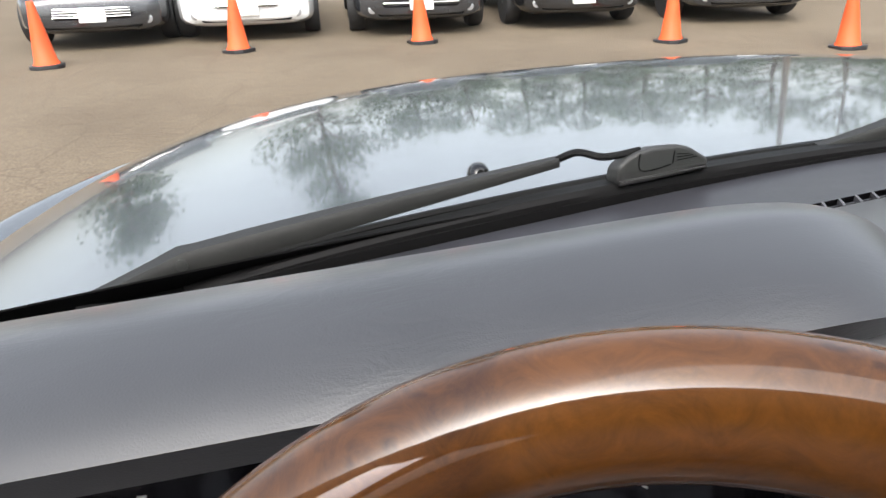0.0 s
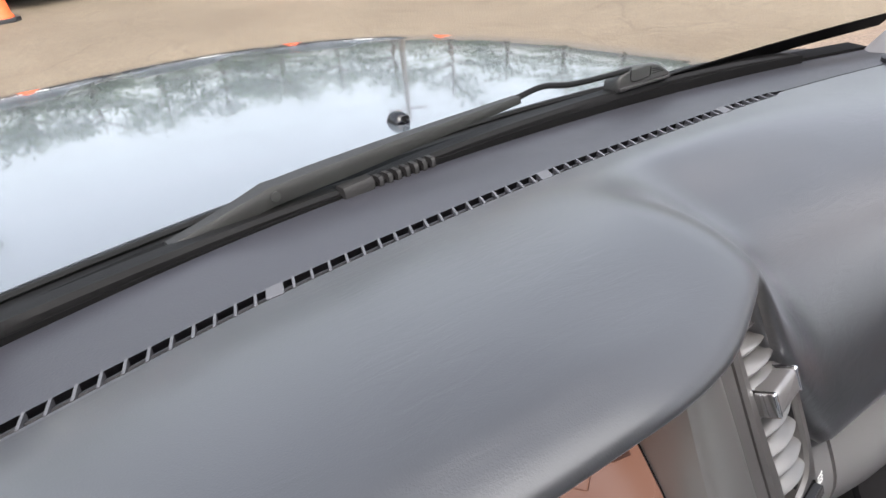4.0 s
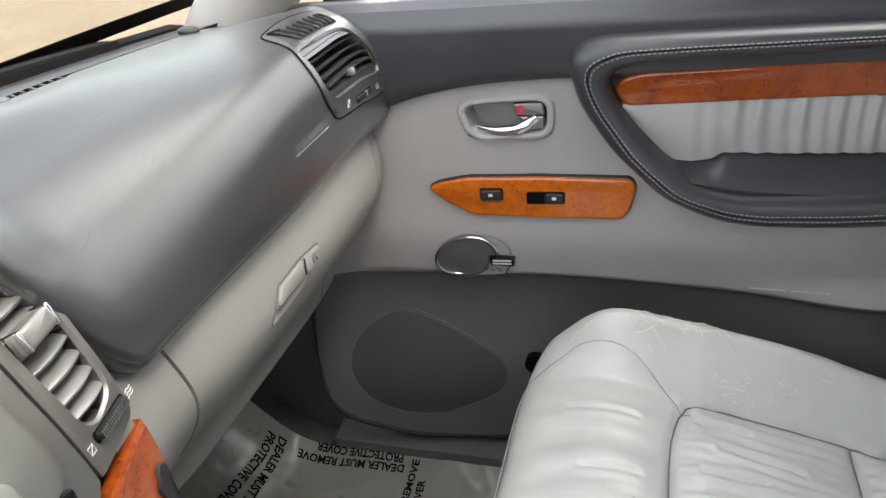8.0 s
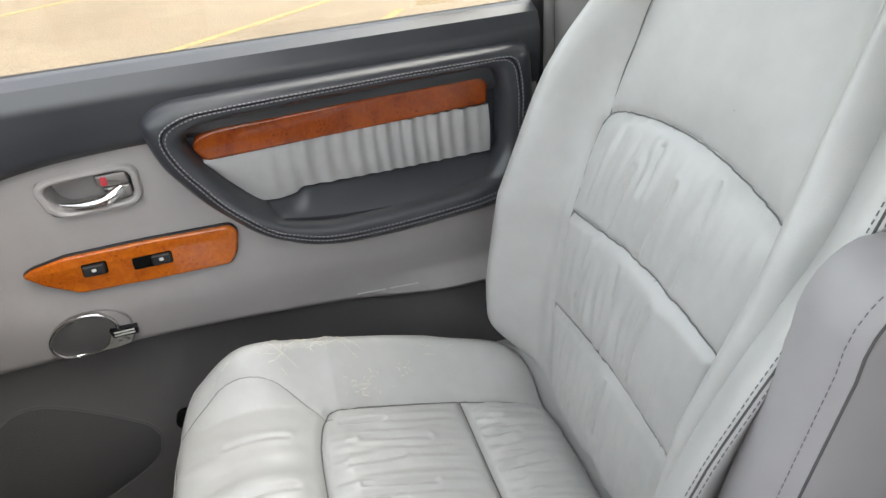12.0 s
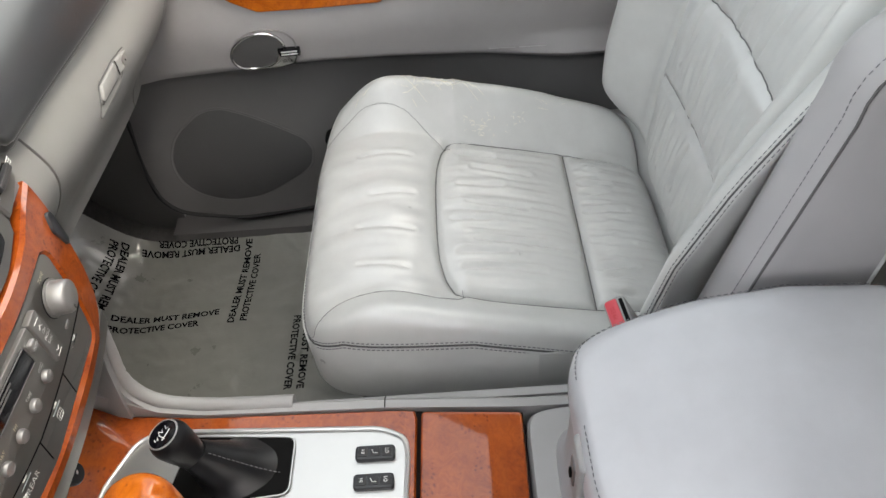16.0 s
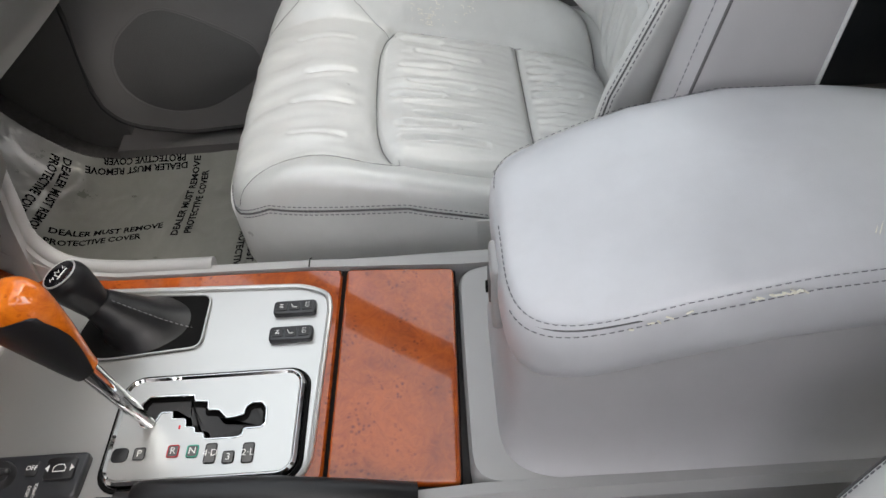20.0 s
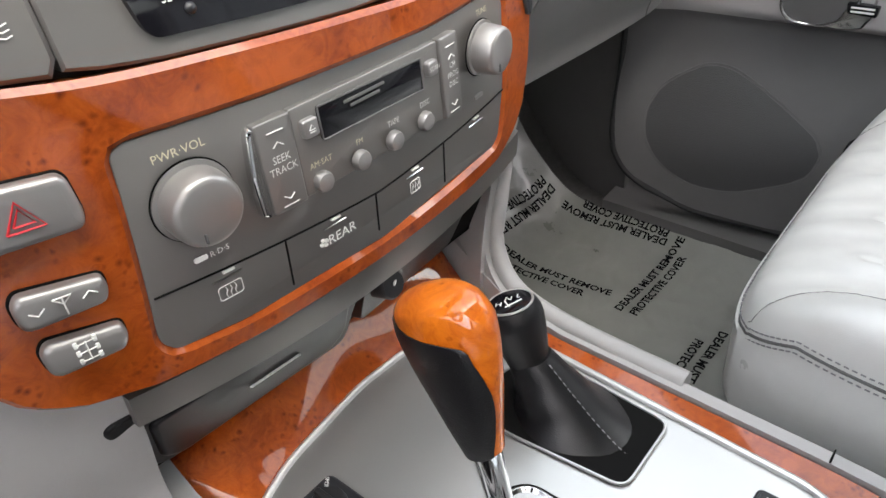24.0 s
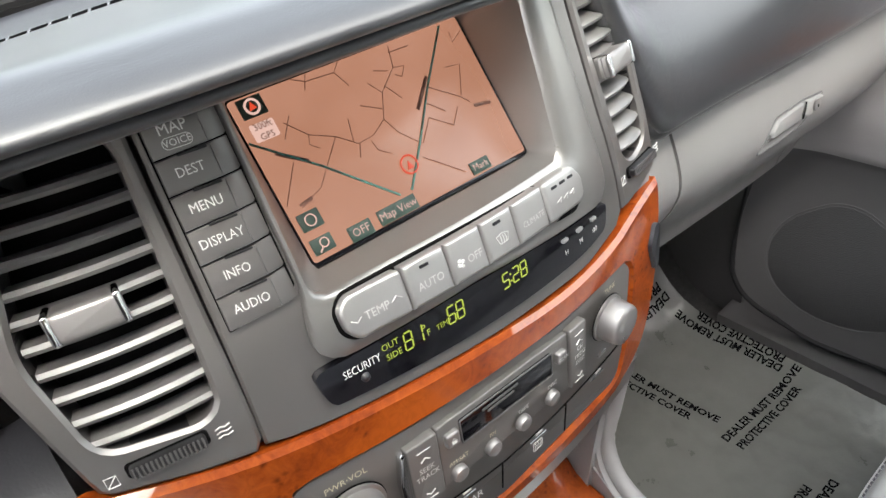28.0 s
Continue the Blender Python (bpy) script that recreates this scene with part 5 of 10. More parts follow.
# long row of climate keys
part("row_well", plate(rounded([(-0.0870, -0.0100), (-0.0800, -0.0035), (0.0830, -0.0062), (0.0900, -0.0130), (0.0885, -0.0270), (0.0820, -0.0315), (-0.0800, -0.0275), (-0.0865, -0.0220)], 0.006), face, 0.0058, -0.002, 0.0006), "void", STACK)
edges_ = [-0.0858, -0.0478, -0.0208, 0.0040, 0.0280, 0.0535, 0.0888]
for k in range(6):
    a, b = edges_[k] + 0.0004, edges_[k + 1] - 0.0004
    up = lambda u: -0.0045 - 0.016 * (u + 0.08) * 0.16
    dn = lambda u: -0.0262 - 0.016 * (u + 0.08) * 0.22
    o = [(a, dn(a)), (b, dn(b)), (b, up(b)), (a, up(a))]
    if k == 0:
        o = rounded([(a, -0.0095), (a + 0.0008, -0.0205), (a + 0.006, dn(a)), (b, dn(b)), (b, up(b)), (a + 0.006, up(a))], 0.003, 4)
    if k == 5:
        o = rounded([(a, dn(a)), (b - 0.006, dn(b)), (b - 0.0008, -0.0235), (b, -0.0125), (b - 0.006, up(b)), (a, up(a))], 0.003, 4)
    b_ = part("climate_key", plate(o, face, 0.0108, 0.0, 0.0026, 4), "key_silver", STACK, "silver climate key")
    c = (a + b) / 2
    if k == 0:
        text("TEMP", 0.0042, "key_ink", b_, face, c, -0.0165, name="caption", lift=0.0112)
        seg([(c - 0.0145, -0.0155), (c - 0.0115, -0.0175), (c - 0.0085, -0.0155)], 0.0003, "key_ink", b_, h=0.0111)
        seg([(c + 0.0085, -0.0165), (c + 0.0115, -0.0145), (c + 0.0145, -0.0165)], 0.0003, "key_ink", b_, h=0.0111)
    elif k == 1:
        text("AUTO", 0.0042, "key_ink", b_, face, c, -0.0170, name="caption", lift=0.0112)
    elif k == 2:
        text("OFF", 0.0042, "key_ink", b_, face, c + 0.0035, -0.0170, name="caption", lift=0.0112)
        for q in range(4):
            w = q * math.pi / 2 + 0.4
            part("fan_blade", plate(ellipse(0.0013, 0.0009, 8, c - 0.006 + 0.0016 * math.cos(w), -0.0170 + 0.0016 * math.sin(w)), face, 0.0111, 0.009, 0.0001), "key_ink", b_)
    elif k == 3:
        part("demist_icon", tube([face(c + u, -0.0170 + v, 0.0111) for u, v in [(-0.0045, 0.002), (0, 0.003), (0.0045, 0.002), (0.003, -0.002), (-0.003, -0.002)]], 0.0003, 4, closed=True), "key_ink", b_)
        for q in (-0.0018, 0, 0.0018):
            seg([(c + q, -0.0150), (c + q + 0.0004, -0.0170), (c + q, -0.0195)], 0.00025, "key_ink", b_, h=0.0112)
    elif k == 4:
        text("CLIMATE", 0.0032, "key_ink", b_, face, c, -0.0175, name="caption", lift=0.0112)
    else:
        for q in range(3):
            seg([(c - 0.009 + 0.006 * q, -0.0175), (c - 0.005 + 0.006 * q, -0.0160), (c - 0.006 + 0.006 * q, -0.0190)], 0.0003, "key_ink", b_, h=0.0111)
            part("key_lamp", plate(rrect(0.0048, 0.0014, 0.0004, 3, c - 0.0085 + 0.0075 * q, -0.0095), face, 0.0113, 0.006, 0.0002), "ink", b_)
    if k in (1, 3):
        part("key_lamp", plate(rrect(0.0055, 0.0015, 0.0004, 3, c - 0.001, -0.0085), face, 0.0113, 0.006, 0.0002), "ink", b_)

# black read-out strip
strip_hi = curve_of([(-0.1050, -0.0375), (-0.102, -0.0357), (-0.09, -0.0350), (0.0, -0.0350), (0.08, -0.0405), (0.112, -0.0425), (0.1165, -0.0440)])
strip_lo = curve_of([(-0.1050, -0.0400), (-0.1030, -0.0500), (-0.1000, -0.0550), (-0.096, -0.0563), (0.0, -0.0625), (0.08, -0.0640), (0.110, -0.0600), (0.1140, -0.0560), (0.1165, -0.0470)])


def strip_pt(s, t):
    u = -0.1050 + 0.2215 * (0.5 - 0.5 * math.cos(math.pi * s))
    return face(u, strip_lo(u) + (strip_hi(u) - strip_lo(u)) * t, 0.0013)


strip = part("readout_strip", sheet(strip_pt, 90, 8, 0.004, (0, 1, 0)), "gloss_black", STACK, "black read-out strip with green figures")
text("SECURITY", 0.0044, "white_ink", strip, face, -0.0812, -0.0426, name="caption", lift=0.0018, squeeze=0.80)
part("security_lamp", lathe([(0.0026, 0), (0.0026, 0.001), (0.0015, 0.0022), (0.0003, 0.0026)], face(-0.0811, -0.0488, 0.001), (-0.1, -1, 0.3), 14), "button", strip)
text("OUT", 0.0036, "lcd", strip, face, -0.0635, -0.0395, name="caption", lift=0.0018)
text("SIDE", 0.0036, "lcd", strip, face, -0.0627, -0.0454, name="caption", lift=0.0018)
text("TEMP", 0.0030, "lcd", strip, face, -0.0303, -0.0450, name="caption", lift=0.0018)
text("F", 0.0036, "lcd", strip, face, -0.0404, -0.0446, name="caption", lift=0.0018)
SEGS = {"0": "abcdef", "1": "bc", "2": "abged", "5": "afgcd", "6": "afgedc", "8": "abcdefg"}


def digit(d, cu, cv, h=0.0095, w=0.0048):
    p = {"a": ((-1, 1), (1, 1)), "b": ((1, 1), (1, 0)), "c": ((1, 0), (1, -1)), "d": ((-1, -1), (1, -1)), "e": ((-1, 0), (-1, -1)), "f": ((-1, 1), (-1, 0)), "g": ((-1, 0), (1, 0))}
    datas = []
    for q in SEGS[d]:
        (x0, y0), (x1, y1) = p[q]
        a = Vector((x0 * w / 2 + y0 * 0.0004, y0 * h / 2))
        b = Vector((x1 * w / 2 + y1 * 0.0004, y1 * h / 2))
        a, b = a.lerp(b, 0.1), b.lerp(a, 0.1)
        datas.append(tube([face(cu + a.x, cv + a.y, 0.0016), face(cu + b.x, cv + b.y, 0.0016)], 0.00045, 5))
    part("lit_figure", join(*datas), "lcd", strip)


for d, u in (("8", -0.0529), ("1", -0.0462), ("6", -0.0240), ("8", -0.0178), ("5", 0.0173), ("2", 0.0255), ("8", 0.0320)):
    digit(d, u, -0.0428 if u < 0 else -0.0438, 0.0095 if u < 0 else 0.0085)
part("lit_degree", tube([face(-0.0425 + 0.0009 * math.cos(a), -0.0402 + 0.0009 * math.sin(a), 0.0016) for a in [k * math.pi / 5 for k in range(10)]], 0.0003, 4, closed=True), "lcd", strip)
for dz in (-0.0418, -0.0458):
    part("lit_colon", plate(rrect(0.001, 0.001, 0.0003, 2, 0.0214, dz), face, 0.0018, 0.001, 0.0001), "lcd", strip)
for k, word in enumerate(("H", "M", ":00")):
    u = 0.0698 + 0.0151 * k
    part("clock_key", plate(rrect(0.0055, 0.0022, 0.0008, 3, u, -0.0450 - 0.0004 * k), face, 0.0030, 0.0, 0.0004), "satin", strip)
    text(word, 0.0034, "white_ink", strip, face, u + 0.0005, -0.0534, name="caption", lift=0.0018)
    
# ---- air vents on both sides ----
def stack_vent(side):
    vent = thing("stack_air_vent", face(side * 0.17, 0.03, 0), "warm grey air vent with ten broad slats and a chrome tab", "air vent", group="stack air vents")
    sx = lambda u: side * u
    out = [(sx(a), b) for a, b in ((0.1345, 0.104), (0.1380, -0.060), (0.165, -0.0558), (0.187 if side > 0 else 0.207, -0.0505 if side > 0 else -0.046), (0.192 if side > 0 else 0.222, 0.02), (0.180 if side > 0 else 0.205, 0.085), (0.160, 0.106))]
    inn = rounded([(sx(a), b) for a, b in ((0.1410, 0.088), (0.1490, -0.027), (0.158, -0.0325), (0.180 if side > 0 else 0.2, -0.027), (0.184 if side > 0 else 0.2085, 0.02), (0.172 if side > 0 else 0.192, 0.082), (0.155, 0.096))], 0.010, 5)
    if side < 0:
        out, inn = out[::-1], inn[::-1]
    part("vent_frame", ring_panel(rounded(out, 0.004, 3), inn, 0.001, 0.016, 96, 0.002), "bezel", vent, "warm grey metallic vent frame")
    part("vent_well", plate(inn, face, -0.028, -0.032, 0.0005), "void", vent)
    part("vent_throat", rings([[face(u, v, h) for u, v in inn] for h in (-0.002, -0.03)], caps=False), "black", vent)
    for k in range(10):
        z = -0.022 + 0.0112 * k
        a0, a1 = 0.1475 - 0.006 * ease(-0.03, 0.09, z), (0.183 if side > 0 else 0.206) - 0.012 * ease(0.03, 0.09, z)
        tilt = 0.0055 if side > 0 else 0.0
        prof = [(-0.0100, tilt - 0.0025), (0.0025, -0.0028), (0.0042, -0.0010), (0.0030, 0.0010), (-0.0100, tilt + 0.0015)]
        sec = []
        for q in range(9):
            u = a0 + (a1 - a0) * q / 8
            bow = 0.0035 * math.sin(math.pi * q / 8)
            sec.append([face(sx(u), z + dz, h - 0.006 + bow) for h, dz in prof])
        part("slat", rings(sec), "slat", vent)
    c = (0.178 if side < 0 else 0.161)
    tab = part("vane_tab", plate(rrect(0.026, 0.0130, 0.003, 4, sx(c), 0.0290), face, 0.0105, -0.006, 0.003, 4), "knob", vent, "satin grey vane tab")
    for e in (-1, 1):
        part("chrome_end", plate(rrect(0.0035, 0.0138, 0.0015, 3, sx(c) + e * 0.0135, 0.0290), face, 0.0108, -0.006, 0.0015, 3), "chrome", tab)
    wc = 0.176 if side < 0 else 0.166
    part("wheel_slot", plate(rrect(0.036, 0.0075, 0.002, 4, sx(wc), -0.0385), face, 0.0016, -0.002, 0.0004), "void", vent)
    wheel_ = part("thumb_wheel", plate(rrect(0.033, 0.0060, 0.002, 4, sx(wc), -0.0385), face, 0.0060, -0.002, 0.002), "black", vent)
    for q in range(16):
        part("wheel_rib", tube([face(sx(wc) - 0.015 + 0.002 * q, -0.0411, 0.0058), face(sx(wc) - 0.015 + 0.002 * q, -0.0359, 0.0058)], 0.0006, 4), "grey_dark", wheel_)
    e = 0.0245 * side if side > 0 else 0.0245
    for q in range(3):
        v = -0.0418 + 0.0022 * q
        seg([(sx(wc) + e - 0.0035, v - 0.0003), (sx(wc) + e - 0.001, v + 0.0004), (sx(wc) + e + 0.001, v - 0.0003), (sx(wc) + e + 0.0035, v + 0.0004)], 0.00035, "white_ink", vent, "airflow_mark", 0.0014)
    seg([(sx(wc) - e - 0.0025, -0.0425), (sx(wc) - e + 0.0025, -0.0425), (sx(wc) - e + 0.0025, -0.0375), (sx(wc) - e - 0.0025, -0.0375), (sx(wc) - e - 0.0025, -0.0425), (sx(wc) - e + 0.0025, -0.0375)], 0.0003, "white_ink", vent, "shut_mark", 0.0014)


stack_vent(-1)
stack_vent(1)

# ---- wood, radio and switches ----
wood_top = curve_of([(-0.23, -0.040), (-0.205, -0.0475), (-0.138, -0.0615), (-0.067, -0.0682), (0.0, -0.0735), (0.068, -0.0785), (0.12, -0.0745), (0.155, -0.0655), (0.187, -0.0510)])
wood_out = [(u, wood_top(u)) for u in [0.187 - 0.0139 * k for k in range(31)]] + [(-0.2300, -0.042), (-0.2290, -0.10), (-0.2230, -0.150), (-0.2150, -0.1730), (-0.2040, -0.1920), (-0.1850, -0.2050), (-0.1500, -0.2150), (-0.09, -0.2195), (0.0, -0.2215), (0.09, -0.2215), (0.130, -0.2190), (0.1560, -0.2060), (0.1700, -0.1900), (0.1790, -0.1600), (0.1850, -0.1150), (0.1880, -0.08)]
radio_out = rounded([(-0.1350, -0.0935), (-0.1290, -0.0905), (-0.06, -0.0940), (0.06, -0.0985), (0.1340, -0.0975), (0.1405, -0.1060), (0.1375, -0.160), (0.1300, -0.1990), (0.1230, -0.2040), (0.0, -0.2065), (-0.10, -0.2035), (-0.1380, -0.1990), (-0.1440, -0.1900), (-0.1400, -0.150)], 0.006, 4)
part("wood_panel", ring_panel(wood_out, radio_out, 0.0035, 0.012, 160, 0.003), "wood", STACK, "lacquered burl wood panel")
RADIO = part("radio_face", plate(radio_out, face, 0.0018, -0.006, 0.001), "radio", STACK, "warm grey radio with round knobs and key rows")
# engraved joints of the lower key row
row_top = lambda u: -0.1655 - 0.0085 * (1 - abs(u) / 0.14) - 0.004 * (u + 0.14)
for a, b in (((-0.1395, row_top(-0.14)), (0.1365, row_top(0.137))),):
    seg([(a[0] + (b[0] - a[0]) * k / 16, row_top(a[0] + (b[0] - a[0]) * k / 16)) for k in range(17)], 0.0006, "void", RADIO, "key_joint", 0.0018)
for u in (-0.0690, -0.0045, 0.0600):
    seg([(u, row_top(u)), (u - 0.0005, -0.1995)], 0.0006, "void", RADIO, "key_joint", 0.0018)
for u, word in ((-0.104, "defog"), (-0.037, "REAR"), (0.029, "mirror"), (0.097, "")):
    z = row_top(u)
    seg([(u - 0.008, z - 0.0048), (u + 0.008, z - 0.0048)], 0.0006, "chrome", RADIO, "key_line", 0.0022)
    part("key_lamp", plate(rrect(0.0065, 0.0013, 0.0004, 3, u + 0.0015, z - 0.0018), face, 0.0026, 0.001, 0.0002), "white_ink", RADIO)
    if word == "REAR":
        text("REAR", 0.0062, "white_ink", RADIO, face, u + 0.004, z - 0.0130, name="caption", lift=0.0024)
        for q in range(4):
            w = q * math.pi / 2 + 0.4
            part("fan_blade", plate(ellipse(0.0014, 0.0010, 8, u - 0.0085 + 0.0018 * math.cos(w), z - 0.0130 + 0.0018 * math.sin(w)), face, 0.0023, 0.001, 0.0001), "white_ink", RADIO)
    elif word:
        w, h = (0.013, 0.008) if word == "defog" else (0.009, 0.008)
        part("defog_icon", tube([face(u + a, z - 0.0130 + b, 0.0022) for a, b in rrect(w, h, 0.0015, 3)], 0.0003, 4, closed=True), "white_ink", RADIO)
        for q in (-0.0025, 0, 0.0025):
            seg([(u + q, z - 0.0100), (u + q + 0.0007, z - 0.0120), (u + q - 0.0004, z - 0.0140), (u + q, z - 0.0160)], 0.0003, "white_ink", RADIO, "heat_mark", 0.0023)
# knobs
def radio_knob(u, v, r, depth):
    n = Vector((1.2 * u, -1, -0.02)).normalized()
    k = part("volume_knob", lathe([(r * 1.12, 0.0), (r * 1.12, 0.002), (r * 1.0, 0.0025), (r, 0.006), (r * 0.97, depth - 0.003), (r * 0.90, depth - 0.0008), (r * 0.80, depth), (r * 0.3, depth + 0.0004), (0.0005, depth + 0.0005)], face(u, v, 0.0015), n, 40), "knob", RADIO, "grey metallic turning knob")
    part("knob_gap", lathe([(r * 1.16, 0.0), (r * 1.16, 0.0006), (r * 1.0, 0.0007)], face(u, v, 0.0015), n, 40), "void", k)
    part("knob_mark", plate(rrect(0.0012, 0.005, 0.0004, 2, u - 0.3 * r, v - 0.62 * r), lambda a, b, h: face(a, b, 0.0015 + depth + h), 0.0006, -0.001, 0.0002), "grey_dark", k)


radio_knob(-0.1085, -0.1265, 0.0178, 0.017)
radio_knob(0.1075, -0.1265, 0.0155, 0.017)
text("PWR·VOL", 0.0042, "cream_ink", RADIO, face, -0.1078, -0.1025, name="caption", lift=0.0022)
text("TUNE", 0.0036, "cream_ink", RADIO, face, 0.1125, -0.1055, name="caption", lift=0.0022)
text("R·D·S", 0.0032, "white_ink", RADIO, face, -0.1040, -0.1568, name="caption", lift=0.0022)
part("logo_bar", plate(rrect(0.007, 0.0026, 0.001, 3, -0.1135, -0.1568), face, 0.0021, 0.001, 0.0002), "white_ink", RADIO)
part("logo_bar", plate(rrect(0.010, 0.0030, 0.001, 3, 0.1035, -0.1575), face, 0.0021, 0.001, 0.0002), "knob", RADIO)
# seek column and cassette block
def tall_key(u0, u1, v0, v1, words, name):
    k = part(name, plate(rounded([(u0, v0), (u1, v0), (u1, v1), (u0, v1)], 0.0012, 3), face, 0.0062, 0.0, 0.0012, 3), "radio", RADIO, "grey rocker key")
    c = (u0 + u1) / 2
    seg([(c - 0.003, v1 - 0.0135), (c, v1 - 0.0112), (c + 0.003, v1 - 0.0135)], 0.00035, "white_ink", k, "arrow", 0.0064)
    seg([(c - 0.003, v0 + 0.0085), (c, v0 + 0.0062), (c + 0.003, v0 + 0.0085)], 0.00035, "white_ink", k, "arrow", 0.0064)
    seg([(c - 0.0045, v1 - 0.006), (c + 0.0045, v1 - 0.006)], 0.0003, "white_ink", k, "bar", 0.0064)
    seg([(c - 0.0045, v0 + 0.0030), (c + 0.0045, v0 + 0.0030)], 0.0003, "white_ink", k, "bar", 0.0064)
    for i, w in enumerate(words):
        text(w, 0.0040 if len(words) < 3 else 0.0034, "white_ink", k, face, c, (v0 + v1) / 2 + 0.0015 + (len(words) - 1) * 0.0028 - 0.0056 * i, name="caption", lift=0.0066, squeeze=0.9)
    return k


tall_key(-0.0735, -0.0527, -0.1520, -0.1040, ("SEEK", "TRACK"), "seek_key")
part("seek_chrome", plate(rounded([(-0.0790, -0.1500), (-0.0745, -0.1525), (-0.0742, -0.1040), (-0.0770, -0.1070), (-0.0800, -0.128)], 0.001, 3), face, 0.0055, 0.0, 0.002, 3), "chrome", RADIO, "bright chrome edge of the seek key")
tall_key(0.0600, 0.0772, -0.1545, -0.1055, ("CH", "PROG", "DISC"), "channel_key")
deck = part("tape_deck", plate(rounded([(-0.0520, -0.1520), (0.0592, -0.1540), (0.0592, -0.1060), (-0.0520, -0.1040)], 0.0012, 3), face, 0.0042, 0.0, 0.001, 3), "radio", RADIO, "grey tape deck block")
part("tape_slot", plate(rounded([(-0.0360, -0.1260), (0.0420, -0.1280), (0.0420, -0.1105), (-0.0360, -0.1085)], 0.0012, 3), face, 0.0046, 0.003, 0.0003), "gloss_black", deck, "smoky dark tape slot window")
part("slot_frame", tube([face(u, v, 0.0046) for u, v in rounded([(-0.0360, -0.1260), (0.0420, -0.1280), (0.0420, -0.1105), (-0.0360, -0.1085)], 0.0012, 3)], 0.0006, 5, closed=True), "grey_dark", deck)
for u, v, s_ in ((-0.0430, -0.1162, 0.0095), (0.0505, -0.1185, 0.0085)):
    k = part("deck_key", plate(rrect(s_, s_, 0.0016, 3, u, v), face, 0.0072, 0.003, 0.0014, 3), "knob", deck)
    if u < 0:
        seg([(u - 0.0018, v - 0.0006), (u, v + 0.0018), (u + 0.0018, v - 0.0006), (u - 0.0018, v - 0.0006)], 0.0003, "white_ink", k, "eject_mark", 0.0074)
        seg([(u - 0.0018, v - 0.0018), (u + 0.0018, v - 0.0018)], 0.0003, "white_ink", k, "eject_mark", 0.0074)
    else:
        text("SCAN", 0.0026, "white_ink", k, face, u, v, name="caption", lift=0.0076)
for u, word in ((-0.0412, "AM·SAT"), (-0.0142, "FM"), (0.0126, "TAPE"), (0.0405, "DISC")):
    part("band_key", lathe([(0.0058, 0), (0.0058, 0.0025), (0.0050, 0.0044), (0.003, 0.0050), (0.0004, 0.0052)], face(u, -0.1470, 0.0035), (1.2 * u, -1, 0), 22), "knob", deck, "round grey band key")
    text(word, 0.0034, "white_ink" if u > 0 else "cream_ink", deck, face, u + 0.001, -0.1365, name="caption", lift=0.0047, squeeze=0.9)
for k in range(2):
    part("fine_print", plate(rrect(0.03 - 0.008 * k, 0.0016, 0.0004, 2, -0.004, -0.1125 - 0.003 * k), face, 0.0049, 0.0044, 0.0001), "grey_dark", deck)

# three switches in the wood
def wood_switch(pts, name, label):
    part("switch_rim", plate([(a + (a - sum(p[0] for p in pts) / len(pts)) * 0.05, b + (b - sum(p[1] for p in pts) / len(pts)) * 0.07) for a, b in rounded(pts, 0.006, 5)], face, 0.0042, 0.0, 0.0006), "void", STACK)
    return part(name, plate(rounded(pts, 0.0055, 5), face, 0.0105, 0.0, 0.0035, 5), "knob", STACK, label)


k = wood_switch([(-0.1950, -0.1135), (-0.1545, -0.1155), (-0.1525, -0.1095), (-0.1535, -0.0945), (-0.1560, -0.0915), (-0.1925, -0.0870), (-0.1965, -0.0905)], "hazard_switch", "grey hazard switch with a red triangle")
for r in (1.0, 0.55):
    seg([(-0.1735 + r * a, -0.1020 + r * b) for a, b in ((-0.0068, -0.0048), (0.0068, -0.0056), (0.0, 0.0068), (-0.0068, -0.0048))], 0.0006, "red_ink", k, "triangle", 0.0108)
k = wood_switch([(-0.1912, -0.1500), (-0.1580, -0.1512), (-0.1555, -0.1450), (-0.1562, -0.1385), (-0.1880, -0.1325), (-0.1915, -0.1375)], "aerial_switch", "grey aerial switch")
seg([(-0.1735, -0.1475), (-0.1735, -0.1390)], 0.0004, "white_ink", k, "aerial_mark", 0.0108)
seg([(-0.1770, -0.1385), (-0.1735, -0.1420), (-0.1700, -0.1390), (-0.1770, -0.1385)], 0.0004, "white_ink", k, "aerial_mark", 0.0108)
seg([(-0.1865, -0.1405), (-0.1835, -0.1430), (-0.1805, -0.1405)], 0.0004, "white_ink", k, "arrow", 0.0106)
seg([(-0.1665, -0.1435), (-0.1635, -0.1410), (-0.1605, -0.1435)], 0.0004, "white_ink", k, "arrow", 0.0106)
k = wood_switch([(-0.1890, -0.1770), (-0.1585, -0.1780), (-0.1555, -0.1720), (-0.1562, -0.1650), (-0.1865, -0.1590), (-0.1900, -0.1640)], "drive_lock_switch", "grey drive lock switch")
for dx in (-0.003, 0.003):
    for q in (-0.0045, 0.0, 0.0045):
        part("wheel_mark", plate(rrect(0.0018, 0.0030, 0.0004, 2, -0.1728 + dx * 1.3, -0.1685 + q), face, 0.0108, 0.009, 0.0002), "white_ink", k)
seg([(-0.1728, -0.1735), (-0.1728, -0.1635)], 0.0004, "white_ink", k, "axle_mark", 0.0108)
for q in (-0.0045, 0.0, 0.0045):
    seg([(-0.1765, -0.1685 + q), (-0.169, -0.1685 + q)], 0.0003, "white_ink", k, "axle_mark", 0.0108)
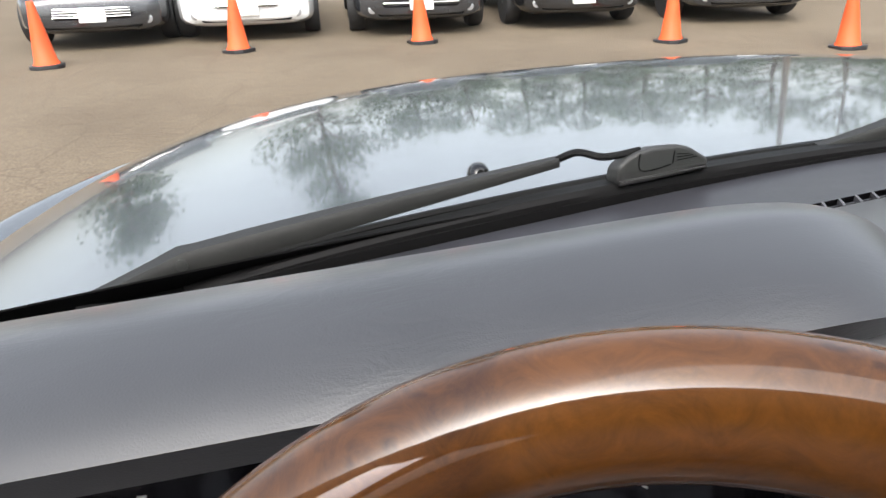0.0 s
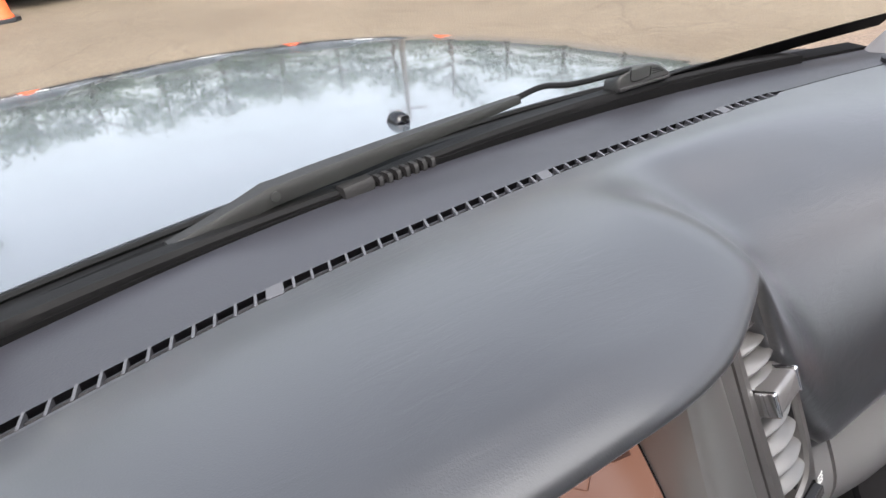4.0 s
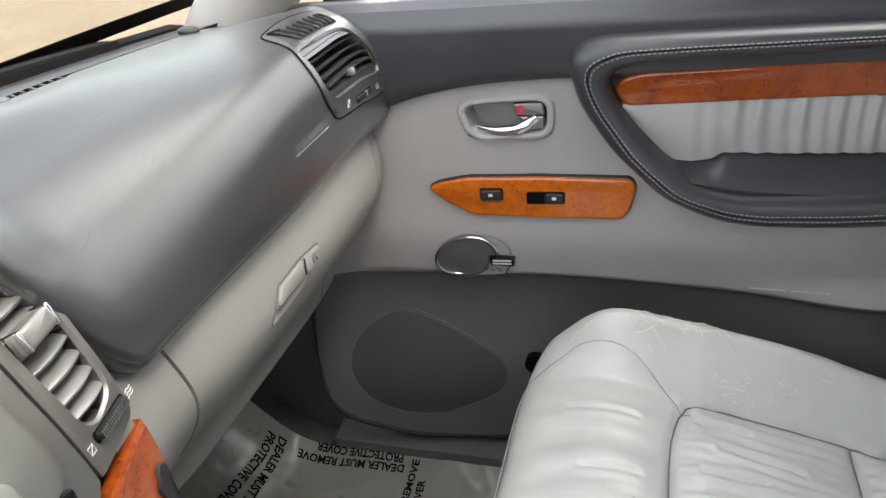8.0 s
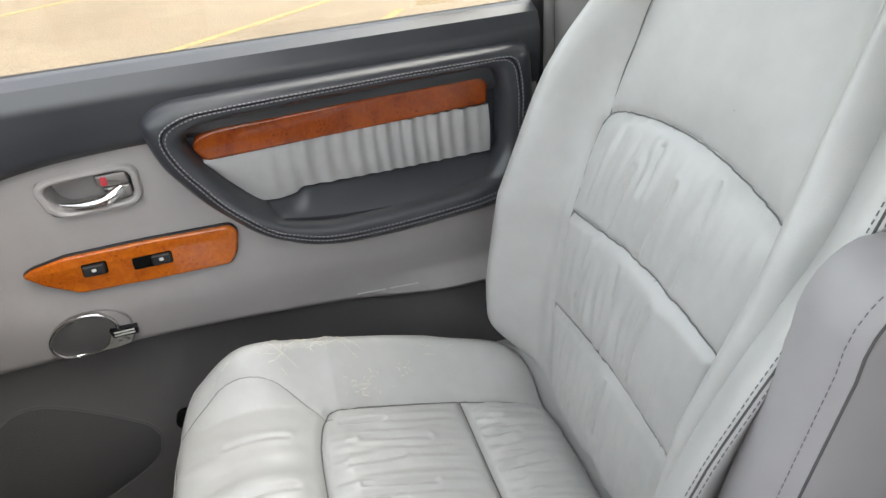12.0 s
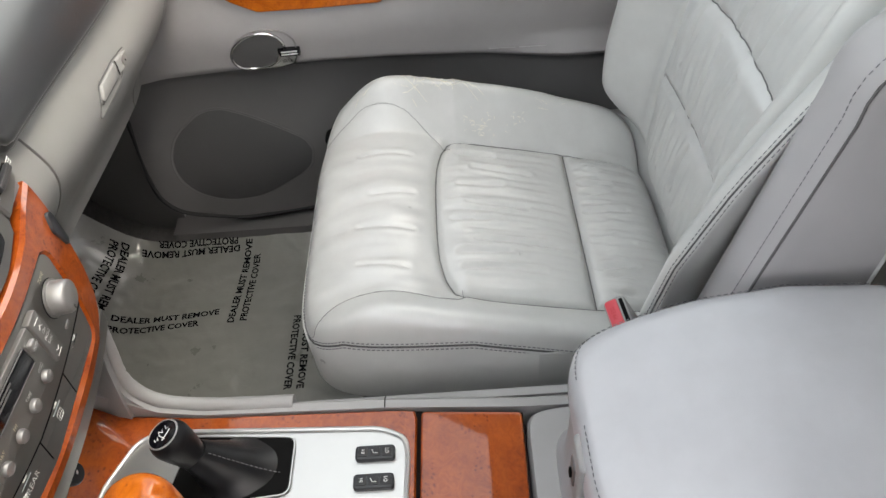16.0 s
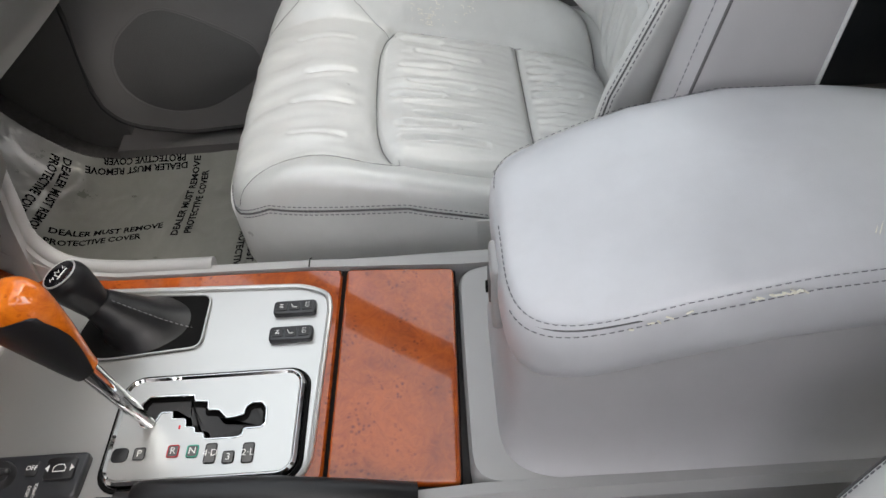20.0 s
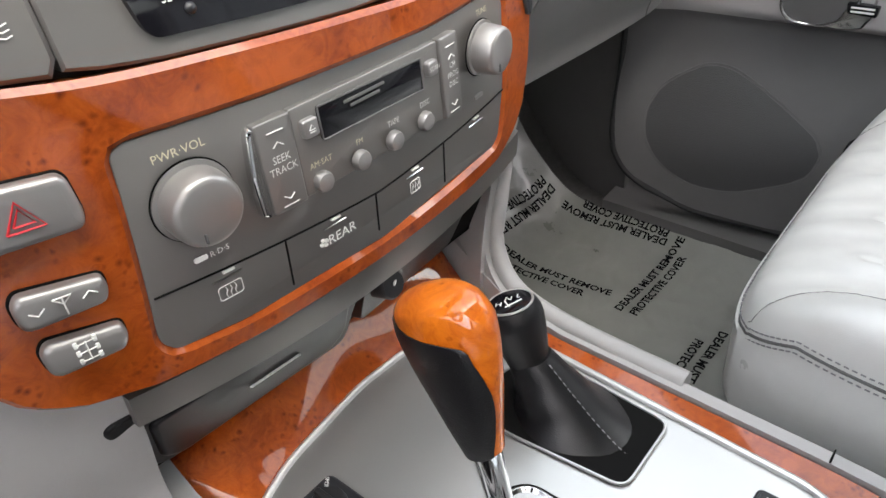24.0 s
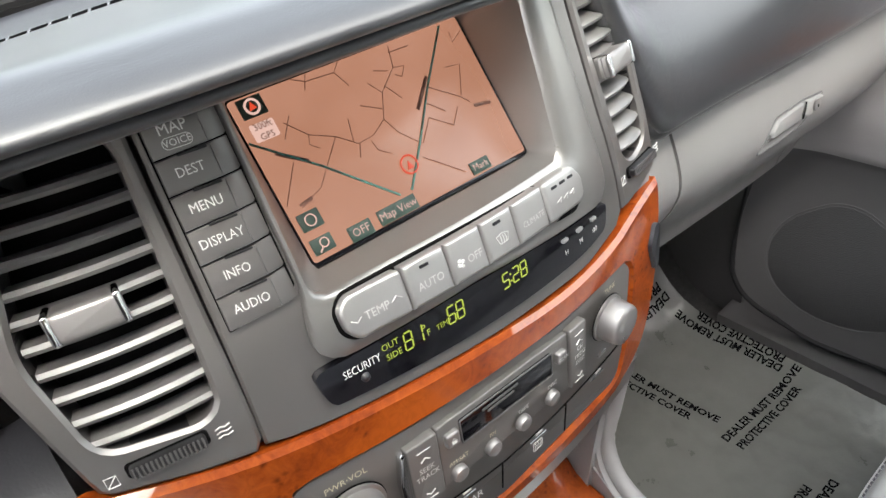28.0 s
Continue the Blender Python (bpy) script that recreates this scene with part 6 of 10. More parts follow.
part("blank_switch", plate(rounded([(0.1655, -0.104), (0.1735, -0.128), (0.1790, -0.124), (0.1815, -0.092), (0.1735, -0.088)], 0.004), face, 0.0065, 0.0, 0.001), "button", STACK, "black blank switch in the wood")

# ---- grey lip, dark tray and ash drawer below ----
part("lower_lip", band(lambda u: -0.2340 - 0.008 * (1 - (u / 0.18) ** 2), lambda u: -0.2130 - 0.008 * (1 - (u / 0.18) ** 2), -0.166, 0.168, 0.001, 40, 8, 0.006), "bezel", STACK, "warm grey lip below the radio")
panel_top = curve_of([(-0.34, -0.05), (-0.225, -0.128), (-0.212, -0.172), (-0.178, -0.207), (-0.155, -0.222)])


def knee_pt(s, t):
    x = -0.34 + 0.178 * s
    z = panel_top(x) * (1 - t) - 0.372 * t
    return Vector((x, face_c(max(z, -0.3)) + 0.6 * x * x + 0.006 - 0.030 * t * t + 0.10 * ease(-0.24, -0.34, x), z))


part("knee_side", sheet(knee_pt, 24, 20, 0.02, (0, 1, 0)), "grey", STACK, "pale grey moulded panel below the wood")
part("side_cheek", sheet(lambda s, t: Vector((0.182 - 0.035 * ease(0.3, 1, t) + 0.03 * s, -0.02 + 0.14 * s, -0.05 - 0.32 * t)), 8, 16, 0.02, (-1, 0, 0)), "grey", STACK, "pale grey side of the stack")


def low(u, v, h):
    """The recessed face below the lip."""
    return Vector((u, -0.030 + 0.5 * u * u - 0.35 * (v + 0.25) - h * 0.95, v + 0.3 * h))


part("tray_back", plate(rounded([(-0.178, -0.238), (-0.168, -0.30), (0.150, -0.30), (0.160, -0.225)], 0.01), low, 0.0, -0.02, 0.001), "void", STACK)
part("drawer_housing", plate(rounded([(-0.182, -0.2290), (-0.177, -0.262), (-0.158, -0.296), (-0.020, -0.296), (-0.012, -0.240)], 0.010, 5), low, 0.0050, -0.02, 0.003, 4), M["drawer"], STACK, "black housing round the ash drawer")
DRAWER = part("ash_drawer", plate(rounded([(-0.1600, -0.2450), (-0.1560, -0.2860), (-0.146, -0.2930), (-0.0350, -0.2900), (-0.0240, -0.2800), (-0.0240, -0.2460)], 0.008, 5), low, 0.0085, -0.01, 0.0035, 5), M["drawer"], STACK, "black ash drawer with a white line")
part("drawer_mark", plate(rrect(0.036, 0.0012, 0.0005, 3, -0.082, -0.2690), low, 0.0092, 0.007, 0.0003), "white_ink", DRAWER)
part("coin_tray", plate(rounded([(-0.006, -0.243), (-0.004, -0.290), (0.100, -0.288), (0.118, -0.238)], 0.006), low, 0.002, -0.01, 0.001), "black", STACK)
part("lighter", lathe([(0.0105, -0.004), (0.0105, 0.012), (0.0090, 0.014), (0.0005, 0.0145)], low(0.012, -0.262, 0.0), (0, -0.95, 0.3), 24), "black", STACK, "black cigarette lighter")
part("lighter_mark", plate(rrect(0.002, 0.009, 0.0005, 2, 0.012, -0.262), low, 0.0152, 0.0140, 0.0002), "white_ink", STACK)

# ---- centre console ----
CONSOLE = thing("centre_console", (0, -0.3, -0.66), "pale grey centre console with burl wood and silver top", "console")


def top(u, v, h):
    """The console's top: u across, v along the car, rising to the stack at its front."""
    z = -0.357 + 0.055 * ease(-0.014, 0.036, v) ** 1.4
    return Vector((u, v, z + h))


wood_edge = [(-0.150, -0.052), (-0.158, 0.010), (-0.155, 0.028), (0.13, 0.020), (0.132, -0.02), (0.124, -0.10), (0.119, -0.304), (0.1165, -0.338), (-0.118, -0.334), (-0.135, -0.16)]
silver_edge = rounded([(-0.134, -0.050), (-0.120, -0.030), (-0.085, -0.018), (-0.007, -0.009), (0.045, -0.012), (0.098, -0.035), (0.108, -0.06), (0.105, -0.12), (0.096, -0.30), (0.084, -0.325), (0.065, -0.3285), (-0.10, -0.323), (-0.122, -0.305), (-0.130, -0.16)], 0.012, 4)


def ring_top(outer, inner, h, thick, n=140, edge=0.002):
    keep = face_place[0]
    face_place[0] = top
    out = ring_generic(outer, inner, h, thick, n, edge)
    face_place[0] = keep
    return out


face_place = [face]


def ring_generic(outer, inner, h, thick, n, edge):
    c = Vector((sum(p[0] for p in inner) / len(inner), sum(p[1] for p in inner) / len(inner)))

    def bearings(o):
        out = []
        for k in range(n):
            a = 2 * math.pi * k / n
            d = Vector((math.cos(a), math.sin(a)))
            best = 0
            for i in range(len(o)):
                p, q = Vector(o[i - 1]) - c, Vector(o[i]) - c
                e = q - p
                den = d.x * e.y - d.y * e.x
                if abs(den) < 1e-12:
                    continue
                t = (p.x * e.y - p.y * e.x) / den
                w = (p.x * d.y - p.y * d.x) / den
                if t > best and -1e-9 <= w <= 1 + 1e-9:
                    best = t
            out.append(tuple(c + d * best))
        return out
    return frame_plate(bearings(outer), bearings(inner), face_place[0], h, h - thick, edge)


part("wood_surround", ring_top(rounded(wood_edge, 0.006, 3), silver_edge, 0.0, 0.02), "wood", CONSOLE, "lacquered burl wood surround")
# silver panel, dished, with holes for the boot and the gate closed by their own parts
def row_fill(outline, place, h, nv=44, nu=10):
    """A net across an outline, row by row, so that it follows a curved ground."""
    vs_ = [p[1] for p in outline]
    lo, hi = min(vs_) + 1e-4, max(vs_) - 1e-4

    def cut(v):
        xs = []
        for i in range(len(outline)):
            p, q = outline[i - 1], outline[i]
            if (p[1] - v) * (q[1] - v) <= 0 and abs(p[1] - q[1]) > 1e-9:
                xs.append(p[0] + (q[0] - p[0]) * (v - p[1]) / (q[1] - p[1]))
        return min(xs), max(xs)
    rows_ = [(lo + (hi - lo) * k / nv, *cut(lo + (hi - lo) * k / nv)) for k in range(nv + 1)]
    return sheet(lambda s, t: place(rows_[round(t * nv)][1] + (rows_[round(t * nv)][2] - rows_[round(t * nv)][1]) * s, rows_[round(t * nv)][0], h), nu, nv, 0.006)


part("silver_panel", row_fill(silver_edge, top, -0.0005), "satin", CONSOLE, "satin silver panel")
part("silver_rim", tube([top(u, v, 0.0006) for u, v in silver_edge], 0.0028, 8, closed=True), "silver", CONSOLE, "rounded silver rim")
lid = part("wood_lid", plate(rounded([(0.113, -0.3425), (-0.117, -0.3385), (-0.124, -0.446), (0.105, -0.4505)], 0.006, 4), top, 0.003, -0.012, 0.0025, 4, 0.0012), "wood", CONSOLE, "glossy burl wood bin lid")
part("lid_gap", plate([(0.117, -0.336), (-0.121, -0.332), (-0.1260, -0.4472), (0.1075, -0.4517)], top, -0.004, -0.014, 0.0005), "void", CONSOLE)
# rails, cheeks
rail_in = [(0.136, 0.02), (0.127, -0.10), (0.1215, -0.304), (0.112, -0.457)]


def rail(sx):
    sec = []
    for v, inner, z in ((0.022, 0.134, -0.306), (-0.01, 0.134, -0.330), (-0.05, 0.130, -0.352), (-0.10, 0.1265, -0.3575), (-0.304, 0.1215, -0.3575), (-0.46, 0.112, -0.3575), (-0.94, 0.110, -0.3575)):
        o = inner + 0.016 + 0.004 * ease(-0.1, 0.02, v)
        sec.append([(sx * (inner + (0.012 if sx < 0 else 0)), v, z + 0.001), (sx * (inner + (o - inner) * 0.6 + (0.012 if sx < 0 else 0)), v, z + 0.0015), (sx * (o + (0.012 if sx < 0 else 0)), v, z - 0.006), (sx * (o + 0.012), v, z - 0.05), (sx * (o + 0.015), v, -0.68), (sx * inner, v, -0.68)])
    return rings(sec)


part("side_rail", rail(1), "grey", CONSOLE, "pale grey side rail")
part("side_rail", rail(-1), "grey", CONSOLE, "pale grey side rail")
part("rail_joint", tube([(0.1215, -0.3025, -0.3555), (0.132, -0.3025, -0.3552), (0.140, -0.3025, -0.362)], 0.0007, 4), "void", CONSOLE)
# sweep of the skirt from the stack down to the rail
def skirt(s, t):
    a = [Vector((0.172, -0.030, -0.205)), Vector((0.163, -0.022, -0.262)), Vector((0.157, -0.020, -0.315)), Vector((0.151, -0.045, -0.348)), Vector((0.146, -0.10, -0.362))]
    p = smooth_path(a, 6)
    q = p[min(len(p) - 1, round(t * (len(p) - 1)))]
    return q + Vector((0.012 * s + 0.03 * s * (1 - t), 0.16 * s, 0.0 - 0.03 * s))
part("skirt", sheet(skirt, 6, 24, 0.02, (-1, 0, 0)), "grey", CONSOLE, "pale grey skirt that sweeps down from the dash")
part("skirt_edge", tube(smooth_path([(0.164, -0.024, -0.235), (0.157, -0.022, -0.272), (0.150, -0.022, -0.315), (0.145, -0.045, -0.348), (0.140, -0.10, -0.3585), (0.1375, -0.2, -0.361)], 6), [0.006 + 0.004 * k / 30 for k in range(31)], 10), "grey", CONSOLE)
part("console_core", box(0, -0.20, -0.53, 0.24, 0.52, 0.30, 0.02), "grey_dark", CONSOLE)
part("side_skin", slab([[(0.150, y, z) for y in (0.3, 0.0, -0.3, -0.94)] for z in (-0.378, -0.68)], 0.01, (-1, 0, 0)), "grey", CONSOLE)

# ---- gate and levers ----
def holed_plate(outer, inner, place, top_, bottom):
    """A flat plate with an opening of any outline cut through it."""
    flat = [[Vector((u, v, 0)) for u, v in o] for o in (outer, inner)]
    n, m = len(outer), len(inner)
    verts = [place(u, v, h) for h in (top_, bottom) for u, v in list(outer) + list(inner)]
    faces = [tuple(f) for f in tessellate_polygon(flat)]
    faces += [(k, (k + 1) % n, n + m + (k + 1) % n, n + m + k) for k in range(n)]
    faces += [(n + k, n + m + n + k, n + m + n + (k + 1) % m, n + (k + 1) % m) for k in range(m)]
    return verts, faces


GATE_RIM = rrect(0.094, 0.152, 0.012, 6, -0.0585, -0.2325)
slot_pts = rounded([(-0.0486, -0.1720), (-0.0560, -0.1740), (-0.0585, -0.1800), (-0.0570, -0.1860), (-0.0500, -0.1885), (-0.0445, -0.1905), (-0.0445, -0.2000), (-0.0515, -0.2012), (-0.0525, -0.2130), (-0.0602, -0.2145),
                    (-0.0612, -0.2225), (-0.0665, -0.2238), (-0.0672, -0.2310), (-0.0728, -0.2330), (-0.0730, -0.2590), (-0.0715, -0.2645), (-0.0650, -0.2660), (-0.0646, -0.2801), (-0.0607, -0.2834), (-0.0457, -0.2825), (-0.0400, -0.2780), (-0.0395, -0.2695),
                    (-0.0435, -0.2640), (-0.0507, -0.2630), (-0.0525, -0.2570), (-0.0535, -0.2490), (-0.0450, -0.2412), (-0.0440, -0.2312), (-0.0355, -0.2298), (-0.0345, -0.2180), (-0.0282, -0.2160), (-0.0276, -0.1764), (-0.0333, -0.1714), (-0.0401, -0.1710)], 0.0012, 2)
GATE = part("gate_plate", holed_plate(GATE_RIM, slot_pts, top, 0.0060, 0.0048), "satin", CONSOLE, "bright satin gate plate with a chrome rim")
part("gate_rim", frame_plate(rrect(0.1035, 0.1615, 0.0165, 6, -0.0585, -0.2325), GATE_RIM, top, 0.0078, -0.002, 0.0022), "chrome", GATE, "broad chrome rim")
part("gate_shadow", tube([top(u, v, 0.0004) for u, v in rrect(0.108, 0.166, 0.018, 6, -0.0585, -0.2325)], 0.0022, 8, closed=True), "void", GATE)
part("gate_slot", plate(rrect(0.064, 0.130, 0.006, 4, -0.051, -0.2275), top, 0.0012, 0.0005, 0.0001), "void", GATE, "stepped black shift slot")
part("slot_edge", tube([top(u, v, 0.0060) for u, v in slot_pts], 0.00075, 6, closed=True), "chrome", GATE, "bright bevelled slot edge")
part("slot_brush", plate(inset(slot_pts, 0.0040), top, 0.0020, 0.0008, 0.0004), "rubber", GATE)
part("shift_release", plate(rrect(0.013, 0.014, 0.004, 4, -0.083, -0.1645), top, 0.0072, 0.003, 0.001), "black", GATE)


def sideways(s, size, u, v, mat, box_w, box_h, rim):
    k = part("gear_mark", plate(rrect(box_h, box_w, 0.0015, 3, u, v), top, 0.0067, 0.005, 0.0002), "grey_dark", GATE)
    part("mark_rim", tube([top(a, b, 0.0068) for a, b in rrect(box_h, box_w, 0.0015, 3, u, v)], 0.0005, 4, closed=True), rim, k)
    text(s, size, mat, k, top, u, v, turn=-90, name="gear_letter", lift=0.0072)


for s_, u, v, w, m_, in (("P", -0.083, -0.181, 0.009, "satin"), ("R", -0.0825, -0.209, 0.009, "red_ink"), ("N", -0.0835, -0.2255, 0.009, "green_ink"), ("4·D", -0.0865, -0.241, 0.009, "satin"), ("3", -0.091, -0.2565, 0.009, "satin"), ("2·L", -0.0880, -0.2725, 0.009, "satin")):
    sideways(s_, 0.0062, u, v, "white_ink", w, 0.0175 if len(s_) > 1 else 0.0105, m_ if m_ != "satin" else "ink")
part("red_pip", plate(rrect(0.0035, 0.0015, 0.0004, 2, -0.060, -0.2095), top, 0.0066, 0.005, 0.0001), "red_ink", GATE)

LEVER = thing("gear_lever", (-0.055, -0.182, -0.35), "burl wood and black leather gear lever with chrome stem", "gear lever")
stem = smooth_path([(-0.0555, -0.184, -0.350), (-0.0545, -0.176, -0.322), (-0.0523, -0.161, -0.270)], 6)
part("chrome_stem", tube(stem, [0.0045 + 0.0042 * k / 12 for k in range(13)], 16), "chrome", LEVER, "tapered chrome stem")
head_axis = [(-0.0523, -0.161, -0.270, 0.0098, 0.0118), (-0.0518, -0.158, -0.260, 0.0110, 0.0142), (-0.0505, -0.1505, -0.235, 0.0145, 0.0220), (-0.0490, -0.1415, -0.211, 0.0172, 0.0295), (-0.0475, -0.1350, -0.197, 0.0185, 0.0325), (-0.0470, -0.1295, -0.187, 0.0170, 0.0285), (-0.0465, -0.1265, -0.1815, 0.0115, 0.0185), (-0.0463, -0.1250, -0.1795, 0.0004, 0.0006)]


def head_ring(x, y, z, rx, ry, n=36, grow=0.0):
    d = Vector((0.005, 0.048, 0.10)).normalized()
    a = Vector((1, 0, 0))
    c = d.cross(a).normalized() * -1
    return [Vector((x, y, z)) + a * (rx + grow) * math.cos(2 * math.pi * k / n) - c * (ry + grow) * math.sin(2 * math.pi * k / n) for k in range(n)]


hp = [Vector(h[:3]) for h in head_axis]
fine = []
for i in range(len(head_axis) - 1):
    for q in range(5):
        fine.append([head_axis[i][j] + (head_axis[i + 1][j] - head_axis[i][j]) * q / 5 for j in range(5)])
fine.append(head_axis[-1])
for pas in range(3):
    fine = [fine[0]] + [[(fine[i - 1][j] + 2 * fine[i][j] + fine[i + 1][j]) / 4 for j in range(5)] for i in range(1, len(fine) - 1)] + [fine[-1]]
part("wood_head", rings([head_ring(*f) for f in fine]), "wood_light", LEVER, "glossy burl wood head")


def grip():
    """Black leather on the driver's side of the head, with a curved upper edge."""
    n = 36
    sec = []
    for i in range(0, 24):
        f = fine[i]
        full = head_ring(*f, n=360, grow=0.0009 + 0.0012 * math.sin(min(1, i / 22) * math.pi))
        a0 = 60.0
        a1 = 236 + 12 * ease(0, 8, i) - 22 * ease(9, 17, i) - 84 * ease(17, 23, i)
        row = []
        for q in range(19):
            a = radians(a0 + (a1 - a0) * q / 18)
            row.append(full[int(round(a / (2 * math.pi) * 360)) % 360])
        sec.append(row)
    return sheet(lambda s, t: sec[min(23, round(t * 23))][min(18, round(s * 18))], 18, 23, 0.001, (0.6, -0.3, 0.2))


part("leather_grip", grip(), "leather_black", LEVER, "black leather side of the head")

T_LEVER = thing("transfer_lever", (0.06, -0.15, -0.36), "black transfer lever with leather boot", "gear lever")
hole = rounded([(0.020, -0.118), (0.028, -0.208), (0.092, -0.208), (0.100, -0.095), (0.030, -0.080)], 0.010, 4)
part("boot_opening", plate(hole, top, 0.0015, -0.004, 0.0003), "void", T_LEVER)
part("opening_rim", tube([top(u, v, 0.0014) for u, v in hole], 0.0012, 6, closed=True), "satin", T_LEVER)
boot_sec = []
for t in range(13):
    w = t / 12
    c = Vector((0.061, -0.153, -0.361)).lerp(Vector((0.0572, -0.1165, -0.315)), w ** 0.8)
    rx, ry = 0.037 - 0.022 * w ** 0.5, 0.054 - 0.039 * w ** 0.42
    wrinkle = 0.0007 * math.sin(w * 15 + 0.6) * (1 - w)
    boot_sec.append([c + Vector(((rx + wrinkle) * math.cos(a) * (1 + 0.12 * abs(math.cos(2 * a)) * (1 - w)), (ry + wrinkle) * math.sin(a), -0.006 * math.sin(a) * w)) for a in [2 * math.pi * k / 28 for k in range(28)]])
part("boot", rings(boot_sec), "leather_black", T_LEVER, "creased black leather boot")
part("boot_stitching", stitches([b[20] + Vector((0, -0.0006, 0.0006)) for b in boot_sec], 0.003, 0.002, 0.0005), "thread_dark", T_LEVER)
kd = Vector((-0.03, 0.30, 0.95)).normalized()
kb = Vector((0.0568, -0.1180, -0.3235))
part("lever_knob", lathe([(0.0135, 0.0), (0.0140, 0.004), (0.0165, 0.016), (0.0190, 0.030), (0.0202, 0.040), (0.0198, 0.046), (0.0180, 0.0505), (0.0166, 0.0528), (0.0160, 0.0526), (0.0005, 0.0530)], kb, kd, 32), "leather_black", T_LEVER, "black leather-grained knob")
ka = kd.cross(Vector((1, 0, 0))).normalized() * -1


def on_knob(u, v, h):
    return kb + kd * (0.0530 + h) + Vector((1, 0, 0)) * u + (kd.cross(Vector((1, 0, 0)))).normalized() * v


cap = part("knob_cap", plate(ellipse(0.0150, 0.0150, 28), on_knob, 0.0012, -0.002, 0.0008), "gloss_black", T_LEVER, "gloss black cap with shift letters")
part("cap_ring", tube([on_knob(u, v, 0.0004) for u, v in ellipse(0.0157, 0.0157, 36)], 0.0008, 6, closed=True), "silver", cap)
for s_, u, v in (("H", -0.0062, 0.0045), ("N", 0.0018, 0.0020), ("L", 0.0068, -0.0030)):
    text(s_, 0.0050, "white_ink", cap, on_knob, u, v, turn=-60, name="shift_letter", lift=0.0016)
part("shift_pattern", join(tube([on_knob(-0.0075, -0.002, 0.0014), on_knob(0.004, -0.0075, 0.0014)], 0.0005, 5), tube([on_knob(-0.006, -0.0045, 0.0014), on_knob(-0.001, 0.0035, 0.0014)], 0.0005, 5)), "white_ink", cap)

# ---- switches on the console ----
HS = part("height_switch", plate(rounded([(-0.119, -0.050), (-0.117, -0.137), (-0.077, -0.139), (-0.077, -0.050)], 0.006, 4), top, 0.007, -0.004, 0.003, 4), "button", CONSOLE, "black ride height switch block")
part("damper_knob", lathe([(0.0125, 0), (0.0125, 0.003), (0.0110, 0.007), (0.0105, 0.008), (0.0004, 0.0082)], top(-0.096, -0.070, 0.006), (0, 0, 1), 26), "black", HS, "black turning knob")
part("knob_grip", box(-0.096, -0.070, -0.357 + 0.0155, 0.005, 0.022, 0.005, 0.002), "black", HS)
k = part("off_key", plate(rrect(0.014, 0.010, 0.002, 3, -0.091, -0.0945), top, 0.0085, 0.005, 0.001), "black", HS)
text("OFF", 0.0040, "white_ink", k, top, -0.091, -0.0945, turn=-90, name="caption", lift=0.009)
k = part("height_key", plate(rrect(0.020, 0.025, 0.003, 4, -0.093, -0.1190), top, 0.0100, 0.005, 0.0015), "black", HS)
for dv in (-0.009, 0.009):
    part("arrow", plate([(-0.093 - 0.003, -0.119 + dv), (-0.093 + 0.003, -0.119 + dv), (-0.093, -0.119 + dv * 1.35)], top, 0.0104, 0.009, 0.0001), "white_ink", k)
part("car_mark", tube([top(-0.093 + a, -0.119 + b, 0.0103) for a, b in ((-0.003, 0.005), (0.001, 0.005), (0.003, 0.002), (0.003, -0.003), (0.0, -0.005), (-0.003, -0.005))], 0.0004, 4, closed=True), "white_ink", k)
text("HEIGHT", 0.0028, "white_ink", HS, top, -0.1105, -0.098, turn=0, name="caption", lift=0.0074, squeeze=0.7)
text("CONTROL", 0.0028, "white_ink", HS, top, -0.1105, -0.103, turn=0, name="caption", lift=0.0074, squeeze=0.7)
text("COMFORT", 0.0026, "white_ink", HS, top, -0.1125, -0.064, turn=-75, name="caption", lift=0.0074)
text("SPORT", 0.0026, "white_ink", HS, top, -0.0855, -0.0560, turn=-140, name="caption", lift=0.0074)
for (u, v) in ((0.0665, -0.2945), (0.0350, -0.2940)):
    k = part("seat_heater_switch", plate(rrect(0.0165, 0.0415, 0.004, 4, u, v), top, 0.0055, -0.003, 0.002, 3), "button", CONSOLE, "black seat heater switch")
    for dv in (-0.0125, 0.0, 0.0125):
        part("rocker", plate(rrect(0.010, 0.0105, 0.0015, 3, u, v + dv), top, 0.0066, 0.004, 0.0006), "black", k)
    for dv, s_ in ((-0.0125, "LO"), (0.0125, "HI")):
        text(s_, 0.0040, "white_ink", k, top, u, v + dv, turn=180, name="caption", lift=0.0071, squeeze=0.9)
    part("seat_mark", tube([top(u + a, v + b, 0.0069) for a, b in ((0.002, 0.003), (-0.002, 0.001), (-0.002, -0.003))], 0.0004, 4), "white_ink", k)
k = part("mode_switch", plate(rounded([(-0.138, -0.152), (-0.118, -0.152), (-0.119, -0.194), (-0.139, -0.194)], 0.003, 3), top, 0.006, -0.004, 0.0015), "button", CONSOLE, "black two-key mode switch")
text("PWR", 0.0050, "white_ink", k, top, -0.1275, -0.1625, turn=-90, name="caption", lift=0.0066)
text("2nd", 0.0050, "white_ink", k, top, -0.1285, -0.1815, turn=-90, name="caption", lift=0.0066)
part("key_joint", tube([top(-0.139, -0.1725, 0.0058), top(-0.118, -0.1725, 0.0058)], 0.0006, 4), "void", k)

